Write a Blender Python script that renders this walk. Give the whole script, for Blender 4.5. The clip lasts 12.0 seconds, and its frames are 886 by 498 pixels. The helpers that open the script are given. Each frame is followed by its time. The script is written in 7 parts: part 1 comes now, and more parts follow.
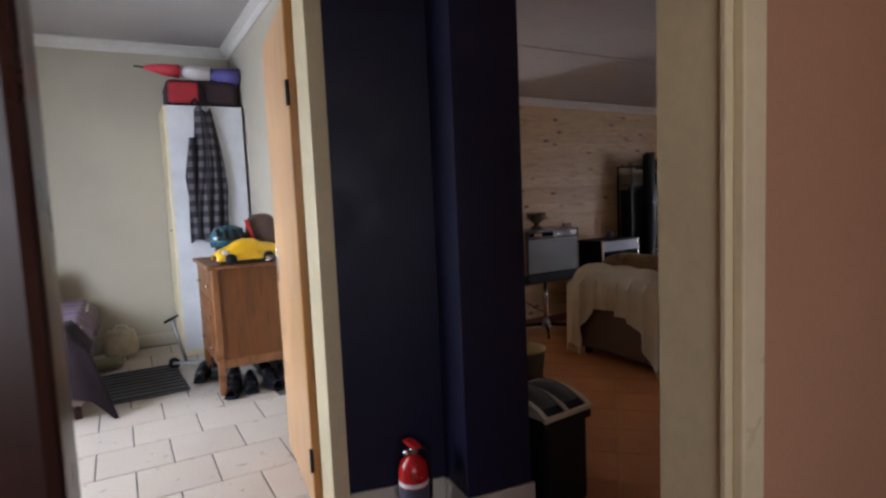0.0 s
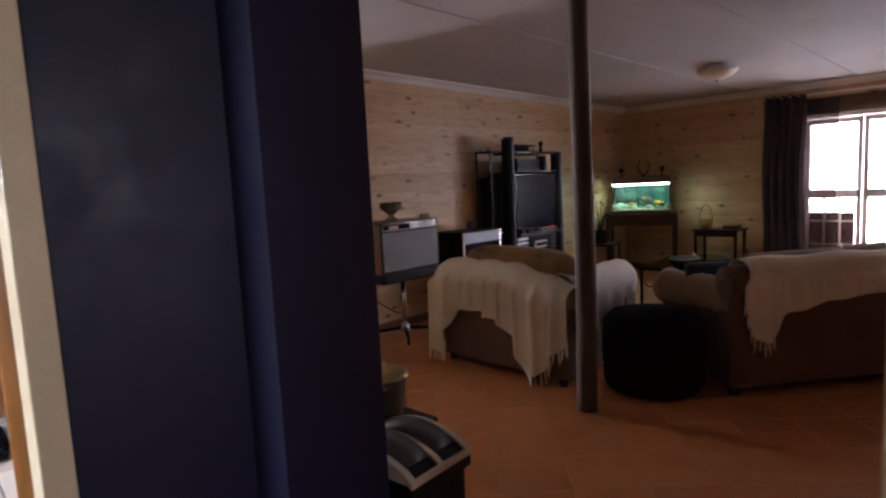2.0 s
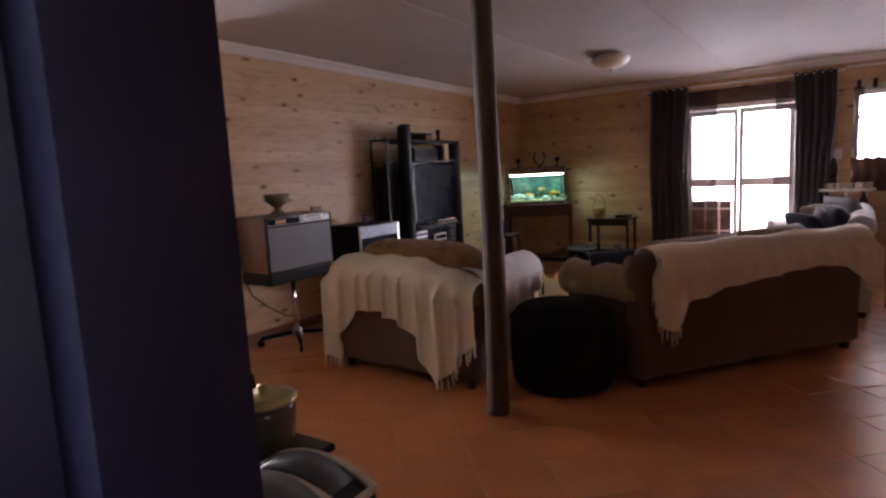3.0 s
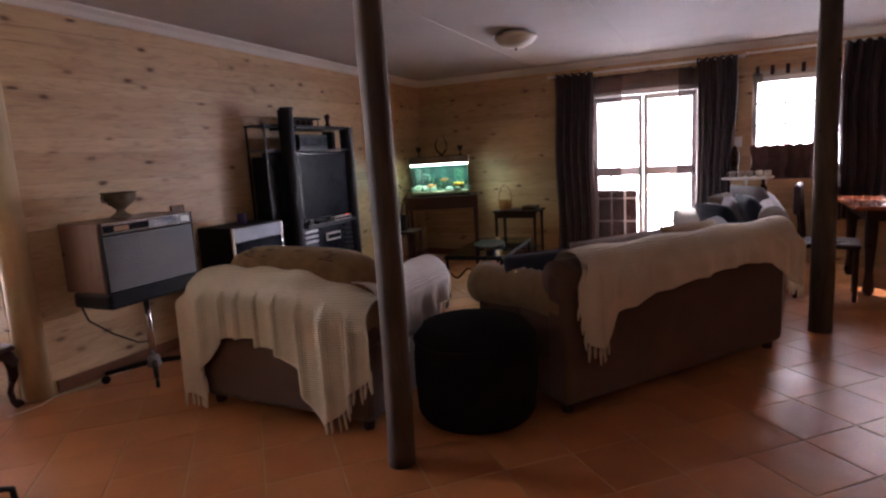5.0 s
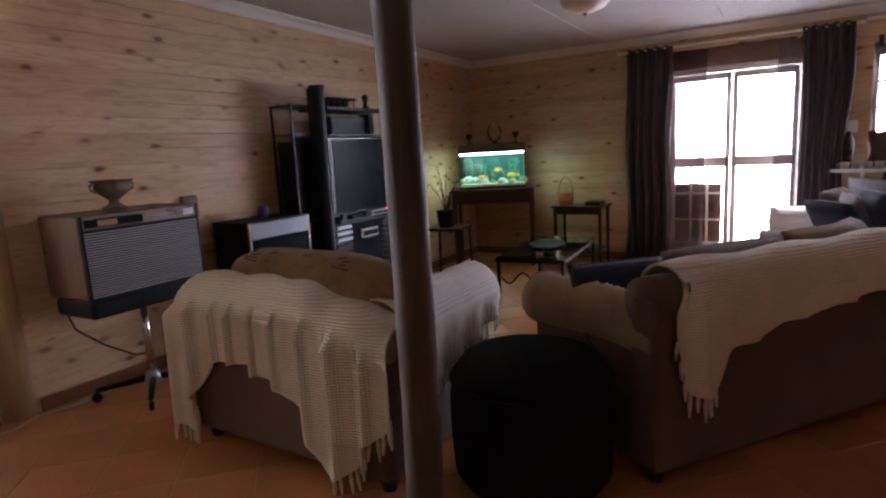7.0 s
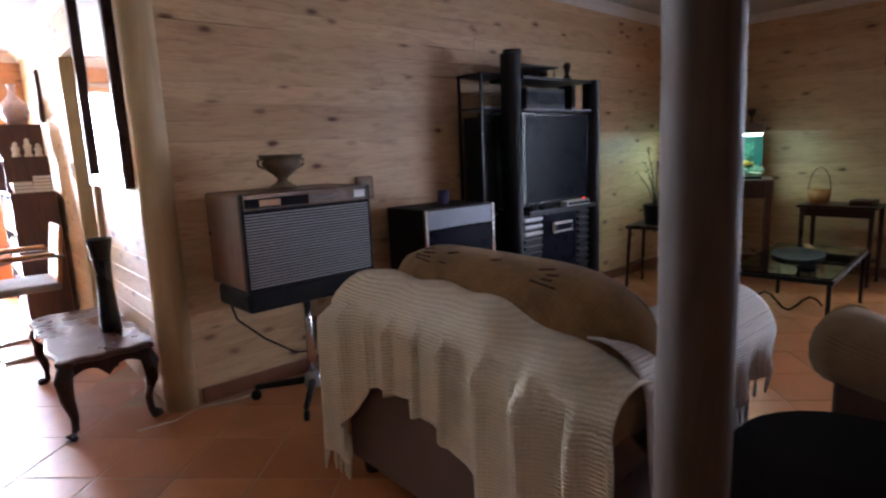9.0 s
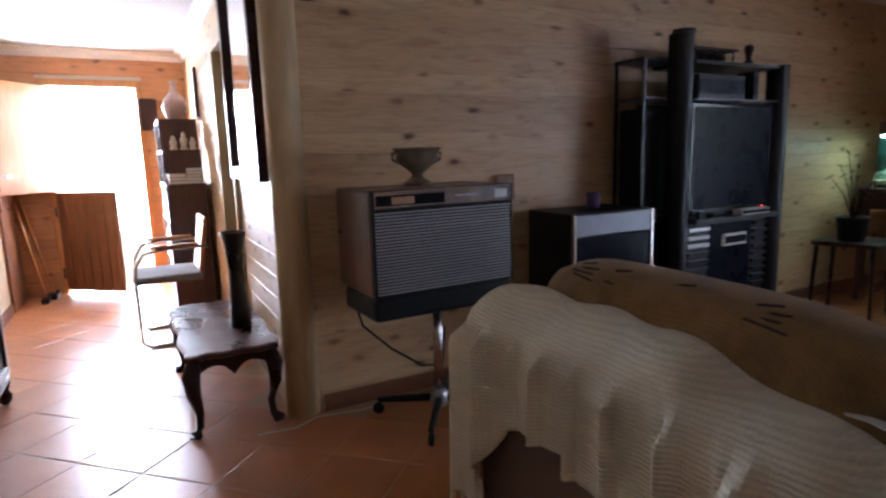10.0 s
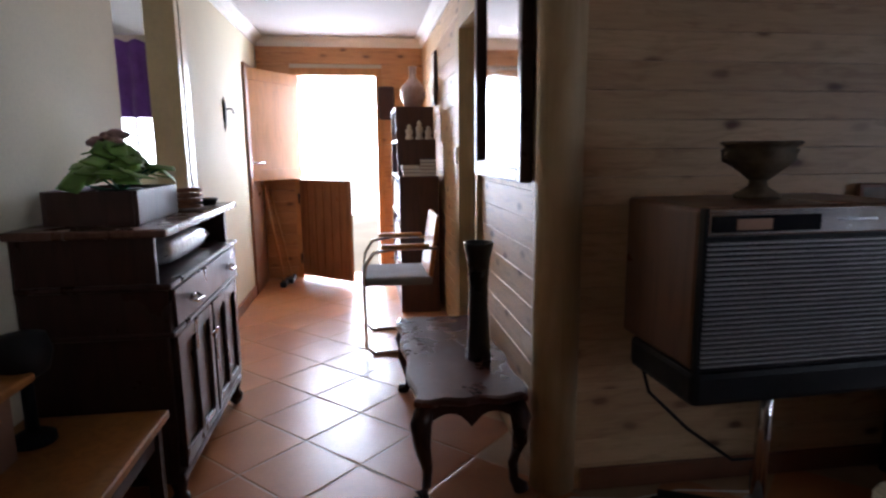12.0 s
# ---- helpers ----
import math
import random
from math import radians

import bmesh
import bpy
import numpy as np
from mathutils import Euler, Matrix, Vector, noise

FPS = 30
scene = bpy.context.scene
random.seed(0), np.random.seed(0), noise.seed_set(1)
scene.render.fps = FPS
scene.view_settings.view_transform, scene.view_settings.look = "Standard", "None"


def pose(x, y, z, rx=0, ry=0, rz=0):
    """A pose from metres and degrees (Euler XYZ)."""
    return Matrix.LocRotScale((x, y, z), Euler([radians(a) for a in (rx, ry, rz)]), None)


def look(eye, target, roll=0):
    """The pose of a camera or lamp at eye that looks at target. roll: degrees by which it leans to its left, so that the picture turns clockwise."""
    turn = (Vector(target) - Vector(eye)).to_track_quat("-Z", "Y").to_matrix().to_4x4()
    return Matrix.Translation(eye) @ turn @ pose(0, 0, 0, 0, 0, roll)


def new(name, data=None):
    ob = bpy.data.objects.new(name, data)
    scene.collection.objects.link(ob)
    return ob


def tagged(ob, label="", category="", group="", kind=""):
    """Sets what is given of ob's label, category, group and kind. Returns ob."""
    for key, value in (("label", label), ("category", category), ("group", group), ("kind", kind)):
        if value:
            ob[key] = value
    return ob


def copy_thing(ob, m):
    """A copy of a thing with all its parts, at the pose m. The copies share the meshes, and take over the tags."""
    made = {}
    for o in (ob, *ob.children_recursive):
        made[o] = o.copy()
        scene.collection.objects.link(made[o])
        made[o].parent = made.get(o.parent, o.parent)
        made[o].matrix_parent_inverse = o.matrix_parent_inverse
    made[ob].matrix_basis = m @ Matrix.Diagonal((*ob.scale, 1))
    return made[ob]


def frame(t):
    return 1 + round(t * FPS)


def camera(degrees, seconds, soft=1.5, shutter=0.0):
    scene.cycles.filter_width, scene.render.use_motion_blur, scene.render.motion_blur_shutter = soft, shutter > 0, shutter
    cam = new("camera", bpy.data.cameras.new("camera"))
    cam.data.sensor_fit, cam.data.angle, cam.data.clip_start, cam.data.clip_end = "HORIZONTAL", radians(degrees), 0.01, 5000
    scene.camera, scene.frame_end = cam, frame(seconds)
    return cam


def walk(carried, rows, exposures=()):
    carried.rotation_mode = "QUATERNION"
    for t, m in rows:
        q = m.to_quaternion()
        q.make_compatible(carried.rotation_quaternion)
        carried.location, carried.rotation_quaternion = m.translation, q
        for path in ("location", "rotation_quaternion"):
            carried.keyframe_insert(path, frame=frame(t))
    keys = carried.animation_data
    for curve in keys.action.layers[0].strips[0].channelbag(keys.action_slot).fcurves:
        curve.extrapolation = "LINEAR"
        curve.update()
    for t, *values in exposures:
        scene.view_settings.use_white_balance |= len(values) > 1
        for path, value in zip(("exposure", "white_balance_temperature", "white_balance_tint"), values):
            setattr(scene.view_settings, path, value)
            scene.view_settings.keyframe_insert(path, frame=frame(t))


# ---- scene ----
cam = camera(75.0, 12.0, 2.4, 0.3)
PATH = [
    (0, (1.397, 1.827, 1.48), (2.369, 3.565, 1.299), -2.5),
    (0.5, (1.514, 1.982, 1.464), (2.567, 3.672, 1.277), -2.6),
    (1, (1.624, 2.15, 1.45), (2.787, 3.765, 1.248), -2.7),
    (1.5, (1.736, 2.3, 1.434), (3.01, 3.826, 1.215), -2.5),
    (2, (1.880, 2.441, 1.407), (3.249, 3.882, 1.185), -2.8),
    (2.5, (1.975, 2.552, 1.392), (3.46, 3.869, 1.15), -2.8),
    (3, (2.132, 2.694, 1.366), (3.733, 3.864, 1.106), -3.0),
    (3.5, (2.256, 2.789, 1.379), (3.94, 3.83, 1.098), -3.2),
    (5.5, (2.915, 3.068, 1.378), (4.682, 3.949, 1.059), -3.3),
    (6, (3.087, 3.126, 1.37), (4.845, 4.022, 1.044), -3.4),
    (6.5, (3.228, 3.201, 1.353), (4.957, 4.151, 1.022), -3.2),
    (6.7, (3.308, 3.243, 1.328), (5.015, 4.231, 0.998), -3.3),
    (8.3, (3.729, 3.665, 1.304), (5.172, 5.008, 0.961), -2.0),
    (8.5, (3.824, 3.711, 1.279), (5.207, 5.115, 0.938), -2.5),
    (9, (3.912, 3.891, 1.257), (5.193, 5.388, 0.919), -2.4),
    (9.5, (4.01, 4.067, 1.243), (5.135, 5.688, 0.913), -2.2),
    (10, (4.064, 4.234, 1.23), (4.989, 5.978, 0.91), -1.7),
    (10.5, (4.084, 4.431, 1.247), (4.847, 6.251, 0.924), -1.4),
    (11, (4.073, 4.617, 1.25), (4.684, 6.494, 0.923), -1.1),
    (11.5, (4.067, 4.826, 1.252), (4.504, 6.75, 0.923), -0.8),
    (12, (4.029, 5.011, 1.246), (4.296, 6.965, 0.913), -0.5),
]
EXPOSURES = [
    (0.0, 0.2, 6400, 19), (1.0, 0.56, 6430, 23), (1.5, 0.62, 6450, 26), (2.5, 0.98, 6450, 30), (3.0, 1.05, 6450, 31), (6.5, 1.1, 6120, 27),
    (8.5, 1.2, 5680, 20), (9.0, 1.2, 5600, 19), (10.5, 0.48, 5500, 15), (11.5, -0.10, 5580, 15), (12.0, -0.42, 5600, 15),
]
walk(cam, [(t, look(eye, target, roll)) for t, eye, target, roll in PATH], EXPOSURES)


# ---- world and light ----
world = bpy.data.worlds.new("world")
scene.world = world
world.use_nodes = True
wn = world.node_tree.nodes
sky = wn.new("ShaderNodeTexSky")
sky.sky_type, sky.sun_disc = "NISHITA", False
sky.sun_elevation, sky.sun_rotation = radians(48), radians(60)
world.node_tree.links.new(sky.outputs[0], wn["Background"].inputs[0])
wn["Background"].inputs[1].default_value = 0.15


def sun_lamp(elevation, rotation, strength):
    data = bpy.data.lights.new("sun", "SUN")
    data.energy, data.angle, data.color = strength, radians(0.5), (1.0, 0.94, 0.84)
    ob = new("sun", data)
    way = Vector((math.sin(rotation) * math.cos(elevation), math.cos(rotation) * math.cos(elevation), math.sin(elevation)))
    ob.matrix_world = look(way * 20, (0, 0, 0))
    return ob


def window_light(name, eye, target, w, h, watts, colour=(0.9, 0.95, 1.0), spread=180):
    data = bpy.data.lights.new(name, "AREA")
    data.shape, data.size, data.size_y, data.energy, data.color = "RECTANGLE", w, h, watts, colour
    data.spread = radians(spread)
    ob = new(name, data)
    ob.matrix_world = look(eye, target)
    return ob


sun_lamp(sky.sun_elevation, sky.sun_rotation, 4.0)
window_light("daylight_french_door", (10.24, 3.94, 1.05), (5, 3.94, 0.9), 1.2, 1.9, 50, (0.82, 0.91, 1.0))
window_light("daylight_window", (10.24, 2.08, 1.52), (5, 2.08, 0.9), 1.4, 0.95, 22, (0.82, 0.91, 1.0))
window_light("daylight_front_door", (3.8, 11.15, 1.0), (3.8, 6, 0.8), 0.8, 1.95, 165)
window_light("daylight_bedroom", (-0.58, 5.35, 1.6), (3, 6.6, -0.7), 1.8, 1.25, 84, (0.74, 0.88, 1.0), 155)
window_light("daylight_second_room", (1.9, 11.12, 1.5), (1.9, 8, 1.0), 0.85, 0.85, 60)
window_light("daylight_start_room", (0.95, -0.22, 1.6), (1.5, 3, 1.3), 1.3, 1.0, 21)


# ---- materials ----
class Nodes:
    def __init__(self, name):
        self.m = bpy.data.materials.new(name)
        self.m.use_nodes = True
        self.t = self.m.node_tree
        self.p = self.t.nodes["Principled BSDF"]

    def add(self, kind, **inputs):
        n = self.t.nodes.new("ShaderNode" + kind)
        for key, value in inputs.items():
            n.inputs[key.replace("_", " ")].default_value = value
        return n

    def link(self, a, b):
        self.t.links.new(a, b)

    def coords(self, scale=(1, 1, 1), shuffle=False, which="Object"):
        c = self.add("TexCoord")
        out = c.outputs[which]
        if shuffle:
            info = self.add("ObjectInfo")
            mul = self.add("VectorMath")
            mul.operation = "MULTIPLY_ADD"
            comb = self.add("CombineXYZ")
            for k in range(3):
                self.link(info.outputs["Random"], comb.inputs[k])
            self.link(comb.outputs[0], mul.inputs[0])
            mul.inputs[1].default_value = (37.0, 53.0, 71.0)
            self.link(out, mul.inputs[2])
            out = mul.outputs[0]
        m = self.add("Mapping")
        m.inputs["Scale"].default_value = scale
        self.link(out, m.inputs["Vector"])
        return m.outputs[0]

    def noise(self, vec, scale, detail=4.0, rough=0.6, distort=0.0):
        n = self.add("TexNoise", Scale=scale, Detail=detail, Roughness=rough, Distortion=distort)
        self.link(vec, n.inputs["Vector"])
        return n.outputs[0]

    def ramp(self, fac, stops):
        r = self.add("ValToRGB")
        el = r.color_ramp.elements
        while len(el) < len(stops):
            el.new(0.5)
        for e, (pos, col) in zip(el, stops):
            e.position, e.color = pos, (*col, 1)
        self.link(fac, r.inputs[0])
        return r.outputs[0]

    def mix(self, a, b, fac, blend="MIX"):
        n = self.add("MixRGB")
        n.blend_type = blend
        for k, v in ((0, fac), (1, a), (2, b)):
            if isinstance(v, (int, float)):
                n.inputs[k].default_value = v
            elif isinstance(v, tuple):
                n.inputs[k].default_value = (*v, 1)
            else:
                self.link(v, n.inputs[k])
        return n.outputs[0]

    def bump(self, height, strength, distance=0.005):
        b = self.add("Bump", Strength=strength, Distance=distance)
        self.link(height, b.inputs["Height"])
        self.link(b.outputs[0], self.p.inputs["Normal"])

    def done(self, colour=None, rough=0.5, metal=0.0):
        if colour is not None:
            if isinstance(colour, tuple):
                self.p.inputs["Base Color"].default_value = (*colour, 1)
            else:
                self.link(colour, self.p.inputs["Base Color"])
        if isinstance(rough, (int, float)):
            self.p.inputs["Roughness"].default_value = rough
        else:
            self.link(rough, self.p.inputs["Roughness"])
        self.p.inputs["Metallic"].default_value = metal
        return self.m


def tint(c, k):
    return tuple(min(1.0, v * k) for v in c)


def plain(name, colour, rough=0.5, metal=0.0, vary=0.15, grain=60.0, stain=3.0, bump=0.15, world_space=False):
    """Paint, plastic or metal with fine grain and broad, faint stains."""
    n = Nodes(name)
    v = n.coords(shuffle=not world_space)
    big = n.noise(v, stain, 5)
    fine = n.noise(v, grain, 3)
    base = n.ramp(big, [(0.3, tint(colour, 1 - vary)), (0.7, tint(colour, 1 + vary))])
    col = n.mix(base, n.ramp(fine, [(0.3, (0.85, 0.85, 0.85)), (0.7, (1, 1, 1))]), 0.5, "MULTIPLY")
    r = n.ramp(n.noise(v, stain * 3, 4), [(0.3, (max(0.03, rough - 0.08),) * 3), (0.7, (min(1, rough + 0.08),) * 3)])
    n.bump(fine, bump, 0.002)
    return n.done(col, r, metal)


def pine(name, light, dark, knot, along=0, rough=0.45):
    """Knotty boards: grain runs along the board's own x."""
    n = Nodes(name)
    v = n.coords(shuffle=True)
    st = n.add("Mapping")
    st.inputs["Scale"].default_value = (1.6, 9.0, 9.0)
    n.link(v, st.inputs["Vector"])
    grain = n.noise(st.outputs[0], 3.0, 6, 0.65, 0.8)
    fine = n.add("Mapping")
    fine.inputs["Scale"].default_value = (3.0, 90.0, 90.0)
    n.link(v, fine.inputs["Vector"])
    fib = n.noise(fine.outputs[0], 2.0, 3)
    info = n.add("ObjectInfo")
    col = n.ramp(grain, [(0.25, dark), (0.5, light), (0.8, tint(light, 1.12))])
    col = n.mix(col, n.ramp(info.outputs["Random"], [(0.0, (0.78, 0.72, 0.66)), (0.6, (1.0, 0.98, 0.95)), (1.0, (0.9, 0.86, 0.8))]), 0.8, "MULTIPLY")
    col = n.mix(col, n.ramp(fib, [(0.35, (0.82, 0.78, 0.74)), (0.6, (1, 1, 1))]), 0.5, "MULTIPLY")
    km = n.add("Mapping")
    km.inputs["Scale"].default_value = (3.0, 6.5, 6.5)
    n.link(v, km.inputs["Vector"])
    sep, flat = n.add("SeparateXYZ"), n.add("CombineXYZ")
    n.link(km.outputs[0], sep.inputs[0])
    n.link(sep.outputs[0], flat.inputs[0])
    n.link(sep.outputs[2], flat.inputs[1])
    bend = n.add("VectorMath")
    bend.operation = "MULTIPLY_ADD"
    n.link(n.noise(v, 14.0, 2), bend.inputs[0])
    bend.inputs[1].default_value = (0.10, 0.10, 0.0)
    n.link(flat.outputs[0], bend.inputs[2])
    vor = n.add("TexVoronoi", Scale=1.0, Randomness=1.0)
    vor.voronoi_dimensions = "2D"
    n.link(bend.outputs[0], vor.inputs["Vector"])
    kn = n.ramp(vor.outputs["Distance"], [(0.04, (1, 1, 1)), (0.085, (0.65, 0.65, 0.65)), (0.125, (0.18, 0.18, 0.18)), (0.21, (0, 0, 0))])
    pick = n.add("SeparateColor")
    n.link(vor.outputs["Color"], pick.inputs[0])
    kn = n.mix((0, 0, 0), kn, n.ramp(pick.outputs[0], [(0.38, (0, 0, 0)), (0.5, (0.6, 0.6, 0.6)), (0.85, (1, 1, 1))]))
    col = n.mix(col, knot, kn)
    n.bump(n.mix(fib, kn, 0.3), 0.2, 0.002)
    return n.done(col, n.ramp(grain, [(0.2, (rough - 0.08,) * 3), (0.8, (rough + 0.1,) * 3)]))


def wood(name, light, dark, rough=0.4, scale=1.0):
    """Stained timber with long streaks along the longest side (object z or x mixed)."""
    n = Nodes(name)
    v = n.coords(shuffle=True)
    st = n.add("Mapping")
    st.inputs["Scale"].default_value = (14 * scale, 14 * scale, 1.6 * scale)
    n.link(v, st.inputs["Vector"])
    g = n.noise(st.outputs[0], 1.6, 6, 0.6, 1.2)
    cloud = n.noise(v, 4.0, 4)
    col = n.ramp(g, [(0.25, dark), (0.55, light), (0.85, tint(light, 1.15))])
    col = n.mix(col, n.ramp(cloud, [(0.3, (0.7, 0.7, 0.7)), (0.7, (1, 1, 1))]), 0.6, "MULTIPLY")
    n.bump(g, 0.12, 0.002)
    return n.done(col, n.ramp(cloud, [(0.3, (max(0.05, rough - 0.1),) * 3), (0.7, (rough + 0.12,) * 3)]))


def fabric(name, colour, second, weave=320.0, rough=0.95, pattern=3.0, bump=0.5, cross=0.5):
    n = Nodes(name)
    v = n.coords(shuffle=True)
    w1 = n.add("TexWave", Scale=weave / 6.28)
    w1.wave_type, w1.bands_direction = "BANDS", "X"
    w2 = n.add("TexWave", Scale=weave / 6.28)
    w2.wave_type, w2.bands_direction = "BANDS", "Z"
    n.link(v, w1.inputs["Vector"])
    n.link(v, w2.inputs["Vector"])
    w2.inputs["Distortion"].default_value = 2.6 if cross < 0.5 else 0.0
    w2.inputs["Detail Scale"].default_value = 2.2
    h = n.mix(w2.outputs[1], w1.outputs[1], cross)
    col = n.ramp(n.noise(v, pattern, 5, 0.65), [(0.38, second), (0.58, colour)])
    col = n.mix(col, n.ramp(h, [(0.2, (0.75, 0.75, 0.75)), (0.8, (1, 1, 1))]), 0.5, "MULTIPLY")
    n.bump(h, bump, 0.004)
    m = n.done(col, rough)
    n.p.inputs["Sheen Weight"].default_value = 0.2
    return m


def glass_mat(name, tone=(1, 1, 1), rough=0.02):
    n = Nodes(name)
    n.p.inputs["Transmission Weight"].default_value = 1.0
    n.p.inputs["IOR"].default_value = 1.45
    return n.done(tone, rough)


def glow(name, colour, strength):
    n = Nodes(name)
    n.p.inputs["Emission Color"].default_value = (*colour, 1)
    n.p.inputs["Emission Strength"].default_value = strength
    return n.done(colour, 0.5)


M_PINE = pine("knotty_pine", (0.63, 0.435, 0.245), (0.43, 0.27, 0.14), (0.13, 0.055, 0.025))
M_PINE_RED = pine("red_pine", (0.50, 0.24, 0.09), (0.34, 0.14, 0.05), (0.14, 0.05, 0.02))
M_PLASTER = plain("beige_plaster", (0.50, 0.45, 0.355), 0.85, vary=0.06, grain=90, stain=1.2, bump=0.25, world_space=True)
M_PLASTER_WARM = plain("brown_plaster", (0.46, 0.245, 0.14), 0.9, vary=0.07, grain=120, stain=1.5, bump=0.3, world_space=True)
M_CREAM_WALL = plain("cream_wall", (0.76, 0.69, 0.50), 0.8, vary=0.06, grain=90, stain=1.0, bump=0.2, world_space=True)
M_BLUE = plain("dark_blue_paint", (0.0095, 0.0085, 0.030), 0.5, vary=0.3, grain=80, stain=2.0, bump=0.2, world_space=True)
M_BLUE.node_tree.nodes["Principled BSDF"].inputs["Specular IOR Level"].default_value = 0.3
M_CEILING = plain("white_ceiling", (0.47, 0.435, 0.415), 0.9, vary=0.08, grain=70, stain=0.8, bump=0.25, world_space=True)
M_CORNICE = plain("white_cornice", (0.72, 0.68, 0.63), 0.7, vary=0.05, grain=60, stain=2)
M_CREAM = plain("cream_gloss_paint", (0.74, 0.63, 0.40), 0.35, vary=0.06, grain=40, stain=4, bump=0.08)
M_CREAM_SKIRT = plain("cream_skirting", (0.60, 0.56, 0.47), 0.5, vary=0.08, grain=60, stain=4)
M_SKIRT = plain("terracotta_skirting", (0.22, 0.09, 0.045), 0.4, vary=0.2, grain=60, stain=5)
M_GROUT = plain("grout", (0.46, 0.30, 0.18), 0.95, vary=0.2, grain=200, stain=3, bump=0.4, world_space=True)
M_GROUT_DARK = plain("dark_grout", (0.10, 0.09, 0.08), 0.95, vary=0.2, grain=200, stain=3, bump=0.4, world_space=True)
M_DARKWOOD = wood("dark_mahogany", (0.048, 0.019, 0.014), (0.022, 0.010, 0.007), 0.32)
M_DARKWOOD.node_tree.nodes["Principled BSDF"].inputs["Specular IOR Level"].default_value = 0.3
M_MIDWOOD = wood("red_brown_wood", (0.26, 0.105, 0.04), (0.13, 0.045, 0.018), 0.35)
M_ORANGEWOOD = wood("varnished_orange_wood", (0.50, 0.22, 0.06), (0.34, 0.14, 0.035), 0.38)
M_DOORWOOD = wood("orange_door_veneer", (0.62, 0.36, 0.18), (0.52, 0.29, 0.14), 0.4, 0.5)
M_POLE = wood("weathered_pole", (0.098, 0.066, 0.042), (0.045, 0.030, 0.019), 0.7, 0.7)
M_BLACK = plain("black_plastic", (0.010, 0.010, 0.013), 0.5, vary=0.2)
M_BLACKGLOSS = plain("black_gloss", (0.010, 0.010, 0.013), 0.18, vary=0.1, bump=0.02)
for m in (M_BLACK, M_BLACKGLOSS):
    m.node_tree.nodes["Principled BSDF"].inputs["Specular IOR Level"].default_value = 0.22
M_SCREEN = plain("dark_screen", (0.006, 0.007, 0.016), 0.30, vary=0.05, bump=0.0)
M_SCREEN.node_tree.nodes["Principled BSDF"].inputs["Specular IOR Level"].default_value = 0.04
M_GREY = plain("grey_metal", (0.35, 0.35, 0.37), 0.35, 0.8)
M_CHROME = plain("chrome", (0.75, 0.75, 0.77), 0.15, 1.0, vary=0.05, bump=0.03)
M_WHITE = plain("white_paint", (0.75, 0.74, 0.71), 0.45, vary=0.05)
M_SOFA = fabric("brown_upholstery", (0.135, 0.070, 0.042), (0.105, 0.053, 0.031), 500)
M_SOFA_TAN = fabric("tan_patterned_upholstery", (0.30, 0.20, 0.095), (0.24, 0.15, 0.065), 420, pattern=5)
M_THROW = fabric("cream_cotton_throw", (0.82, 0.765, 0.60), (0.73, 0.67, 0.51), 170, bump=0.9, cross=0.3)
M_THROW_W = fabric("white_cotton_throw", (0.70, 0.67, 0.64), (0.62, 0.59, 0.57), 220, bump=0.8)
M_CURTAIN = fabric("dark_brown_curtain", (0.046, 0.027, 0.033), (0.03, 0.018, 0.023), 300)
M_BLACKCLOTH = fabric("black_cloth", (0.015, 0.012, 0.013), (0.009, 0.007, 0.008), 300)
M_BLACKCLOTH.node_tree.nodes["Principled BSDF"].inputs["Sheen Weight"].default_value = 0.0
M_BLACKCLOTH.node_tree.nodes["Principled BSDF"].inputs["Specular IOR Level"].default_value = 0.15
M_GLASS = glass_mat("clear_glass")
M_RED = plain("red_enamel", (0.50, 0.015, 0.015), 0.25, vary=0.08)


# ---- mesh helpers ----
def mesh_of(bm, name, material, smooth=False):
    me = bpy.data.meshes.new(name)
    bmesh.ops.recalc_face_normals(bm, faces=bm.faces)
    if smooth:
        for f in bm.faces:
            f.smooth = True
    bm.to_mesh(me)
    bm.free()
    for m in material if isinstance(material, (list, tuple)) else [material]:
        me.materials.append(m)
    return me


def part(name, bm, material, parent=None, label="", smooth=False):
    ob = new(name, mesh_of(bm, name, material, smooth))
    if parent is not None:
        ob.parent = parent
    if label:
        tagged(ob, label)
    return ob


def thing(name, at, label, category, group="", kind=""):
    ob = new(name)
    ob.empty_display_size = 0.1
    ob.matrix_world = at
    return tagged(ob, label, category, group, kind)


def structure(name, bm, material, label, category, smooth=False):
    return tagged(part(name, bm, material, None, "", smooth), label, category, "", "structure")


def box(x0, y0, z0, x1, y1, z1, bevel=0.0, segs=2, bm=None):
    own = bmesh.new()
    bmesh.ops.create_cube(own, size=1.0)
    for v in own.verts:
        v.co = ((x0 + x1) / 2 + v.co.x * (x1 - x0), (y0 + y1) / 2 + v.co.y * (y1 - y0), (z0 + z1) / 2 + v.co.z * (z1 - z0))
    if bevel > 0:
        bmesh.ops.bevel(own, geom=own.edges[:], offset=bevel, segments=segs, profile=0.5, affect="EDGES")
    return join(bm, own)


def join(bm, own, m=None):
    if m is not None:
        bmesh.ops.transform(own, matrix=m, verts=own.verts[:])
    if bm is None:
        return own
    me = bpy.data.meshes.new("tmp")
    own.to_mesh(me)
    own.free()
    bm.from_mesh(me)
    bpy.data.meshes.remove(me)
    return bm


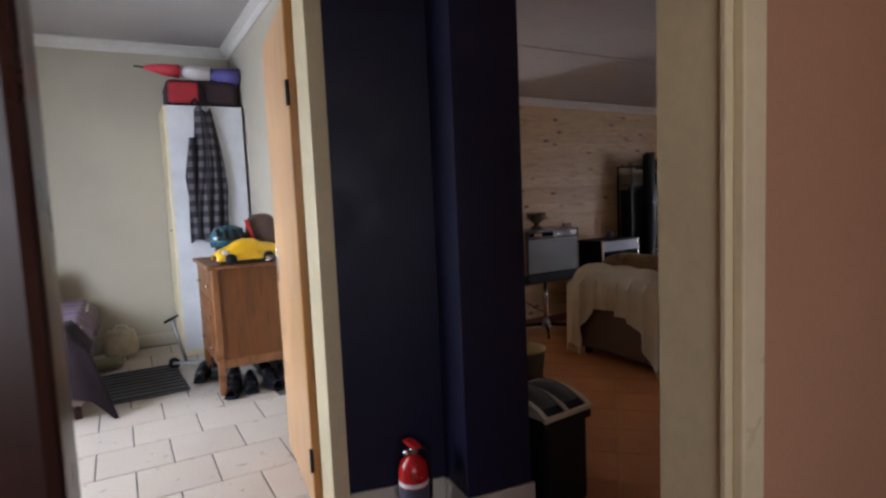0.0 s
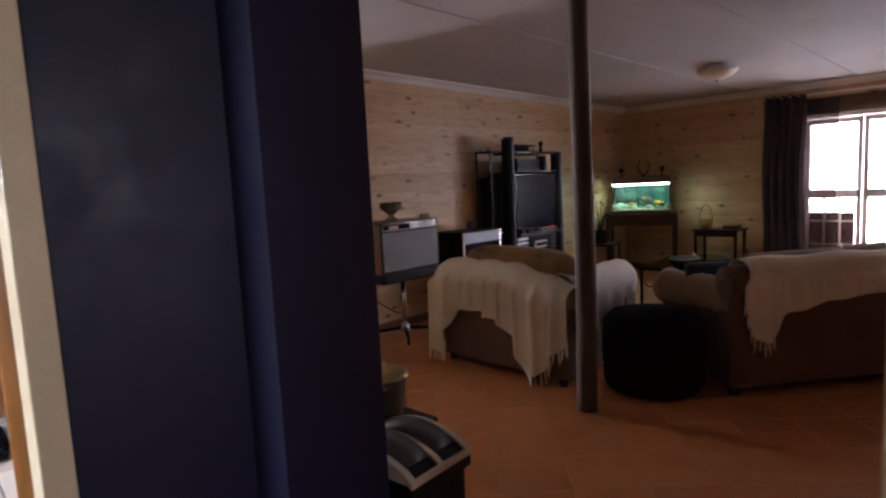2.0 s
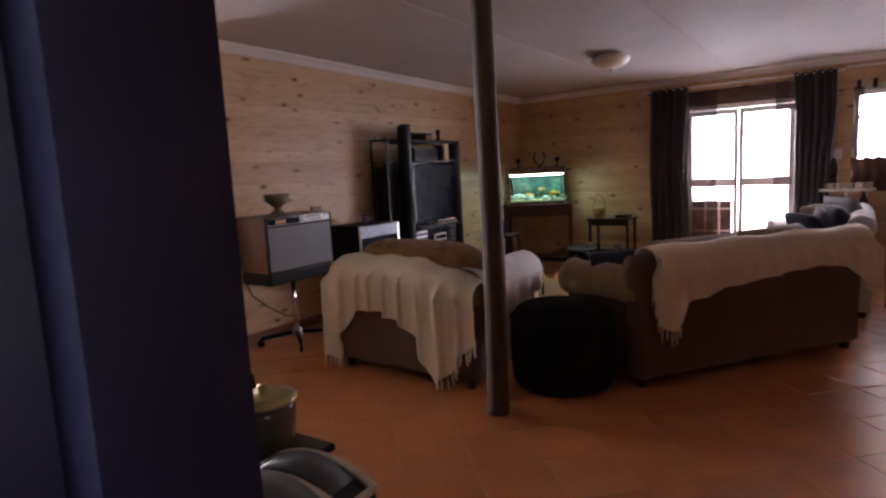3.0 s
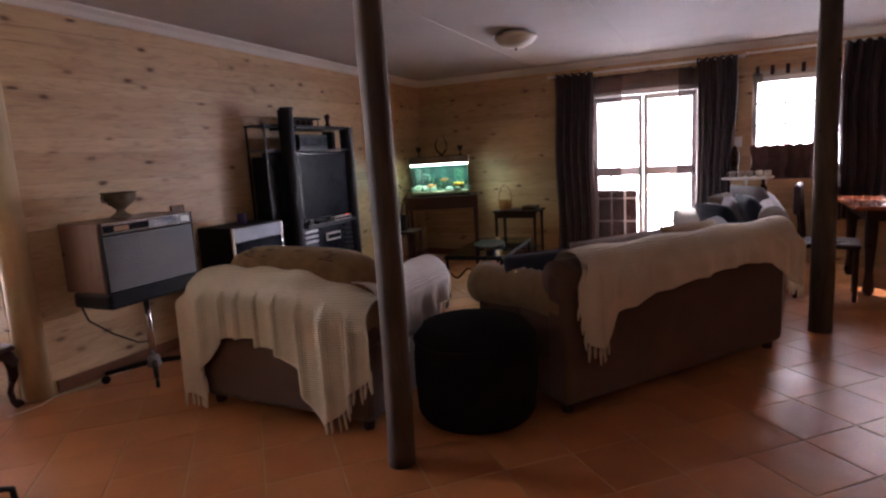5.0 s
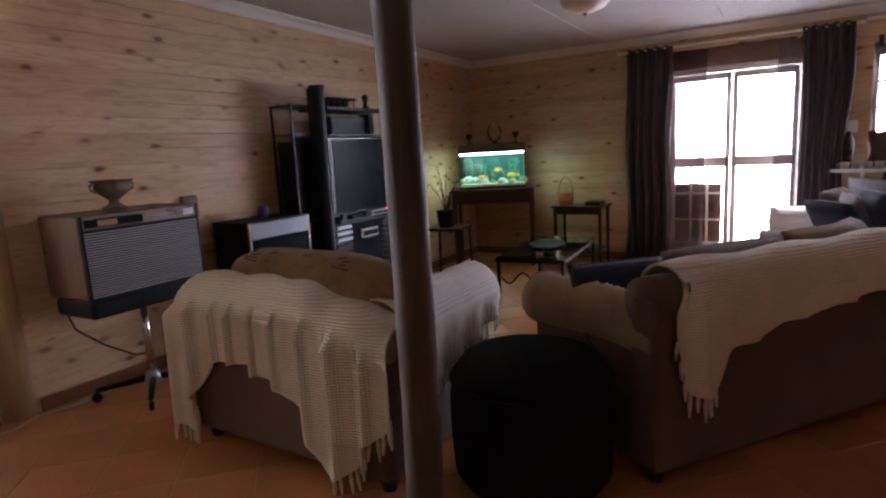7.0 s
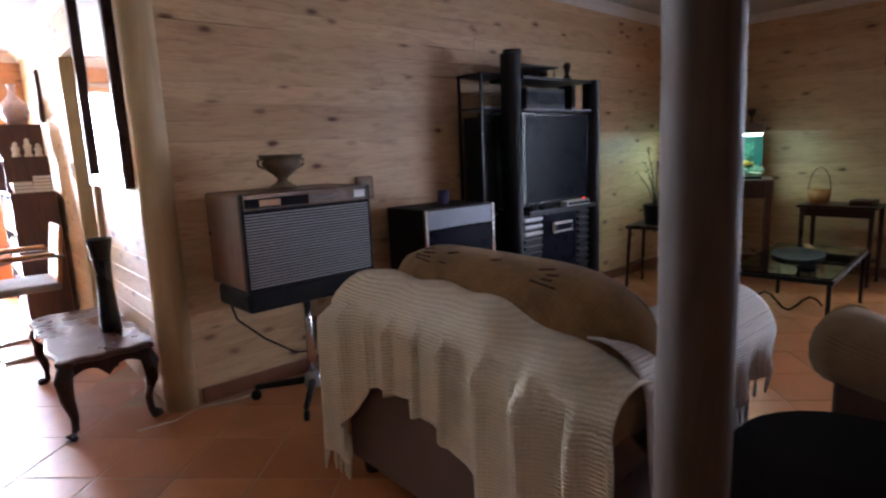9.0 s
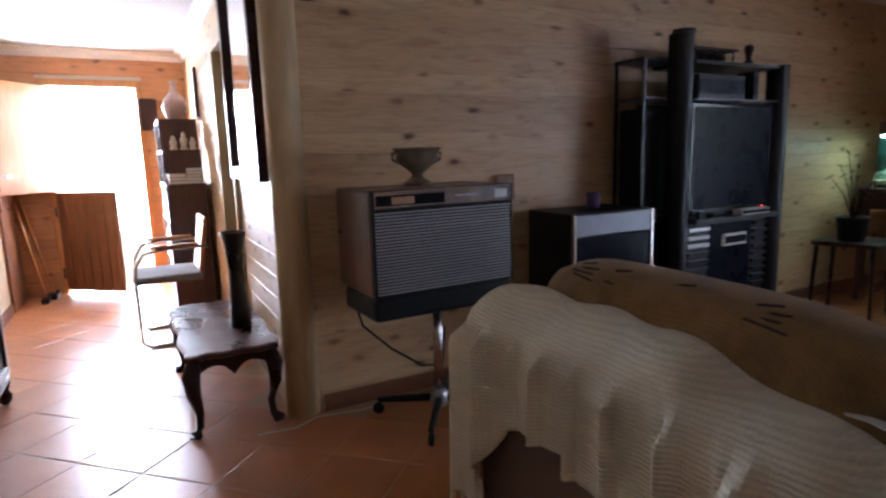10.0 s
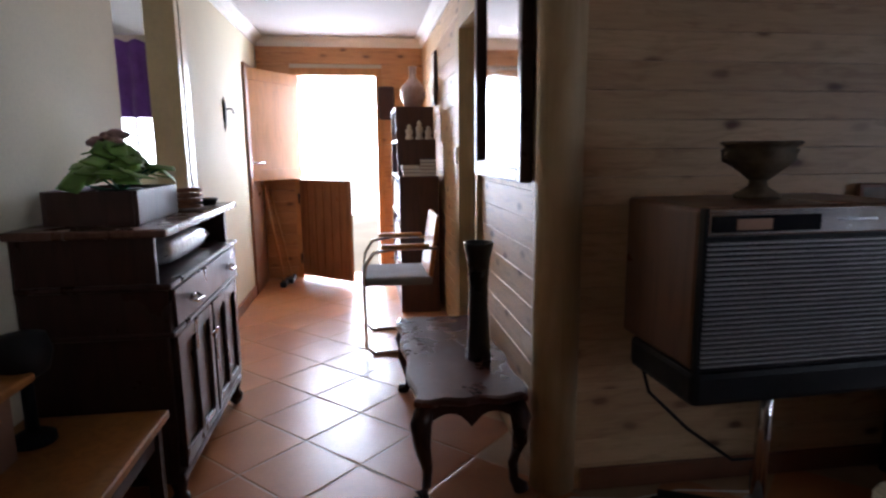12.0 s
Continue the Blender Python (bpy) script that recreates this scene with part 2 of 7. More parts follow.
def lathe(profile, segs=20, bm=None, at=(0, 0, 0), squash=(1, 1)):
    """Turned shape: profile is a list of (radius, height)."""
    own = bmesh.new()
    rings = []
    for r, z in profile:
        if r < 1e-5:
            rings.append([own.verts.new((at[0], at[1], at[2] + z))])
        else:
            rings.append([own.verts.new((at[0] + squash[0] * r * math.cos(2 * math.pi * k / segs), at[1] + squash[1] * r * math.sin(2 * math.pi * k / segs), at[2] + z)) for k in range(segs)])
    for a, b in zip(rings, rings[1:]):
        for k in range(segs):
            j = (k + 1) % segs
            quad = [a[k % len(a)], a[j % len(a)], b[j % len(b)], b[k % len(b)]]
            quad = [v for i, v in enumerate(quad) if v not in quad[:i]]
            if len(quad) > 2:
                own.faces.new(quad)
    for ring, flip in ((rings[0], True), (rings[-1], False)):
        if len(ring) > 2:
            own.faces.new(ring[::-1] if flip else ring)
    return join(bm, own)


def tube(points, radii, segs=10, bm=None, square=False):
    """A round or square bar swept along points; radii is one number or one for each point."""
    own = bmesh.new()
    pts = [Vector(p) for p in points]
    if isinstance(radii, (int, float)):
        radii = [radii] * len(pts)
    up = Vector((0.13, 0.21, 0.97))
    rings = []
    n = 4 if square else segs
    for k, p in enumerate(pts):
        d = (pts[min(k + 1, len(pts) - 1)] - pts[max(k - 1, 0)]).normalized()
        ref = up if abs(d.dot(up)) < 0.95 else Vector((1, 0.1, 0))
        a = d.cross(ref).normalized()
        b = d.cross(a).normalized()
        off = math.pi / 4 if square else 0
        rings.append([own.verts.new(p + radii[k] * (a * math.cos(off + 2 * math.pi * i / n) + b * math.sin(off + 2 * math.pi * i / n))) for i in range(n)])
    for a, b in zip(rings, rings[1:]):
        for i in range(n):
            own.faces.new([a[i], a[(i + 1) % n], b[(i + 1) % n], b[i]])
    own.faces.new(rings[0][::-1])
    own.faces.new(rings[-1])
    return join(bm, own)


def pillow(w, d, h, seed=0, power=0.35, bm=None, at=None, sag=0.0, n=14, ends=0.0):
    """A stuffed cushion with pinched corners and soft dents; lies flat on z 0."""
    own = bmesh.new()
    top, bot = {}, {}
    rnd = random.Random(seed)
    ox, oy = rnd.uniform(0, 50), rnd.uniform(0, 50)
    for i in range(n + 1):
        for j in range(n + 1):
            u, v = 2 * i / n - 1, 2 * j / n - 1
            e = max(0.0, (1 - abs(u) ** 2.6)) ** power * max(0.0, (1 - abs(v) ** 2.6)) ** power
            pin = 1 - 0.06 * (abs(u) ** 2 * (1 - abs(v) ** 2) * 0 + abs(v) ** 2 * abs(u) * 0) - 0.05 * (1 - abs(v)) * abs(u) ** 4 * 0
            dent = 0.06 * noise.noise((u * 1.7 + ox, v * 1.7 + oy, 0.3)) * e
            x, y = u * w / 2 * pin * (1 - ends * abs(v) ** 5), v * d / 2 * pin * (1 - 0.3 * ends * abs(u) ** 4)
            z = h / 2 * e + dent * h
            top[i, j] = own.verts.new((x, y, h / 2 + z - sag * e * abs(u)))
            bot[i, j] = top[i, j] if i in (0, n) or j in (0, n) else own.verts.new((x, y, h / 2 - h / 2 * e))
    for i in range(n):
        for j in range(n):
            own.faces.new([top[i, j], top[i + 1, j], top[i + 1, j + 1], top[i, j + 1]])
            quad = [bot[i, j], bot[i, j + 1], bot[i + 1, j + 1], bot[i + 1, j]]
            if len(set(quad)) == 4:
                own.faces.new(quad)
    return join(bm, own, at)


def sheet(nu, nv, fn, thick=0.006):
    """A cloth: fn(u, v) gives the place; the cloth is given thickness."""
    own = bmesh.new()
    g = [[own.verts.new(fn(i / nu, j / nv)) for j in range(nv + 1)] for i in range(nu + 1)]
    for i in range(nu):
        for j in range(nv):
            own.faces.new([g[i][j], g[i + 1][j], g[i + 1][j + 1], g[i][j + 1]])
    own.normal_update()
    back = [[own.verts.new(v.co - v.normal * thick) for v in row] for row in g]
    for i in range(nu):
        for j in range(nv):
            own.faces.new([back[i][j + 1], back[i + 1][j + 1], back[i + 1][j], back[i][j]])
    for i in range(nu):
        own.faces.new([g[i + 1][0], g[i][0], back[i][0], back[i + 1][0]])
        own.faces.new([g[i][nv], g[i + 1][nv], back[i + 1][nv], back[i][nv]])
    for j in range(nv):
        own.faces.new([g[0][j], g[0][j + 1], back[0][j + 1], back[0][j]])
        own.faces.new([g[nu][j + 1], g[nu][j], back[nu][j], back[nu][j + 1]])
    return own


def prism(points, z0, z1):
    """An upright block on a floor outline."""
    own = bmesh.new()
    low = [own.verts.new((x, y, z0)) for x, y in points]
    top = [own.verts.new((x, y, z1)) for x, y in points]
    own.faces.new(low[::-1])
    own.faces.new(top)
    for k in range(len(points)):
        j = (k + 1) % len(points)
        own.faces.new([low[k], low[j], top[j], top[k]])
    return own


def rot(x=0, y=0, z=0, rx=0, ry=0, rz=0):
    return pose(x, y, z, rx, ry, rz)


# ---- large structure ----
LIV_H, COR_H, BED_H = 2.40, 2.33, 3.04
TOP_H = 2.64  # wall tops, above the sloping ceiling


def ceiling_z(x):
    """The living room ceiling falls gently towards the east wall."""
    return LIV_H + 0.02 * (10.0 - x)



def wall_run(name, axis, at, thick, a, b, z1, holes, material, label):
    """A wall along x or y from a to b, thick outward from at; holes are (a, b, z0, z1) openings through it."""
    bm = bmesh.new()
    cuts = sorted(holes)
    spans, last = [], a
    for h0, h1, hz0, hz1 in cuts:
        spans += [(last, h0, 0, z1)] if h0 > last else []
        if hz0 > 0:
            spans.append((h0, h1, 0, hz0))
        if hz1 < z1:
            spans.append((h0, h1, hz1, z1))
        last = h1
    spans += [(last, b, 0, z1)] if b > last else []
    for s0, s1, w0, w1 in spans:
        lo, hi = min(at, at + thick), max(at, at + thick)
        if axis == "x":
            box(s0, lo, w0, s1, hi, w1, bm=bm)
        else:
            box(lo, s0, w0, hi, s1, w1, bm=bm)
    return structure(name, bm, material, label, "wall")


wall_north = wall_run("wall_north", "x", 6.92, 0.14, 4.665, 10.16, TOP_H, [], M_PLASTER, "knotty pine clad living room wall of horizontal boards")
wall_east = wall_run("wall_east", "y", 10.02, 0.14, -0.14, 6.92, TOP_H, [(3.30, 4.58, 0.02, 2.02), (1.35, 2.80, 1.0, 2.02)], M_PLASTER, "pine clad wall with French doors and a window")
wall_south = wall_run("wall_south", "x", 0.0, -0.14, 3.30, 10.02, TOP_H, [], M_PLASTER_WARM, "plain living room wall behind the dining end")
wall_corridor_east = wall_run("wall_corridor_east", "y", 4.665, 0.12, 7.06, 10.92, COR_H, [(8.02, 8.62, 0, 2.02)], M_PLASTER, "pine clad passage wall with a doorway")
wall_corridor_end = wall_run("wall_corridor_end", "x", 10.92, 0.14, 2.90, 4.785, COR_H, [(3.40, 4.19, 0, 1.98)], M_PLASTER, "orange pine clad end wall with the stable door")
wall_corridor_west = wall_run("wall_corridor_west", "y", 3.05, -0.13, 8.46, 10.92, COR_H, [], M_CREAM_WALL, "cream plastered passage wall beyond the doorway")
wall_sideboard = wall_run("wall_sideboard", "y", 2.93, -0.13, 4.50, 8.46, TOP_H, [(7.93, 8.46, 0, 2.25)], M_CREAM_WALL, "cream plastered wall behind the sideboard")
ZB = 0.14  # the older rooms lie one step above the living room
SIDE = (2.54, 3.935)  # inner corner between the dark wall and its pilaster
pilaster = structure("wall_pilaster", prism([(2.133, 4.03), (SIDE[0], SIDE[1]), (2.52, 3.715), (2.808, 3.685), (3.05, 4.50), (2.133, 4.50)], 0, TOP_H), M_BLUE, "dark blue painted wall end with a projecting pilaster", "wall")
wall_bedroom_front = wall_run("wall_bedroom_front", "x", 4.03, 0.12, -0.5, 2.133, BED_H, [(1.03, 2.133, 0, 2.38)], M_PLASTER, "beige plastered wall round the bedroom door")
wall_bedroom_top = structure("wall_bedroom_upper", box(2.133, 4.38, TOP_H, 2.64, 4.50, BED_H), M_PLASTER, "plaster above the dark wall", "wall")
wall_bedroom_east = wall_run("wall_bedroom_east", "y", 2.50, 0.14, 4.50, 8.10, BED_H, [], M_PLASTER, "beige plastered bedroom wall")
wall_bedroom_back = wall_run("wall_bedroom_back", "x", 8.10, 0.14, -0.5, 2.64, BED_H, [], M_PLASTER, "beige plastered bedroom wall")
wall_bedroom_west = wall_run("wall_bedroom_west", "y", -0.36, -0.14, 4.03, 8.10, BED_H, [(4.4, 6.3, 0.95, 2.25)], M_PLASTER, "beige plastered bedroom wall with a window")
wall_room2_west = wall_run("wall_second_room_west", "y", 0.9, -0.12, 8.24, 11.0, COR_H, [], M_CREAM_WALL, "cream wall of the second room")
wall_room2_north = wall_run("wall_second_room_north", "x", 10.92, 0.14, 0.78, 2.90, COR_H, [(1.45, 2.35, 1.05, 2.15)], M_CREAM_WALL, "cream wall of the second room with a window")
wall_room3 = structure("wall_third_room", box(5.9, 7.06, 0, 6.0, 9.2, COR_H), M_PLASTER, "plain wall beyond the passage doorway", "wall")
wall_room3b = structure("wall_third_room_north", box(4.785, 9.1, 0, 5.9, 9.2, COR_H), M_PLASTER, "plain wall beyond the passage doorway", "wall")
wall_start = wall_run("wall_start_room", "x", 2.352, 0.118, 0.2, 3.30, TOP_H, [(1.29, 2.225, 0, 2.22)], M_PLASTER_WARM, "brown painted plaster wall with a doorway")
wall_lobby_west = structure("wall_lobby_west", box(0.2, 2.482, 0, 0.32, 4.03, TOP_H), M_PLASTER, "plain lobby wall", "wall")
wall_start_east = structure("wall_start_room_east", box(3.18, -0.14, 0, 3.30, 2.352, TOP_H), M_PLASTER_WARM, "brown painted plaster wall", "wall")
wall_start_west = structure("wall_start_room_west", box(0.08, -0.14, 0, 0.2, 2.482, TOP_H), M_PLASTER_WARM, "brown painted plaster wall", "wall")
wall_start_south = wall_run("wall_start_room_south", "x", 0.0, -0.14, 0.2, 3.18, TOP_H, [(0.25, 1.65, 1.05, 2.15)], M_PLASTER_WARM, "brown painted plaster wall with a window")

def slab(x0, x1, y0, y1, drop, thick, bm=None):
    """A sloping board under the roof: its lower face lies drop below the ceiling's line."""
    own = bmesh.new()
    a = [own.verts.new((x, y, ceiling_z(x) - drop)) for x, y in ((x0, y0), (x1, y0), (x1, y1), (x0, y1))]
    b = [own.verts.new(v.co + Vector((0, 0, thick))) for v in a]
    own.faces.new(a[::-1])
    own.faces.new(b)
    for k in range(4):
        own.faces.new([a[k], a[(k + 1) % 4], b[(k + 1) % 4], b[k]])
    return join(bm, own)


ceiling_bm = slab(0.21, 10.01, -0.01, 4.02, 0.0, 0.1)
slab(2.82, 10.01, 4.02, 7.055, 0.0, 0.1, ceiling_bm)
# cover strips over the board joints
for jy in (1.6, 2.8, 4.0, 5.2):
    slab(3.31, 9.99, jy - 0.02, jy + 0.02, 0.006, 0.016, ceiling_bm)
ceiling = structure("ceiling", ceiling_bm, M_CEILING, "off-white ceiling boards with flat cover strips", "ceiling")
ceiling_corridor = structure("ceiling_corridor", prism([(2.64, 7.06), (6.0, 7.06), (6.0, 11.06), (0.78, 11.06), (0.78, 8.24), (2.64, 8.24)], COR_H, COR_H + 0.1), M_CEILING, "white passage ceiling", "ceiling")
ceiling_bedroom = structure("ceiling_bedroom", box(-0.5, 4.03, BED_H, 2.69, 8.24, BED_H + 0.1), M_CEILING, "white bedroom ceiling", "ceiling")
bulkhead = structure("ceiling_bulkhead", box(2.82, 7.056, COR_H + 0.1, 4.785, 7.12, TOP_H), M_CEILING, "step between the two ceilings", "ceiling")


def cornice(name, pts, z, drop, inward, material=M_CORNICE, z_end=None):
    """Cove moulding along a straight run; inward is the direction into the room."""
    p, q = Vector((*pts[0], 0)), Vector((*pts[1], 0))
    n = Vector((*inward, 0))
    prof = [(0.0, 0.0), (0.0, -drop), (0.012, -drop), (0.02, -drop * 0.86), (0.035, -drop * 0.5), (drop * 0.75, -0.022), (drop * 0.95, -0.012), (drop * 0.95, 0.0)]
    bm = bmesh.new()
    a = [bm.verts.new(p + n * o + Vector((0, 0, z + h))) for o, h in prof]
    b = [bm.verts.new(q + n * o + Vector((0, 0, (z if z_end is None else z_end) + h))) for o, h in prof]
    for i in range(len(prof) - 1):
        bm.faces.new([a[i], a[i + 1], b[i + 1], b[i]])
    bm.faces.new(a)
    bm.faces.new(b[::-1])
    return structure(name, bm, material, "white coved cornice along the ceiling", "cornice", smooth=False)


cornice("trim_cornice_north", ((4.665, 6.9), (10.0, 6.9)), ceiling_z(4.665), 0.075, (0, -1), z_end=LIV_H)
cornice("trim_cornice_east", ((10.0, 6.9), (10.0, 0.0)), LIV_H, 0.075, (-1, 0))
cornice("trim_cornice_corridor_east", ((4.645, 7.06), (4.645, 10.9)), COR_H, 0.085, (-1, 0))
cornice("trim_cornice_corridor_end", ((3.05, 10.9), (4.645, 10.9)), COR_H, 0.085, (0, -1))
cornice("trim_cornice_corridor_west", ((3.05, 8.46), (3.05, 10.9)), COR_H, 0.085, (1, 0))
cornice("trim_cornice_bedroom_back", ((-0.36, 8.1), (2.50, 8.1)), BED_H, 0.09, (0, -1))
cornice("trim_cornice_bedroom_east", ((2.50, 8.1), (2.50, 4.5)), BED_H, 0.09, (-1, 0))

# skirtings
structure("baseboard_north", box(4.79, 6.882, 0, 10.0, 6.9, 0.085, 0.004), M_SKIRT, "red-brown skirting tiles along the pine wall", "skirting")
structure("baseboard_east", box(9.982, 4.62, 0, 10.0, 6.88, 0.085, 0.004), M_SKIRT, "red-brown skirting tiles along the pine wall", "skirting")
structure("baseboard_corridor_west", box(3.05, 8.70, 0, 3.066, 10.9, 0.09, 0.004), M_SKIRT, "red-brown skirting tiles along the passage", "skirting")
structure("baseboard_blue_wall", prism([(2.125, 4.012), (SIDE[0] - 0.012, SIDE[1] - 0.014), (SIDE[0] - 0.012, SIDE[1]), (2.125, 4.030)], ZB, ZB + 0.14), M_CREAM_SKIRT, "cream skirting under the dark wall", "skirting")
structure("baseboard_pilaster_side", prism([(SIDE[0] - 0.011, SIDE[1] - 0.016), (2.507, 3.702), (2.521, 3.706), (SIDE[0] + 0.003, SIDE[1] - 0.016)], ZB, ZB + 0.14), M_CREAM_SKIRT, "cream skirting round the pilaster", "skirting")
structure("baseboard_pilaster", prism([(2.508, 3.702), (2.818, 3.670), (2.820, 3.686), (2.522, 3.717)], ZB, ZB + 0.14), M_CREAM_SKIRT, "cream skirting round the pilaster", "skirting")
structure("baseboard_bedroom_back", box(-0.36, 8.086, ZB, 1.82, 8.1, ZB + 0.12, 0.003), M_CREAM_SKIRT, "cream tiled skirting along the bedroom wall", "skirting")
structure("baseboard_bedroom_east", box(2.486, 4.5, ZB, 2.50, 6.0, ZB + 0.12, 0.003), M_CREAM_SKIRT, "cream tiled skirting along the bedroom wall", "skirting")

# rounded corner post where the pine wall meets the passage
post_bm = lathe([(0.085, 0.0), (0.088, 0.6), (0.084, 1.2), (0.087, 1.8), (0.085, ceiling_z(4.7) - 0.005)], 24)
bmesh.ops.transform(post_bm, matrix=rot(4.705, 6.955, 0), verts=post_bm.verts[:])
M_POST = wood("pale_pine_post", (0.62, 0.46, 0.25), (0.48, 0.33, 0.16), 0.5, 0.6)
structure("trim_corner_post", post_bm, M_POST, "rounded pale pine corner post", "post", smooth=True)

ground = structure("ground", box(-60, -60, -0.35, 80, 80, -0.12), plain("dry_ground", (0.42, 0.34, 0.24), 0.95, vary=0.25, grain=8, stain=0.3, world_space=True), "pale dry earth outside", "ground")
floor = structure("floor", box(2.93, -0.14, -0.12, 10.16, 11.06, -0.0022), M_GROUT, "terracotta floor tiles laid diagonally with pale grout", "floor")
floor_bed = structure("floor_bedroom", box(-0.5, 4.00, -0.12, 2.92, 11.06, ZB - 0.005), M_GROUT_DARK, "cream ceramic floor tiles in staggered rows", "floor")
floor_start = structure("floor_lobby", prism([(0.08, -0.14), (2.93, -0.14), (2.93, 3.70), (2.52, 3.715), (2.54, 3.935), (2.40, 4.0), (0.08, 4.0)], -0.12, ZB), plain("worn_terracotta_screed", (0.24, 0.10, 0.05), 0.5, vary=0.15, grain=50, stain=2, world_space=True), "red-brown lobby floor one step above the living room", "floor")


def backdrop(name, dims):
    ob = structure(name, box(*dims), M_YARD_GLOW, "glowing white panel standing in for the bright yard outside", "backdrop")
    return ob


# Emissive panels added outside to turn the view through the openings white.
M_YARD_GLOW = glow("yard_glow_panel", (1.0, 0.99, 0.97), 7.0)
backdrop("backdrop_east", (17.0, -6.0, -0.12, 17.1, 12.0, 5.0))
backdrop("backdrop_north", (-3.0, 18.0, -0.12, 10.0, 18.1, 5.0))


# ---- doors and frames ----
def frame_of(name, label, category, pieces, material, group=""):
    ob = thing(name, Matrix.Identity(4), label, category, group, "structure")
    for nm, dims, bev in pieces:
        part(nm, box(*dims, bev), material, ob)
    return ob


frame_of("door_frame_bedroom", "cream gloss painted bedroom door frame", "door frame", [
    ("jamb", (2.063, 4.005, ZB, 2.132, 4.165, 2.31), 0.004),
    ("jamb", (1.02, 4.005, ZB, 1.087, 4.165, 2.31), 0.004),
    ("head", (1.02, 4.005, 2.311, 2.132, 4.165, 2.385), 0.004)], M_CREAM)
frame_of("door_frame_start", "cream gloss painted door frame", "door frame", [
    ("jamb", (2.172, 2.366, ZB, 2.224, 2.485, 2.14), 0.003),
    ("stop", (2.164, 2.356, ZB, 2.214, 2.366, 2.14), 0.002),
    ("architrave", (2.180, 2.338, ZB, 2.235, 2.356, 2.24), 0.004),
    ("head", (1.29, 2.345, 2.141, 2.224, 2.475, 2.22), 0.004)], M_CREAM)
# Left jamb stands against the light; the mahogany colour paints in its shade.
frame_of("door_frame_start_dark", "door jamb with its shade put into a dark brown colour", "door frame", [
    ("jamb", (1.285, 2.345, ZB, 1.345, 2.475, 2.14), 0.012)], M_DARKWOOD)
frame_of("door_frame_second_room", "cream painted frame of the passage doorway", "door frame", [
    ("jamb", (2.905, 8.40, 0, 3.065, 8.465, 2.25), 0.004),
    ("architrave", (3.052, 8.466, 0, 3.07, 8.57, 2.24), 0.003),
    ("head", (2.79, 7.93, 2.19, 2.94, 8.399, 2.25), 0.004)], M_CREAM)
frame_of("door_frame_passage_east", "pale pine frame of the passage doorway", "door frame", [
    ("jamb", (4.62, 8.0, 0, 4.795, 8.05, 2.02), 0.004),
    ("jamb", (4.62, 8.58, 0, 4.795, 8.72, 2.02), 0.004),
    ("head", (4.62, 8.051, 1.97, 4.795, 8.579, 2.06), 0.004)], M_POST)
frame_of("door_frame_front", "pine frame of the stable door", "door frame", [
    ("jamb", (3.36, 10.885, 0, 3.41, 11.06, 1.98), 0.004),
    ("jamb", (4.18, 10.885, 0, 4.24, 11.06, 1.98), 0.004),
    ("head", (3.36, 10.885, 1.981, 4.24, 11.06, 2.05), 0.004)], M_ORANGEWOOD)


def hinge(parent, x, y, z):
    part("hinge", lathe([(0.009, -0.05), (0.009, 0.05)], 10, at=(x, y, z)), M_BLACK, parent, "dark steel butt hinge", True)


def lever(parent, x, y, z, side, reach):
    bm = box(x - 0.02, y - 0.004, z - 0.09, x + 0.02, y + 0.004, z + 0.09, 0.003)
    tube([(x, y, z + 0.04), (x, y + side * 0.05, z + 0.04), (x + reach, y + side * 0.055, z + 0.04)], 0.009, 8, bm)
    part("door_handle", bm, M_CHROME, parent, "chrome lever handle on a back plate", True)


bed_door = thing("bedroom_door", rot(2.055, 4.17, ZB, 0, 0, 83.5), "orange veneered flush bedroom door standing wide open", "door", kind="structure")
part("leaf", box(0.0, -0.02, 0.012, 0.82, 0.02, 2.16, 0.003), M_DOORWOOD, bed_door)
part("stile", box(-0.004, -0.024, 0.012, 0.03, 0.024, 2.16, 0.003), M_ORANGEWOOD, bed_door, "worn solid edge strip")
for hz in (0.25, 1.78):
    hinge(bed_door, 0.0, 0.026, hz)
lever(bed_door, 0.76, 0.024, 1.02, 1, -0.11)

stable_lower = thing("stable_door_lower", rot(3.42, 10.885, 0, 0, 0, -42), "brown plank lower half of a stable door, ajar", "door", kind="structure")
bm = box(0.0, -0.02, 0.03, 0.66, 0.02, 0.99, 0.004)
part("leaf", bm, M_MIDWOOD, stable_lower)
for k in range(6):
    part("plank", box(0.01 + k * 0.107, -0.031, 0.04, 0.112 + k * 0.107, -0.021, 0.98, 0.003), M_MIDWOOD, stable_lower)
for hz in (0.2, 0.8):
    hinge(stable_lower, -0.005, -0.03, hz)
stable_upper = thing("stable_door_upper", rot(3.42, 10.875, 0, 0, 0, -123), "pale sunlit upper half of a stable door, wide open", "door", kind="structure")
part("leaf", box(0.0, -0.02, 1.0, 0.74, 0.02, 1.97, 0.004), M_ORANGEWOOD, stable_upper)
part("rail", box(0.0, 0.021, 1.0, 0.74, 0.034, 1.10, 0.003), M_ORANGEWOOD, stable_upper)
part("rail", box(0.0, 0.021, 1.87, 0.74, 0.034, 1.97, 0.003), M_ORANGEWOOD, stable_upper)
lever(stable_upper, 0.70, 0.036, 1.12, 1, -0.10)

east_door = thing("passage_door", rot(4.785, 8.57, 0, 0, 0, -20), "brown panelled door standing open into the next room", "door", kind="structure")
part("leaf", box(0.0, -0.02, 0.012, 0.5, 0.02, 1.96, 0.003), M_MIDWOOD, east_door)
west_dark = thing("passage_door_panel", Matrix.Identity(4), "dark brown door frame on the cream passage wall", "door", kind="structure")
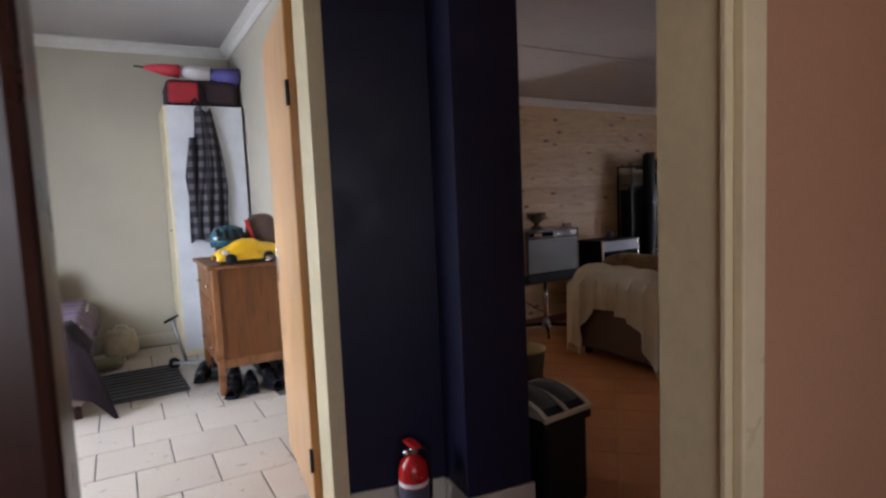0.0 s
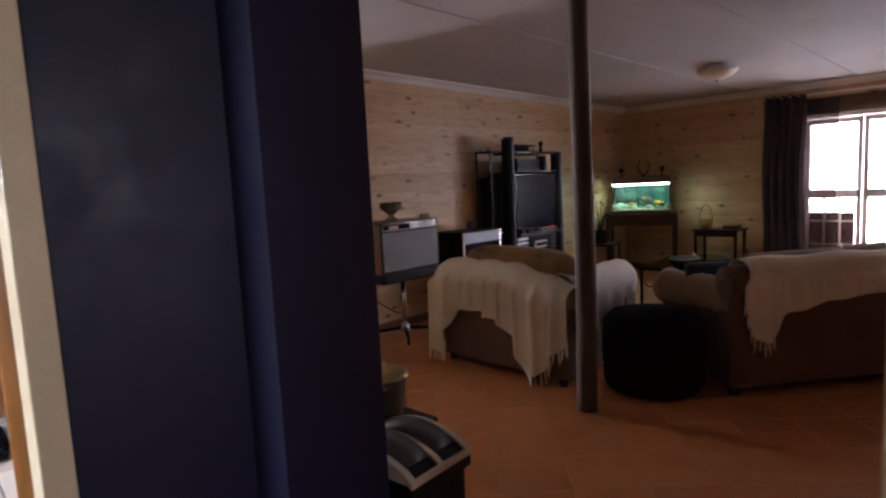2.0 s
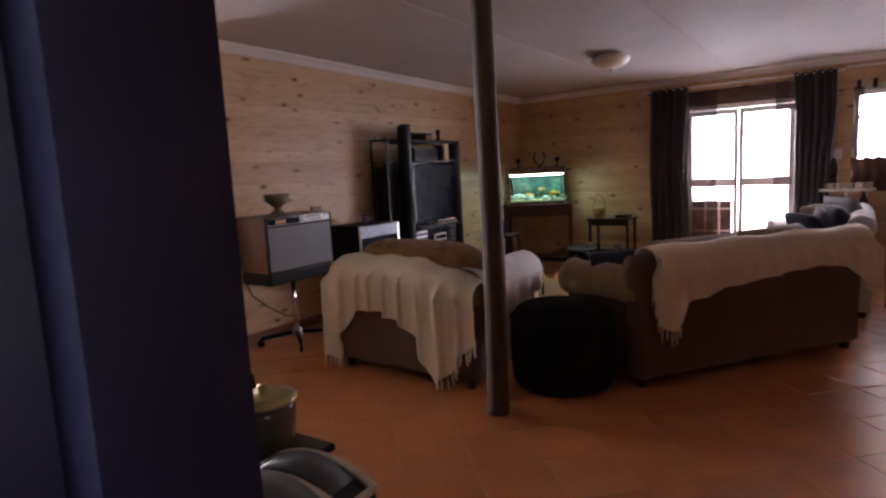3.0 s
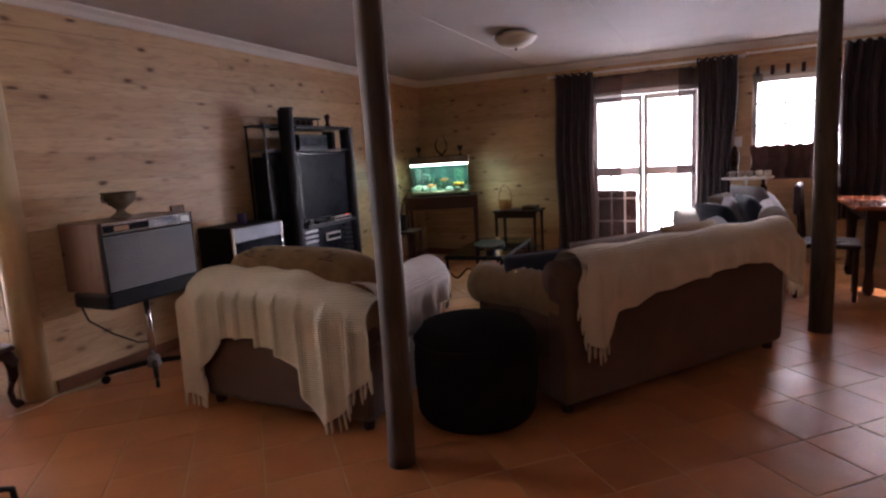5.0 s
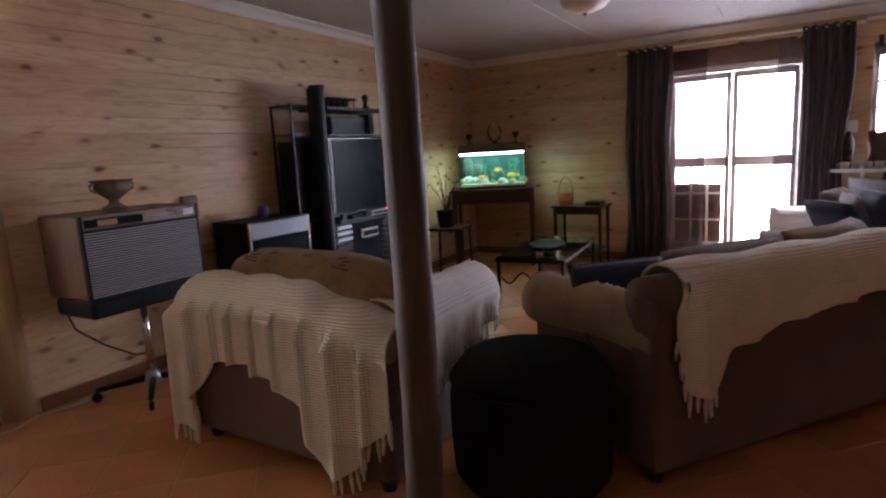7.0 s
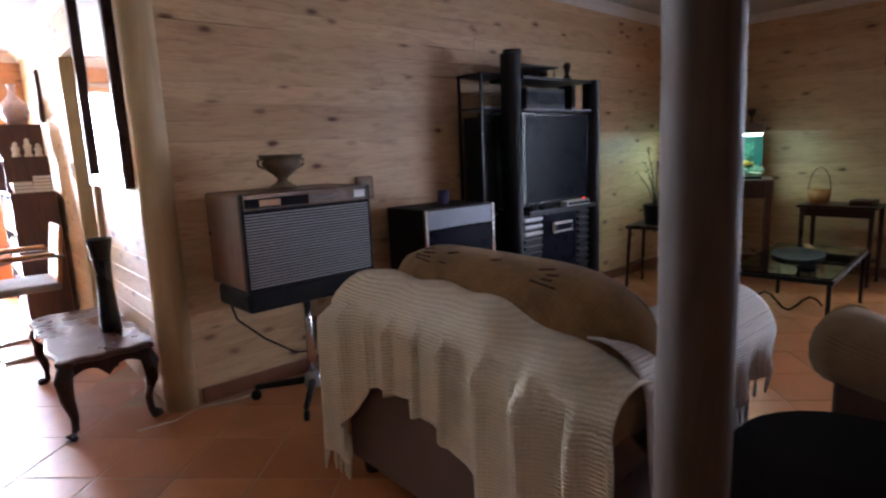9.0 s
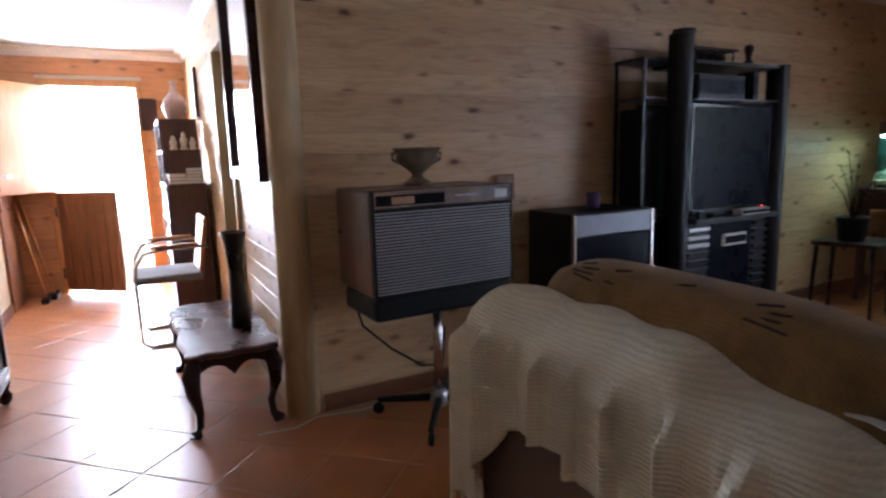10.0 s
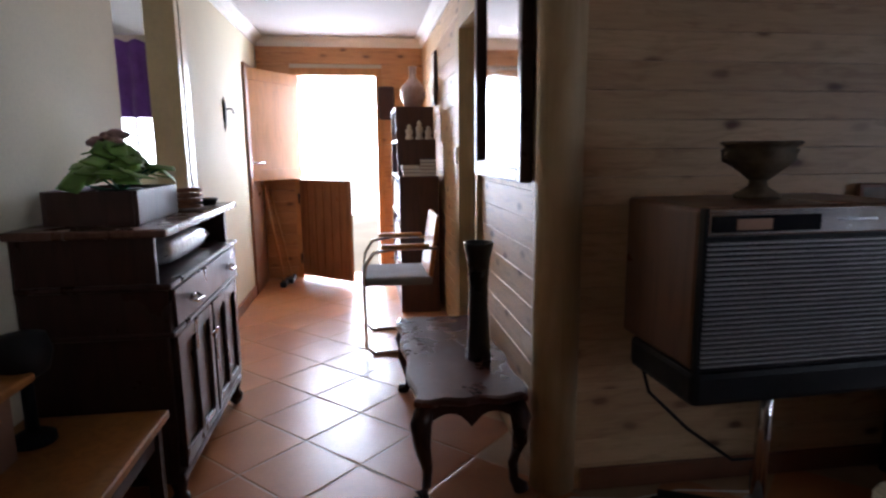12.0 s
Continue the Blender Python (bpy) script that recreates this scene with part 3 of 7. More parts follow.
part("panel", box(3.052, 10.2, 0.0, 3.075, 10.82, 2.0, 0.004), M_MIDWOOD, west_dark)


# ---- windows and curtains ----
def french_doors():
    ob = thing("window_french_doors", Matrix.Identity(4), "white cottage-pane French doors blown out by daylight", "French doors", kind="structure")
    x = 10.06
    y0, y1, z0, z1 = 3.30, 4.58, 0.02, 2.02
    for nm, d in (("frame", (x, y0, z0, x + 0.06, y0 + 0.05, z1)), ("frame", (x, y1 - 0.05, z0, x + 0.06, y1, z1)), ("frame", (x, y0 + 0.05, z1 - 0.05, x + 0.06, y1 - 0.05, z1)), ("sill", (x, y0 + 0.05, z0, x + 0.06, y1 - 0.05, z0 + 0.04))):
        part(nm, box(*d, 0.004), M_WHITE, ob)
    for leaf in range(2):
        a = y0 + 0.055 + leaf * 0.59
        b = a + 0.58
        lf = part("door_leaf", box(x + 0.008, a, z0 + 0.045, x + 0.05, a + 0.05, z1 - 0.055, 0.003), M_WHITE, ob)
        part("stile", box(x + 0.008, b - 0.05, z0 + 0.045, x + 0.05, b, z1 - 0.055, 0.003), M_WHITE, lf)
        part("rail", box(x + 0.008, a + 0.05, z0 + 0.045, x + 0.05, b - 0.05, z0 + 0.2, 0.003), M_WHITE, lf)
        part("rail", box(x + 0.008, a + 0.05, 1.02, x + 0.05, b - 0.05, 1.12, 0.003), M_WHITE, lf)
        part("rail", box(x + 0.008, a + 0.05, z1 - 0.12, x + 0.05, b - 0.05, z1 - 0.055, 0.003), M_WHITE, lf)
        for k in (1, 2):
            yy = a + 0.05 + k * 0.16
            part("muntin", box(x + 0.016, yy - 0.009, z0 + 0.2, x + 0.042, yy + 0.009, 1.02), M_WHITE, lf)
        for zz in (0.46, 0.74):
            part("muntin", box(x + 0.018, a + 0.05, zz - 0.009, x + 0.04, b - 0.05, zz + 0.009), M_WHITE, lf)
        for zz in (1.4, 1.66):
            part("muntin", box(x + 0.018, a + 0.05, zz - 0.006, x + 0.04, b - 0.05, zz + 0.006), M_WHITE, lf)
        pane = part("pane", box(x + 0.026, a + 0.05, z0 + 0.2, x + 0.030, b - 0.05, z1 - 0.12), M_GLASS, lf)
        pane.visible_shadow = False
        part("handle", box(x - 0.02, a + 0.02, 1.0, x + 0.008, a + 0.035, 1.1, 0.003), M_CHROME, lf, "small brass-coloured handle")
    return ob


def small_window(name, axis, at, a, b, z0, z1, label, cols=3, rows=3):
    ob = thing(name, Matrix.Identity(4), label, "window", kind="structure")

    def bx(nm, a0, w0, a1, w1, d0, d1, mat=M_WHITE, bev=0.003):
        dims = (at + d0, a0, w0, at + d1, a1, w1) if axis == "y" else (a0, at + d0, w0, a1, at + d1, w1)
        return part(nm, box(*dims, bev), mat, ob)

    bx("frame", a, z0, a + 0.05, z1, 0, 0.06)
    bx("frame", b - 0.05, z0, b, z1, 0, 0.06)
    bx("frame", a + 0.05, z0, b - 0.05, z0 + 0.05, 0, 0.06)
    bx("frame", a + 0.05, z1 - 0.05, b - 0.05, z1, 0, 0.06)
    for k in range(1, cols):
        yy = a + 0.05 + (b - a - 0.1) * k / cols
        bx("muntin", yy - 0.012, z0 + 0.05, yy + 0.012, z1 - 0.05, 0.012, 0.048)
    for k in range(1, rows):
        zz = z0 + 0.05 + (z1 - z0 - 0.1) * k / rows
        bx("muntin", a + 0.05, zz - 0.011, b - 0.05, zz + 0.011, 0.014, 0.046)
    pane = bx("pane", a + 0.05, z0 + 0.05, b - 0.05, z1 - 0.05, 0.028, 0.032, M_GLASS, 0)
    pane.visible_shadow = False
    return ob


french_doors()
screen = thing("garden_screen", rot(10.15, 4.02, 0.0), "dark brown wooden screen standing outside the French door", "screen")
part("top_rail", box(0.0, 0.0, 0.79, 0.035, 0.60, 0.84, 0.004), M_DARKWOOD, screen)
part("panel", box(0.008, 0.002, -0.118, 0.026, 0.598, 0.79), M_DARKWOOD, screen)
part("bottom_rail", box(0.0, 0.0, -0.12, 0.008, 0.60, 0.02, 0.003), M_DARKWOOD, screen)
small_window("window_living", "y", 10.06, 1.35, 2.80, 1.0, 2.02, "white cottage-pane window over the dining end", 5, 4)
small_window("window_bedroom", "y", -0.46, 4.4, 6.3, 0.95, 2.25, "bedroom window letting in daylight", 3, 1)
small_window("window_second_room", "x", 10.98, 1.45, 2.35, 1.05, 2.15, "bright window of the second room", 2, 1)


def curtain(name, at, width, z0, z1, folds, material, label, depth=0.045, seed=0, gather=1.0):
    """A hanging curtain with pleats; runs along the local x."""
    ob = thing(name, at, label, "curtain")
    rnd = random.Random(seed)
    ph = rnd.uniform(0, 6)

    def fn(u, v):
        z = z1 + (z0 - z1) * v
        squeeze = 1 - (1 - gather) * math.exp(-((v - 0.55) / 0.25) ** 2)
        x = (u - 0.5) * width * squeeze + 0.012 * math.sin(9 * v + ph)
        y = depth * (0.5 + 0.5 * v) * math.sin(folds * 2 * math.pi * u + ph + 0.8 * math.sin(3 * v)) + 0.015 * noise.noise((u * 6, v * 3, ph))
        return (x, y, z + 0.012 * math.sin(folds * 2 * math.pi * u) * (1 - v))

    part("cloth", sheet(int(folds * 14), 22, fn, 0.004), material, ob, smooth=True)
    return ob


def rod(name, y0, y1, z, label):
    ob = thing(name, Matrix.Identity(4), label, "curtain rod")
    part("pole", tube([(9.90, y0, z), (9.90, y1, z)], 0.012, 10), M_WHITE, ob, "", True)
    for y in (y0 + 0.06, y1 - 0.06):
        part("bracket", tube([(9.90, y, z), (10.0, y, z)], 0.008, 8), M_WHITE, ob)
    for y in (y0, y1):
        part("finial", lathe([(0, -0.02), (0.018, -0.012), (0.022, 0), (0.018, 0.012), (0, 0.02)], 10, at=(9.90, y, z)), M_WHITE, ob, "", True)


def sheer_mat():
    n = Nodes("sheer_brown_voile")
    n.p.inputs["Alpha"].default_value = 0.5
    v = n.coords()
    c = n.ramp(n.noise(v, 200, 2), [(0.3, (0.09, 0.05, 0.05)), (0.7, (0.16, 0.10, 0.09))])
    n.p.inputs["Transmission Weight"].default_value = 0.0
    return n.done(c, 0.9)


M_SHEER = sheer_mat()
M_CAFE = fabric("brown_cafe_curtain_cloth", (0.16, 0.085, 0.075), (0.11, 0.06, 0.055), 260)
rod("curtain_rod", 2.90, 5.02, 2.25, "white curtain pole over the French doors")
rod("curtain_rod", 1.10, 2.86, 2.27, "white curtain pole over the window")
curtain("curtain", rot(9.88, 4.72, 0, 0, 0, -90), 0.46, 0.06, 2.27, 5, M_CURTAIN, "dark brown curtain drawn aside by the French doors", seed=1)
curtain("curtain", rot(9.88, 3.15, 0, 0, 0, -90), 0.40, 0.06, 2.27, 5, M_CURTAIN, "dark brown curtain gathered beside the French doors", seed=2, gather=0.8)
curtain("sheer_curtain", rot(9.95, 4.35, 0, 0, 0, -90), 0.36, 0.10, 2.20, 4, M_SHEER, "thin brown sheer over the French door", 0.02, 3)
curtain("sheer_curtain", rot(9.95, 3.42, 0, 0, 0, -90), 0.26, 0.10, 2.20, 3, M_SHEER, "thin brown sheer over the French door", 0.02, 4)
curtain("cafe_curtain", rot(9.95, 2.42, 0, 0, 0, -90), 0.76, 0.93, 1.30, 7, M_CAFE, "short brown cafe curtain over the window's lower panes", 0.018, 5)
curtain("sheer_curtain", rot(9.95, 2.75, 0, 0, 0, -90), 0.09, 1.3, 2.06, 2, M_SHEER, "narrow edge of brown sheer by the window", 0.02, 6)
curtain("curtain", rot(9.88, 1.80, 0, 0, 0, -90), 0.42, 0.5, 2.27, 5, M_CURTAIN, "dark brown curtain by the dining window", seed=7)
for k in range(6):
    tab = thing("curtain_tab", rot(9.955, 2.76 - k * 0.14, 2.03), "dark brown tab of the sheer curtain", "curtain tab", "curtain tabs over the window")
    part("loop", box(-0.008, -0.02, 0, 0.008, 0.02, 0.10, 0.004), M_CURTAIN, tab)
val = thing("valance", Matrix.Identity(4), "dark sheer strip above the French doors", "curtain")
part("cloth", sheet(60, 4, lambda u, v: (9.965 + 0.008 * math.sin(60 * u), 4.5 - 1.1 * u, 2.21 - 0.19 * v), 0.003), M_SHEER, val, "", True)
curtain("purple_curtain", rot(1.80, 10.86, 0, 0, 0, 0), 0.64, 1.58, 2.27, 4, fabric("purple_curtain_cloth", (0.16, 0.05, 0.30), (0.11, 0.03, 0.21), 300), "purple curtain in the second room's window", 0.03, 9)


# ---- upholstered furniture ----
def sofa(name, at, w, depth, back_h, arm_h, label, category, seats, seed, group="", cloth=None, arms=None, fall=0.0):
    """Roll-arm seat: back outside at y 0, front at y depth, x from 0 to w."""
    cloth, arms = cloth or M_SOFA, arms or M_SOFA_TAN
    ob = thing(name, at, label, category, group)
    arm_w = 0.24
    part("base", box(0.02, 0.02, 0.05, w - 0.02, depth - 0.04, 0.30, 0.02), cloth, ob)
    part("back_frame", box(0.01, 0.0, 0.06, w - 0.01, 0.16, back_h - 0.06 - fall, 0.035, 3), cloth, ob)
    ends = [(0.02, 1.0), (0.13, 0.66), (0.24, 0.36), (0.35, 0.13), (0.48, 0.0)]
    line = [(0.02, 0.09, back_h - 0.095 - 0.3 * fall), (0.08, 0.09, back_h - 0.095 - 0.1 * fall), (0.14, 0.09, back_h - 0.095)]
    line += [(w - x, 0.09, back_h - 0.095 - fall * f) for x, f in ends[::-1]]
    bm = tube(line, [0.105] * 5 + [0.10, 0.095, 0.09], 14)
    if fall:
        join(bm, box(0.10, 0.005, back_h - 0.10 - fall, w - 0.44, 0.155, back_h - 0.10, 0.03, 3))
    part("back_roll", bm, cloth, ob, "", True)
    for side in (0, 1):
        cx = arm_w / 2 if side == 0 else w - arm_w / 2
        part("arm_side", box(cx - arm_w / 2 + 0.03, 0.10, 0.06, cx + arm_w / 2 - 0.03, depth - 0.03, arm_h - 0.08, 0.03), cloth, ob)
        pts = [(cx, 0.05 + (depth - 0.03) * k / 10, arm_h - 0.11 + 0.02 * math.sin(k * 0.5)) for k in range(11)]
        rad = [0.115 + 0.02 * (k / 10) for k in range(11)]
        arm = part("arm", tube(pts, rad, 16), arms, ob, "rounded tan roll arm", True)
        face = lathe([(0.0, 0.012), (0.10, 0.014), (0.125, 0.0)], 16)
        bmesh.ops.transform(face, matrix=rot(cx, depth + 0.015, arm_h - 0.11, -90), verts=face.verts[:])
        part("arm_scroll", face, arms, arm, "", True)
    sw = (w - 2 * arm_w) / seats
    for k in range(seats):
        m = rot(arm_w + sw * (k + 0.5), 0.16 + (depth - 0.16) / 2, 0.29)
        part("seat_cushion", pillow(sw * 0.99, depth - 0.18, 0.17, seed + k, 0.2, at=m), arms, ob, "", True)
    for fx in (0.07, w - 0.07):
        for fy in (0.07, depth - 0.1):
            part("foot", lathe([(0.03, 0.0), (0.035, 0.03), (0.028, 0.055)], 10, at=(fx, fy, 0)), M_DARKWOOD, ob)
    return ob


armchair = sofa("armchair", rot(5.0, 5.80, 0, 0, 0, -90), 1.20, 0.95, 0.775, 0.69, "brown upholstered roll-arm armchair under cream throws", "armchair", 1, 11, fall=0.25)
sofa_mid = sofa("sofa", rot(5.50, 3.74, 0, 0, 0, -36), 1.83, 0.92, 0.81, 0.68, "brown upholstered roll-arm sofa with a throw over its back", "sofa", 2, 23)
sofa_far = sofa("sofa", rot(7.85, 2.60, 0, 0, 0, 0), 1.75, 0.92, 0.84, 0.66, "pale covered sofa heaped with cushions before the French doors", "sofa", 2, 31, "", M_THROW_W, M_THROW_W)


def cushion(name, at, w, d, h, material, label, seed, category="cushion", power=0.35, piped=True):
    ob = thing(name, at, label, category)
    part("cover", pillow(w, d, h, seed, power, ends=0.0 if piped else 0.3), material, ob, "", True)
    if not piped:
        return ob
    edge = [((math.copysign(abs(math.cos(a)) ** 0.25, math.cos(a))) * w / 2 * 0.985, (math.copysign(abs(math.sin(a)) ** 0.25, math.sin(a))) * d / 2 * 0.985, h / 2) for a in [2 * math.pi * k / 48 for k in range(49)]]
    part("piping", tube(edge, 0.006, 6), material, ob, "", True)
    return ob


M_TANPRINT = fabric("tan_leaf_print", (0.28, 0.165, 0.06), (0.20, 0.11, 0.037), 420, pattern=9)
M_GREYCUSH = fabric("grey_cushion_cloth", (0.30, 0.28, 0.29), (0.24, 0.22, 0.23), 400)
M_BROWNCUSH = fabric("brown_cushion_cloth", (0.19, 0.13, 0.10), (0.15, 0.10, 0.07), 400)
M_NAVY = fabric("navy_cushion_cloth", (0.02, 0.024, 0.05), (0.014, 0.017, 0.035), 400)
big = cushion("back_cushion", rot(5.265, 5.19, 0.655, 0, -78, -3) @ rot(0, 0, -0.13), 0.52, 1.18, 0.30, M_TANPRINT, "large tan leaf-print back cushion standing in the armchair", 5, power=0.42, piped=False)
# printed sprigs along the top edge of the cushion
for k, yy in enumerate((-0.27, -0.05, 0.16, 0.30)):
    for q in range(4):
        bm = pillow(0.007, 0.10 - 0.012 * q, 0.003, k * 5 + q, 0.4, n=4, at=rot(0.19 + 0.014 * q, yy + 0.018 * (q % 2), 0.262 - 0.011 * q, 0, 32, 5 * q - 6))
        part("printed_sprig", bm, M_DARKWOOD, big)
R36 = rot(5.50, 3.74, 0, 0, 0, -36)
cushion("back_cushion", R36 @ rot(0.62, 0.28, 0.60, 74, 0, 0), 0.72, 0.50, 0.18, M_BROWNCUSH, "brown striped back cushion on the sofa", 6)
cushion("back_cushion", R36 @ rot(1.22, 0.28, 0.62, 72, 0, 0), 0.50, 0.48, 0.18, M_SOFA_TAN, "tan back cushion on the sofa", 7)
cushion("back_cushion", R36 @ rot(1.52, 0.32, 0.62, 60, 0, 20), 0.46, 0.46, 0.17, M_GREYCUSH, "grey scatter cushion on the sofa", 8)
cushion("seat_pad", R36 @ rot(0.30, 0.50, 0.56, 55, 0, -10), 0.52, 0.46, 0.08, M_NAVY, "dark cushion leaning in the sofa's corner", 9)
cushion("scatter_cushion", rot(8.45, 2.98, 0.62, 62, 0, 8), 0.50, 0.46, 0.17, M_GREYCUSH, "grey scatter cushion on the far sofa", 12)
cushion("scatter_cushion", rot(8.95, 3.05, 0.62, 55, 0, -18), 0.52, 0.46, 0.17, M_BROWNCUSH, "brown scatter cushion on the far sofa", 13)
cushion("scatter_cushion", rot(8.72, 2.86, 0.70, 66, 0, 30), 0.48, 0.48, 0.17, M_GREYCUSH, "grey scatter cushion on the far sofa", 14)
cushion("scatter_cushion", rot(8.22, 2.88, 0.66, 64, 0, 12), 0.46, 0.46, 0.17, M_NAVY, "navy scatter cushion on the far sofa", 15)
cushion("scatter_cushion", rot(8.30, 3.12, 0.60, 58, 0, 35), 0.44, 0.44, 0.16, M_NAVY, "navy scatter cushion on the far sofa", 16)


def drape(name, at, w, top_z, y_back, lower, upper, label, material, seed, folds=7, amp=0.03, run=0.5, flare=(0.0, 0.0), fringe=lambda u: True, fall=0.0):
    """A throw laid over a sofa's back. lower(u): height of the outer hem; upper(u): how far it lies inwards."""
    ob = thing(name, at, label, "throw")
    rnd = random.Random(seed)
    ph = [rnd.uniform(0, 6) for _ in range(4)]

    def place(u, v):
        x = w[0] + (w[1] - w[0]) * u
        zl, inn = lower(u), upper(u)
        top = top_z - fall * (0.3 * max(0.0, 1 - x / 0.06) ** 1.4 + max(0.0, 1 - (1.2 - x) / 0.52) ** 1.2)
        arc = 0.20
        total = inn + arc + (top - 0.09 - zl)
        s = v * total
        wob = 0.5 + 0.5 * noise.noise((u * 5 + ph[0], v * 1.2, 0.2))
        if s < inn:
            y, z = y_back + 0.21 + (inn - s) * 0.35, top - 0.06 - (inn - s) * 0.9
            out = 0.0
        elif s < inn + arc:
            a = (s - inn) / arc * math.pi
            y, z = y_back + 0.10 + 0.115 * math.cos(a), top - 0.085 + 0.10 * math.sin(a) + 0.008 * math.sin(folds * 3 * u + ph[1])
            out = 0.0
        else:
            down = s - inn - arc
            y, z = y_back - 0.015, top - 0.09 - down
            out = min(1.0, 0.25 + down / 0.07)
        k = 2 * math.pi * folds * (u + 0.015 * math.sin(9 * u + ph[1])) + ph[2]
        lean = 0.05 * math.sin(3 * v + 7 * u + ph[1])
        ridge = math.exp(-(((k / (2 * math.pi) + lean) % 1.0 - 0.5) / 0.11) ** 2)
        fold = -0.85 + (1.7 * ridge + 0.35 * math.sin(0.5 * k + ph[3]) + 0.12 * math.sin(3 * k)) * (0.5 + 0.8 * wob)
        y -= out * (amp * (1 + fold) + 0.012)
        x += out * (0.02 * math.sin(2 * math.pi * folds * u + ph[3]) - flare[0] * max(0.0, 1 - u / 0.22) + flare[1] * max(0.0, 1 - (1 - u) / 0.2))
        return Vector((x, y, z))

    part("cloth", sheet(int(folds * 20), 44, place, 0.007), material, ob, "", True)
    if fringe:
        bm = bmesh.new()
        n = int(60 * (w[1] - w[0]))
        for k in range(n):
            u = (k + 0.5) / n
            if not fringe(u):
                continue
            p, q = place(u, 0.985), place(u, 1.0)
            d = 0.06 + 0.035 * rnd.random()
            side = Vector((rnd.uniform(-0.012, 0.012), rnd.uniform(-0.008, 0.004), 0))
            tube([q + Vector((0, 0, 0.01)), q + Vector((0, 0, -0.4 * d)) + side * 0.4, q + Vector((0, 0, -d)) + side], [0.006, 0.0095, 0.004], 5, bm)
        tagged(part("fringe", bm, material, ob, "knotted cotton fringe", True), kind="stuff")
    return ob


def hem(points):
    xs, ys = [p[0] for p in points], [p[1] for p in points]
    return lambda u: float(np.interp(u, xs, ys))


A = rot(5.0, 5.80, 0, 0, 0, -90)
drape("throw_blanket", A, (-0.02, 1.22), 0.802, 0.0, hem([(0, 0.10), (0.08, 0.05), (0.13, 0.24), (0.20, 0.44), (0.42, 0.46), (0.44, 0.42), (0.54, 0.41), (0.65, 0.29), (0.70, 0.14), (0.74, 0.03), (0.78, 0.02), (0.84, 0.11), (0.92, 0.24), (1, 0.36)]), hem([(0, 0.1), (1, 0.1)]), "cream cotton throw with fringed corners over the armchair's back", M_THROW, 3, 9, 0.024, flare=(0.06, 0.03), fringe=lambda u: u < 0.13 or u > 0.76, fall=0.12)
drape("throw_blanket", rot(5.50, 3.74, 0, 0, 0, -36), (0.12, 1.88), 0.84, 0.0, hem([(0, 0.62), (0.03, 0.38), (0.07, 0.34), (0.13, 0.52), (0.3, 0.58), (0.55, 0.62), (0.72, 0.64), (0.86, 0.60), (0.93, 0.45), (1, 0.40)]), hem([(0, 0.25), (0.2, 0.1), (1, 0.16)]), "cream cotton throw hanging over the sofa's back", M_THROW, 8, 7, 0.016, flare=(0.03, 0.10), fringe=lambda u: u < 0.085 or u > 0.9)


edge = thing("throw_edge", R36, "white knotted throw edge lying along the sofa arm", "throw")
bm = bmesh.new()
rr = random.Random(71)
for k in range(46):
    y = 0.10 + 0.66 * k / 45
    p = Vector((0.165 + 0.012 * math.sin(9 * y), y, 0.685 + 0.09 * max(0.0, 1 - (y - 0.1) / 0.22)))
    tube([p, p + Vector((rr.uniform(-0.03, 0.03), rr.uniform(-0.02, 0.02), 0.014)), p + Vector((-0.045 + rr.uniform(-0.02, 0.02), rr.uniform(-0.03, 0.03), -0.012))], [0.009, 0.008, 0.004], 5, bm)
tagged(part("fringe", bm, M_THROW_W, edge, "", True), kind="stuff")


def arm_cover(name, at, x, length, r, z, hang, label, seed, material):
    """A cloth lying over a roll arm and hanging on its outer side."""
    ob = thing(name, at, label, "throw")
    rnd = random.Random(seed)
    ph = rnd.uniform(0, 6)

    def place(u, v):
        y = 0.12 + length * u
        a = -0.2 + v * (math.pi + 0.2)
        if v < 0.6:
            a = -0.3 + v / 0.6 * (math.pi + 0.2)
            px, pz = x - r * math.cos(a), z + r * math.sin(a)
        else:
            k = (v - 0.6) / 0.4
            a = math.pi - 0.1
            px, pz = x - r * math.cos(a) + 0.02 * math.sin(u * 28 + ph) * k, z + r * math.sin(a) - hang * k * (0.8 + 0.3 * math.sin(3 * u + ph))
        return Vector((px, y + 0.01 * math.sin(6 * v), pz + 0.006 * noise.noise((u * 8, v * 5, ph))))

    part("cloth", sheet(40, 26, place, 0.006), material, ob, "", True)
    bm = bmesh.new()
    for k in range(26):
        q = place(k / 25, 1.0)
        tube([q, q + Vector((rnd.uniform(-0.01, 0.01), rnd.uniform(-0.01, 0.01), -0.06))], [0.005, 0.003], 5, bm)
    tagged(part("fringe", bm, material, ob, "knotted fringe", True), kind="stuff")


arm_cover("arm_throw", A, 1.08, 0.80, 0.15, 0.61, 0.22, "white cotton throw over the armchair's arm", 4, M_THROW_W)

pouf = thing("pouffe", rot(5.42, 4.20, 0, 0, 0, 20), "black leather pouffe between the armchair and the sofa", "pouffe")
bm = lathe([(0.0, 0.02), (0.29, 0.02), (0.315, 0.06), (0.325, 0.22), (0.325, 0.36), (0.31, 0.46), (0.27, 0.51), (0.0, 0.525)], 28)
part("body", bm, M_BLACKCLOTH, pouf, "", True)
part("seam", tube([(0.318 * math.cos(a), 0.318 * math.sin(a), 0.44) for a in [2 * math.pi * k / 32 for k in range(33)]], 0.007, 6), M_BLACKCLOTH, pouf, "", True)


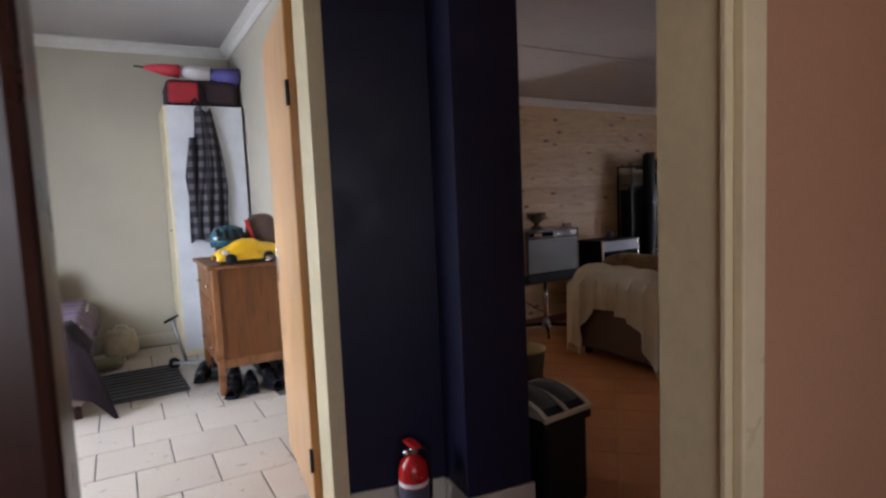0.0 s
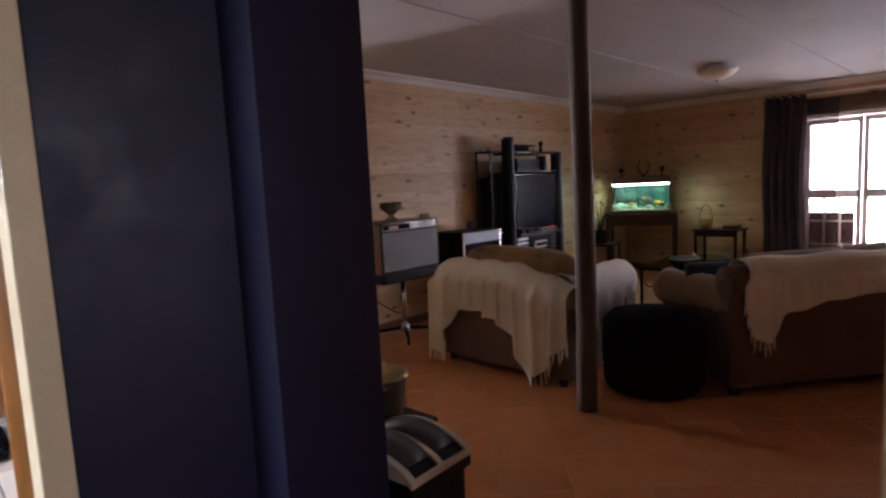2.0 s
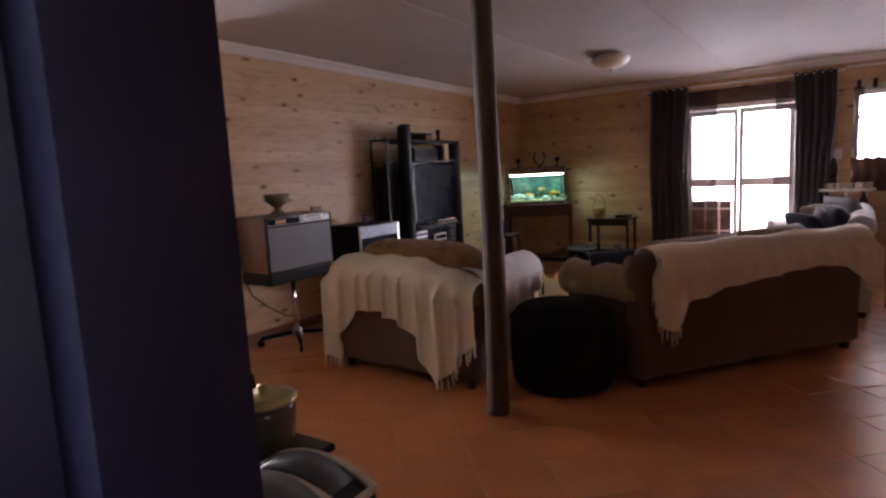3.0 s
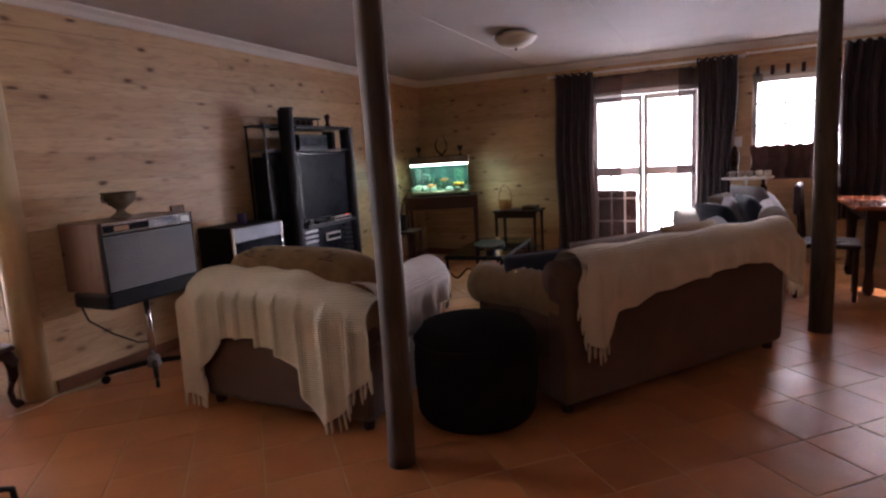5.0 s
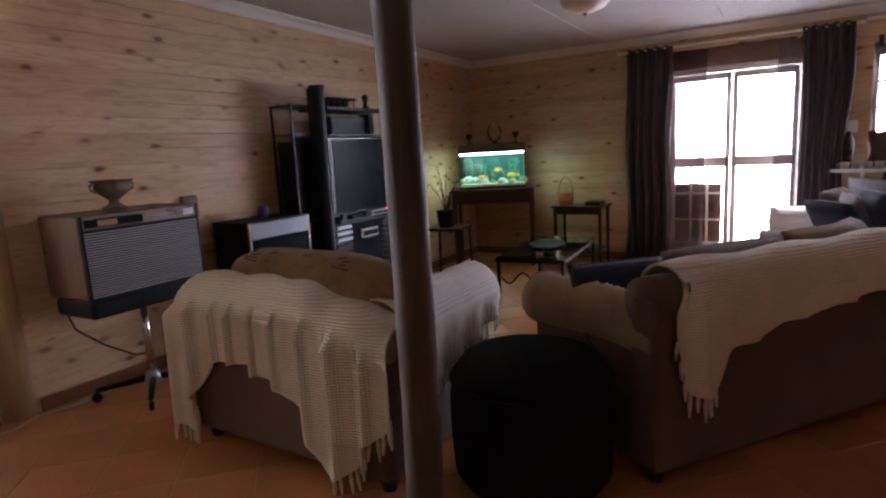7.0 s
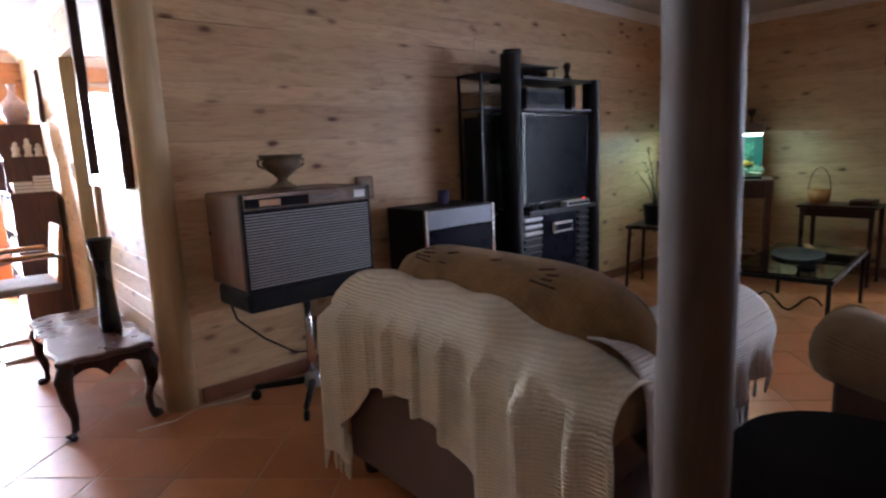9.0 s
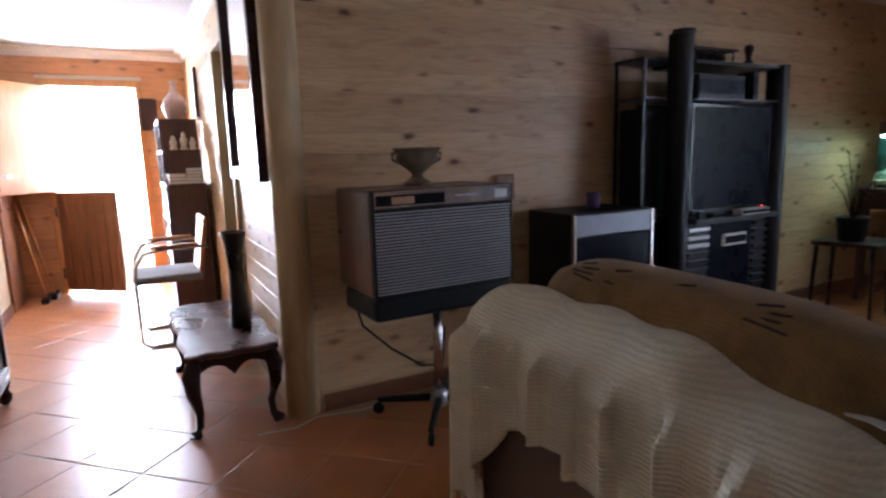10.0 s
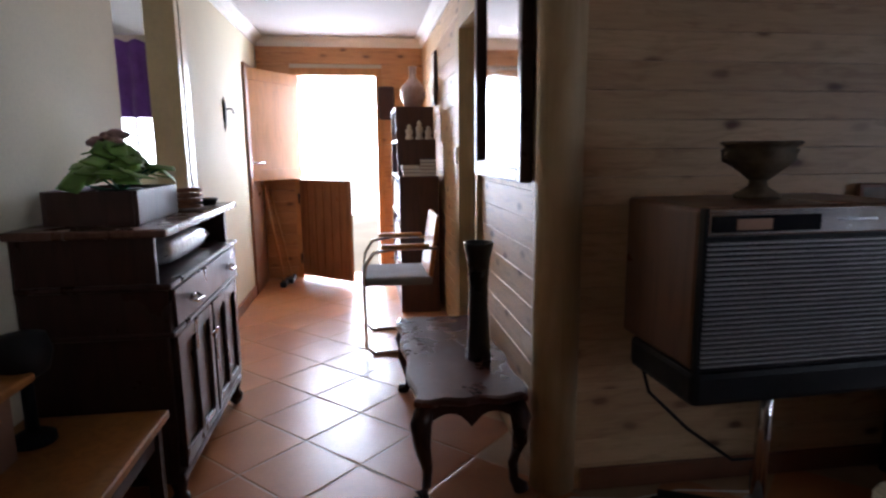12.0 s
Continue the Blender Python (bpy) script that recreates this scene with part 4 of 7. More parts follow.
# ---- poles, lamps and fixtures ----
def gum_pole(x, y, r, seed, label, top=LIV_H):
    ob = thing("pole", rot(x, y, 0), label, "pole", "timber poles holding the ceiling")
    rnd = random.Random(seed)
    bm = bmesh.new()
    n, m = 18, 40
    rings = []
    for j in range(m + 1):
        z = top * j / m
        cx, cy = 0.012 * math.sin(z * 2.1 + seed), 0.010 * math.cos(z * 1.7 + seed)
        rr = r * (1.0 - 0.10 * z / top) * (1 + 0.05 * noise.noise((seed, z * 3, 0)))
        knot = 0.018 * math.exp(-((z - 1.75) / 0.05) ** 2) + 0.010 * math.exp(-((z - 0.62) / 0.04) ** 2)
        rings.append([bm.verts.new((cx + (rr + knot * max(0, math.cos(2 * math.pi * i / n - seed)) + 0.003 * noise.noise((i, z * 8, seed))) * math.cos(2 * math.pi * i / n), cy + (rr + 0.003 * noise.noise((i + 9, z * 8, seed))) * math.sin(2 * math.pi * i / n), z)) for i in range(n)])
    for a, b in zip(rings, rings[1:]):
        for i in range(n):
            bm.faces.new([a[i], a[(i + 1) % n], b[(i + 1) % n], b[i]])
    bm.faces.new(rings[0][::-1])
    bm.faces.new(rings[-1])
    part("trunk", bm, M_POLE, ob, "", True)
    for k in range(4):
        a, z = rnd.uniform(0, 6.28), 0.5 + 0.45 * k
        knot = lathe([(0.0, 0.006), (0.012, 0.004), (0.018, 0.0)], 8)
        bmesh.ops.transform(knot, matrix=rot(r * 0.97 * math.cos(a), r * 0.97 * math.sin(a), z) @ Matrix.Rotation(a, 4, "Z") @ Matrix.Rotation(math.pi / 2, 4, "Y"), verts=knot.verts[:])
        part("knot", knot, M_DARKWOOD, ob)
    return ob


gum_pole(4.815, 4.325, 0.063, 1, "weathered brown round timber pole beside the armchair", ceiling_z(4.815) + 0.02)
gum_pole(7.43, 2.42, 0.075, 3, "weathered round timber pole behind the sofa", ceiling_z(7.43) + 0.02)

lamp = thing("ceiling_lamp", rot(7.93, 4.76, ceiling_z(7.95) - 0.025), "frosted glass dish lamp on the ceiling, unlit", "ceiling lamp")
part("base", lathe([(0.12, -0.012), (0.12, 0.027)], 24), M_WHITE, lamp)
part("shade", lathe([(0.0, -0.115), (0.08, -0.105), (0.15, -0.075), (0.185, -0.035), (0.19, -0.012)], 32), plain("frosted_glass", (0.66, 0.60, 0.52), 0.35, vary=0.05), lamp, "frosted cream glass bowl", True)
part("finial", lathe([(0.0, -0.14), (0.012, -0.132), (0.014, -0.115)], 10), M_GREY, lamp, "", True)
for y in (9.02, 10.4):
    dl = thing("downlight", rot(3.85, y, COR_H), "small lit recessed downlight in the passage ceiling", "downlight", "downlights in the passage ceiling")
    part("ring", lathe([(0.03, -0.004), (0.045, -0.004), (0.047, 0.0), (0.03, 0.0)], 20), M_WHITE, dl, "", True)
    part("bulb", lathe([(0.0, -0.006), (0.029, -0.005), (0.029, 0.0)], 16), glow("downlight_bulb", (1.0, 0.95, 0.85), 25.0), dl, "glowing lamp face", True)


# ---- console heater on its stand ----
def console():
    H = thing("console_heater", rot(4.872, 6.345, 0, 0, 0, 2), "wood-cased console heater with grey slatted front on chrome stand", "heater")
    w, d, z0, z1 = 0.68, 0.40, 0.565, 1.10
    part("case", box(0, 0.02, z0 + 0.10, w, d, z1, 0.012), wood("walnut_case", (0.15, 0.065, 0.035), (0.085, 0.035, 0.02), 0.35), H, "walnut veneered case", False)
    part("bottom_panel", box(0.0, 0.0, z0, w, d - 0.05, z0 + 0.10, 0.02), M_BLACK, H, "black moulded lower panel")
    part("grille_panel", box(0.012, 0.006, z0 + 0.10, w - 0.012, 0.02, z1 - 0.075), M_BLACK, H)
    n = 26
    for k in range(n):
        z = z0 + 0.112 + (z1 - 0.085 - z0 - 0.112) * (k + 0.5) / n
        part("slat", box(0.014, -0.006, z - 0.0033, w - 0.014, 0.004, z + 0.0033, 0.0015, 1), plain("slat_grey", (0.40, 0.40, 0.42), 0.4, 0.3) if k == 0 else bpy.data.materials["slat_grey"], H)
    part("trim", box(0.0, -0.004, z0 + 0.10, 0.012, 0.02, z1, 0.002), M_BLACK, H)
    part("trim", box(w - 0.012, -0.004, z0 + 0.10, w, 0.02, z1, 0.002), M_BLACK, H)
    cp = part("control_panel", box(0.012, -0.004, z1 - 0.072, w - 0.012, 0.02, z1 - 0.004, 0.003), M_CHROME, H, "brushed metal control strip")
    part("dark_window", box(0.02, -0.009, z1 - 0.062, 0.33, -0.004, z1 - 0.020, 0.002), M_BLACKGLOSS, cp, "black control window")
    part("dial", box(0.085, -0.012, z1 - 0.056, 0.185, -0.009, z1 - 0.028, 0.002), plain("dial_orange", (0.55, 0.30, 0.16), 0.5), cp, "pale orange dial")
    part("emblem", box(0.585, -0.007, z1 - 0.056, 0.65, -0.004, z1 - 0.020, 0.002), M_WHITE, cp, "pale maker's plate")
    part("name_bar", box(0.38, -0.007, z1 - 0.040, 0.50, -0.004, z1 - 0.034), M_GREY, cp)
    part("column", tube([(w / 2 + 0.05, d / 2, 0.09), (w / 2 + 0.05, d / 2, z0 + 0.02)], 0.022, 14), M_CHROME, H, "chrome column", True)
    part("hub", lathe([(0.045, 0.06), (0.05, 0.08), (0.04, 0.12), (0.024, 0.14)], 16, at=(w / 2 + 0.05, d / 2, 0)), M_GREY, H, "", True)
    for k in range(4):
        a = math.radians(45 + 90 * k + 8)
        ex, ey = w / 2 + 0.05 + 0.30 * math.cos(a), d / 2 + 0.30 * math.sin(a)
        ft = part("foot_arm", tube([(w / 2 + 0.05, d / 2, 0.095), (ex, ey, 0.07)], [0.02, 0.014], 8), M_BLACK, H, "", True)
        wheel = lathe([(0.0, -0.012), (0.024, -0.012), (0.028, -0.006), (0.028, 0.006), (0.024, 0.012), (0.0, 0.012)], 14)
        bmesh.ops.transform(wheel, matrix=rot(ex, ey, 0.028) @ Matrix.Rotation(a, 4, "Z") @ Matrix.Rotation(math.pi / 2, 4, "X"), verts=wheel.verts[:])
        part("castor", wheel, M_BLACK, ft, "black castor", True)
    return H


console()
cab = thing("power_cable", Matrix.Identity(4), "black flex looping from the heater to the floor", "cable")
part("flex", tube([(4.90, 6.72, 0.62), (4.94, 6.70, 0.46), (5.06, 6.66, 0.34), (5.20, 6.62, 0.24), (5.34, 6.68, 0.20), (5.42, 6.80, 0.35)], 0.006, 8), M_BLACK, cab, "", True)
cab = thing("power_cable", Matrix.Identity(4), "pale flex lying along the skirting", "cable")
part("flex", tube([(4.45, 6.80, 0.006), (4.62, 6.78, 0.006), (4.74, 6.84, 0.008), (4.95, 6.80, 0.006), (5.15, 6.83, 0.006), (5.4, 6.78, 0.006)], 0.0035, 8), M_CREAM_SKIRT, cab, "", True)

M_STONE = plain("mottled_stone", (0.16, 0.115, 0.07), 0.7, vary=0.45, grain=90, stain=14, bump=0.5)
urn = thing("urn", rot(5.205, 6.61, 1.10), "small mottled stone footed urn on the heater", "urn")
part("bowl", lathe([(0.03, 0.055), (0.05, 0.075), (0.085, 0.10), (0.095, 0.125), (0.088, 0.145), (0.105, 0.158), (0.112, 0.163), (0.105, 0.168), (0.08, 0.15), (0.0, 0.10)], 24), M_STONE, urn, "", True)
part("foot", lathe([(0.065, 0.0), (0.065, 0.012), (0.05, 0.02), (0.028, 0.035), (0.024, 0.05), (0.03, 0.058)], 20), M_STONE, urn, "", True)
for sx in (-1, 1):
    part("handle", tube([(sx * 0.085, 0, 0.10), (sx * 0.118, 0, 0.115), (sx * 0.122, 0, 0.14), (sx * 0.10, 0, 0.15)], 0.007, 8), M_STONE, urn, "", True)

# ---- low glass-fronted cabinet ----
cb2 = thing("media_cabinet", rot(6.0, 6.485, 0), "black low cabinet with a glass front and silver edges", "cabinet")
part("body", box(0, 0.01, 0, 0.57, 0.37, 0.915, 0.006), M_BLACK, cb2)
part("glass_door", box(0.025, -0.004, 0.06, 0.545, 0.008, 0.79), M_SCREEN, cb2, "dark reflecting glass door")
part("silver_panel", box(0.02, -0.008, 0.795, 0.55, 0.01, 0.905, 0.004), plain("silver_front", (0.20, 0.21, 0.25), 0.4, 0.3), cb2, "silver upper panel")
for x in (0.0, 0.55):
    part("edge_strip", box(x, -0.012, 0.02, x + 0.02, 0.01, 0.912, 0.003), M_CHROME, cb2, "bright metal edge")
mug = thing("mug", rot(6.335, 6.70, 0.915), "small dark purple mug on the cabinet", "mug")
part("cup", lathe([(0.034, 0.0), (0.038, 0.01), (0.038, 0.085), (0.034, 0.085), (0.034, 0.012), (0.0, 0.01)], 18), plain("purple_glaze", (0.06, 0.035, 0.12), 0.3), mug, "", True)
part("handle", tube([(0.037, 0, 0.02), (0.06, 0, 0.03), (0.06, 0, 0.06), (0.037, 0, 0.07)], 0.005, 6), bpy.data.materials["purple_glaze"], mug, "", True)
pf = thing("picture_frame", rot(5.86, 6.872, 0.98, -4, 0, 0), "small brown framed picture on the pine wall", "picture")
part("frame", box(-0.06, -0.01, 0, 0.06, 0.012, 0.14, 0.006), M_MIDWOOD, pf)
part("print", box(-0.045, -0.012, 0.015, 0.045, -0.008, 0.125), plain("sepia_print", (0.22, 0.14, 0.08), 0.5, vary=0.4, stain=20), pf)

# ---- television wall unit ----
M_UNIT = plain("blue_black_laminate", (0.011, 0.011, 0.018), 0.42, vary=0.15, bump=0.04)
M_UNIT.node_tree.nodes["Principled BSDF"].inputs["Specular IOR Level"].default_value = 0.3
M_SMOKE = plain("smoked_edge", (0.10, 0.10, 0.13), 0.35, 0.4)


def half_round(x, y, w, z0, z1):
    """An upright with a rounded front."""
    pts = [(x + w / 2 + w / 2 * math.cos(a), y + 0.055 - 0.055 * math.sin(a)) for a in [math.pi * k / 10 for k in range(11)]]
    return prism([(x + w, y + 0.11)] + pts + [(x, y + 0.11)], z0, z1)


tv = thing("tv_unit", rot(6.82, 6.52, 0), "black television wall unit with columns and glass shelves", "TV unit")
for x, top in ((0.0, 1.865), (0.905, 1.73)):
    col = part("column", half_round(x, 0.0, 0.115, 0, top), M_UNIT, tv)
    part("edge_strip", box(x + 0.1165, 0.05, 0.02, x + 0.128, 0.09, 1.70, 0.002), M_SMOKE, col, "grey metal edge strip")
part("cap", prism([(0.0575 + 0.063 * math.cos(a), 0.055 + 0.063 * math.sin(a)) for a in [2 * math.pi * k / 20 for k in range(20)]], 1.866, 1.886), M_UNIT, tv, "round cap of the taller column")
part("top_shelf", box(0.129, 0.02, 1.705, 0.904, 0.34, 1.725, 0.003), M_UNIT, tv)
part("top_board", box(-0.18, 0.112, 1.726, 1.03, 0.35, 1.742, 0.003), M_UNIT, tv)
part("mid_shelf", box(0.129, 0.02, 1.50, 0.904, 0.34, 1.512, 0.003), M_SMOKE, tv, "grey glass shelf over the screen")
part("side_shelf", box(-0.17, 0.112, 1.51, -0.001, 0.34, 1.522, 0.003), M_SMOKE, tv, "grey glass shelf of the side wing")
part("side_post", box(-0.18, 0.115, 0.0, -0.165, 0.13, 1.725), M_UNIT, tv)
part("side_post", box(-0.18, 0.325, 0.0, -0.165, 0.34, 1.725), M_UNIT, tv)
part("base_wing", box(-0.18, 0.135, 0.0, -0.001, 0.32, 0.80, 0.004), M_UNIT, tv)
part("back_board", box(0.02, 0.345, 0.04, 1.0, 0.355, 1.50), M_UNIT, tv)
part("tv_shelf", box(0.129, -0.02, 0.78, 0.904, 0.34, 0.81, 0.004), M_UNIT, tv)
part("lower_body", box(0.129, 0.06, 0.04, 0.904, 0.34, 0.779, 0.004), M_UNIT, tv)
# Upper left slats get a lighter grey to paint in the light they reflect.
for k in range(9):
    part("vent_slat", box(0.14, 0.035, 0.33 + k * 0.05, 0.33, 0.058, 0.352 + k * 0.05, 0.003), M_GREY if k > 5 else M_UNIT, tv)
    part("vent_slat", box(0.76, 0.035, 0.33 + k * 0.05, 0.895, 0.058, 0.352 + k * 0.05, 0.003), M_UNIT, tv)
part("niche_back", box(0.345, 0.054, 0.34, 0.745, 0.059, 0.76), M_SCREEN, tv, "dark niche for the players")
tele = thing("television", rot(6.955, 6.565, 0.81), "large black flat television, switched off", "television")
part("bezel", box(0.0, 0.0, 0.02, 0.76, 0.06, 0.68, 0.006), M_BLACKGLOSS, tele)
part("screen", box(0.025, -0.004, 0.055, 0.735, 0.004, 0.655), M_SCREEN, tele, "dark glass screen")
part("stand", box(0.21, 0.0, 0.0, 0.55, 0.12, 0.022, 0.004), M_BLACK, tele)
part("standby_light", box(0.69, -0.006, 0.035, 0.702, 0.0, 0.042), glow("red_led", (1.0, 0.05, 0.02), 4.0), tele, "tiny red standby light")


def gadget(x, y, z, w, d, h, material, label, name="set_top_box", rz=0):
    ob = thing(name, rot(x, y, z, 0, 0, rz), label, "electronics")
    part("case", box(0, 0, 0, w, d, h, 0.004), material, ob)
    part("front", box(0.01, -0.003, h * 0.2, w - 0.01, 0.002, h * 0.8), M_SCREEN, ob)
    return ob


gadget(6.98, 6.505, 0.81, 0.06, 0.03, 0.05, M_BLACK, "small black adapter on the TV shelf", "adapter")
gadget(7.10, 6.50, 0.81, 0.16, 0.05, 0.028, M_BLACK, "black remote box on the TV shelf", "remote_control", 6)
gadget(7.36, 6.50, 0.81, 0.28, 0.06, 0.035, M_WHITE, "pale decoder box on the TV shelf")
gadget(7.27, 6.545, 0.62, 0.22, 0.02, 0.075, M_WHITE, "white video player in the unit", "video_player")
gadget(7.0, 6.56, 1.513, 0.42, 0.22, 0.14, M_BLACK, "black amplifier on the upper shelf", "amplifier")
gadget(7.50, 6.56, 1.513, 0.05, 0.12, 0.17, M_BLACK, "dark book end on the upper shelf", "book_end")
spk = thing("speaker", rot(6.655, 6.66, 0.801), "slim black loudspeaker in the side wing of the unit", "speaker")
part("cabinet", box(0, 0, 0.0, 0.15, 0.17, 0.66, 0.008), M_BLACK, spk)
part("grille", box(0.01, -0.008, 0.03, 0.14, 0.002, 0.63, 0.004), M_BLACKCLOTH, spk)
car = thing("model_rack", rot(7.04, 6.66, 1.742), "dark wire ornament rack lying on top of the unit", "ornament")
for k in range(5):
    part("hoop", tube([(0.08 * k, -0.05, 0.0), (0.08 * k, -0.05, 0.06), (0.08 * k, 0.09, 0.06), (0.08 * k, 0.09, 0.0)], 0.007, 6), M_BLACK, car)
part("top_bar", tube([(-0.02, -0.05, 0.065), (0.36, -0.05, 0.065)], 0.008, 6), M_BLACK, car)
part("top_bar", tube([(-0.02, 0.09, 0.065), (0.36, 0.09, 0.065)], 0.008, 6), M_BLACK, car)
for k in range(4):
    part("bundle", lathe([(0.0, -0.03), (0.03, -0.02), (0.034, 0.0), (0.028, 0.02), (0.0, 0.028)], 10, at=(0.04 + 0.08 * k, 0.02, 0.03)), M_DARKWOOD, car, "", True)
fig = thing("figurine", rot(7.58, 6.66, 1.742), "small dark carved figurine on the unit", "figurine")
part("body", lathe([(0.03, 0.0), (0.032, 0.01), (0.016, 0.03), (0.02, 0.06), (0.03, 0.09), (0.026, 0.11), (0.0, 0.125)], 14), M_DARKWOOD, fig, "", True)

# ---- corner with the fish tank ----
AQ = rot(9.40, 6.33, 0, 0, 0, -68)
M_OLDTABLE = wood("old_dark_red_wood", (0.095, 0.036, 0.022), (0.05, 0.018, 0.012), 0.4)
tbl = thing("side_table", AQ, "red-brown wooden table carrying the fish tank", "table")
part("tabletop", box(-0.46, -0.24, 0.855, 0.46, 0.26, 0.885, 0.006), M_OLDTABLE, tbl)
part("apron", box(-0.44, -0.19, 0.72, 0.44, -0.17, 0.855), M_OLDTABLE, tbl)
part("apron", box(-0.44, -0.17, 0.72, -0.42, 0.23, 0.855), M_OLDTABLE, tbl)
part("apron", box(0.42, -0.17, 0.72, 0.44, 0.23, 0.855), M_OLDTABLE, tbl)
for x in (-0.43, 0.43):
    for y in (-0.18, 0.23):
        part("leg", tube([(x, y, 0), (x, y, 0.5), (x, y, 0.855)], [0.026, 0.034, 0.038], square=True), M_OLDTABLE, tbl)
tank = thing("fish_tank", AQ @ rot(0, 0, 0.885), "lit fish tank with green water, stones and fish", "aquarium")
part("base_frame", box(-0.37, -0.16, 0.0, 0.37, 0.20, 0.025, 0.003), M_BLACK, tank)
part("hood", box(-0.375, -0.165, 0.402, 0.375, 0.205, 0.50, 0.015), wood("hood_veneer", (0.20, 0.13, 0.09), (0.14, 0.09, 0.06), 0.4), tank, "brown hood with the light inside")
part("light_tube", box(-0.355, -0.10, 0.385, 0.355, -0.02, 0.399), glow("tank_tube", (0.62, 1.0, 0.78), 17.0), tank, "glowing white tube")
for nm, d in (("pane", (-0.37, -0.16, 0.025, 0.37, -0.154, 0.40)), ("pane", (-0.37, -0.154, 0.025, -0.364, 0.194, 0.40)), ("pane", (0.364, -0.154, 0.025, 0.37, 0.194, 0.40))):
    pn = part(nm, box(*d), M_GLASS, tank)
    pn.visible_shadow = False
part("back_pane", box(-0.364, 0.194, 0.025, 0.364, 0.20, 0.385), plain("tank_back", (0.008, 0.095, 0.080), 0.6, vary=0.6, stain=7), tank, "green painted back")
part("gravel", box(-0.363, -0.153, 0.026, 0.363, 0.193, 0.055), plain("tank_gravel", (0.40, 0.42, 0.28), 0.9, vary=0.4, grain=90, stain=30, bump=0.8), tank)
rr = random.Random(5)
for k in range(7):
    x, y, s = -0.33 + 0.11 * k + rr.uniform(-0.02, 0.02), rr.uniform(-0.06, 0.12), rr.uniform(0.035, 0.065)
    part("stone", lathe([(s, 0.0), (s * 1.05, s * 0.4), (s * 0.8, s * 0.9), (s * 0.3, s * 1.15), (0, s * 1.2)], 9, at=(x, y, 0.05), squash=(1.2, 0.9)), plain("tank_stone", (0.20, 0.30, 0.24), 0.8, vary=0.5, stain=18, bump=0.6) if k == 0 else bpy.data.materials["tank_stone"], tank, "", True)
M_WEED = plain("water_weed", (0.02, 0.13, 0.06), 0.6, vary=0.4)
for rx, ry, rw, rh in ((-0.20, 0.12, 0.10, 0.23), (-0.29, 0.10, 0.07, 0.30), (0.06, 0.12, 0.09, 0.17), (0.24, 0.10, 0.08, 0.14)):
    rock = pillow(rw * 1.6, 0.10, rh, int(rw * 900), 0.3, n=10, at=rot(rx, ry, 0.05))
    part("rock", rock, plain("tank_rock", (0.03, 0.07, 0.06), 0.9, vary=0.6, stain=22, bump=0.9) if rx == -0.20 else bpy.data.materials["tank_rock"], tank, "dark pitted rock", True)
for k in range(10):
    x, y = rr.uniform(-0.35, 0.35), rr.uniform(-0.02, 0.17)
    h = rr.uniform(0.12, 0.27)
    bm = bmesh.new()
    for q in range(7):
        a = rr.uniform(0, 6.28)
        zz = 0.06 + h * q / 7
        tube([(x, y, zz), (x + 0.03 * math.cos(a), y + 0.02 * math.sin(a), zz + 0.03), (x + 0.045 * math.cos(a), y + 0.03 * math.sin(a), zz + 0.05)], [0.004, 0.010, 0.002], 5, bm)
    part("weed", bm, M_WEED, tank, "", True)
for k, (x, z, s, c) in enumerate(((-0.27, 0.12, 1.3, "pale_fish"), (-0.12, 0.13, 1.1, "orange_fish"), (0.22, 0.14, 1.3, "gold_fish"), (0.05, 0.20, 0.9, "orange_fish"))):
    mat = bpy.data.materials.get(c) or plain(c, {"pale_fish": (0.55, 0.75, 0.62), "orange_fish": (0.75, 0.30, 0.08), "gold_fish": (0.85, 0.55, 0.06)}[c], 0.4)
    bm = lathe([(0.0, -0.045 * s), (0.014 * s, -0.03 * s), (0.022 * s, 0.0), (0.016 * s, 0.025 * s), (0.004 * s, 0.04 * s), (0.018 * s, 0.06 * s)], 10, squash=(1.0, 0.5))
    bmesh.ops.transform(bm, matrix=rot(x, -0.09, z, 0, 90, 0), verts=bm.verts[:])
    part("fish", bm, mat, tank, "", True)
horn = thing("antelope_horns", AQ @ rot(0.03, 0.02, 1.385), "pair of small dark curved horns on the tank hood", "horns")
part("skull_plate", lathe([(0.03, 0.0), (0.028, 0.02), (0.0, 0.03)], 10), M_DARKWOOD, horn, "", True)
for sx in (-1, 1):
    part("horn", tube([(sx * 0.015, 0, 0.02), (sx * 0.06, 0, 0.07), (sx * 0.075, 0, 0.13), (sx * 0.055, 0, 0.19), (sx * 0.035, 0, 0.24)], [0.013, 0.012, 0.010, 0.007, 0.002], 8), M_DARKWOOD, horn, "", True)
for x in (-0.26, 0.27):
    gob = thing("goblet", AQ @ rot(x, 0.0, 1.385), "small dark wooden goblet on the tank hood", "goblet", "goblets on the tank hood")
    part("cup", lathe([(0.03, 0.0), (0.028, 0.008), (0.008, 0.02), (0.008, 0.05), (0.026, 0.065), (0.034, 0.09), (0.036, 0.12), (0.0, 0.122)], 14), M_DARKWOOD, gob, "", True)
chair_s = thing("stool", rot(8.55, 6.45, 0, 0, 0, 10), "dark wooden stool beside the TV unit", "stool")
part("seat", box(-0.2, -0.2, 0.52, 0.2, 0.2, 0.55, 0.008), M_DARKWOOD, chair_s)
for x in (-0.17, 0.17):
    for y in (-0.17, 0.17):
        part("leg", tube([(x * 1.1, y * 1.1, 0), (x, y, 0.52)], [0.013, 0.016], 8), M_DARKWOOD, chair_s, "", True)
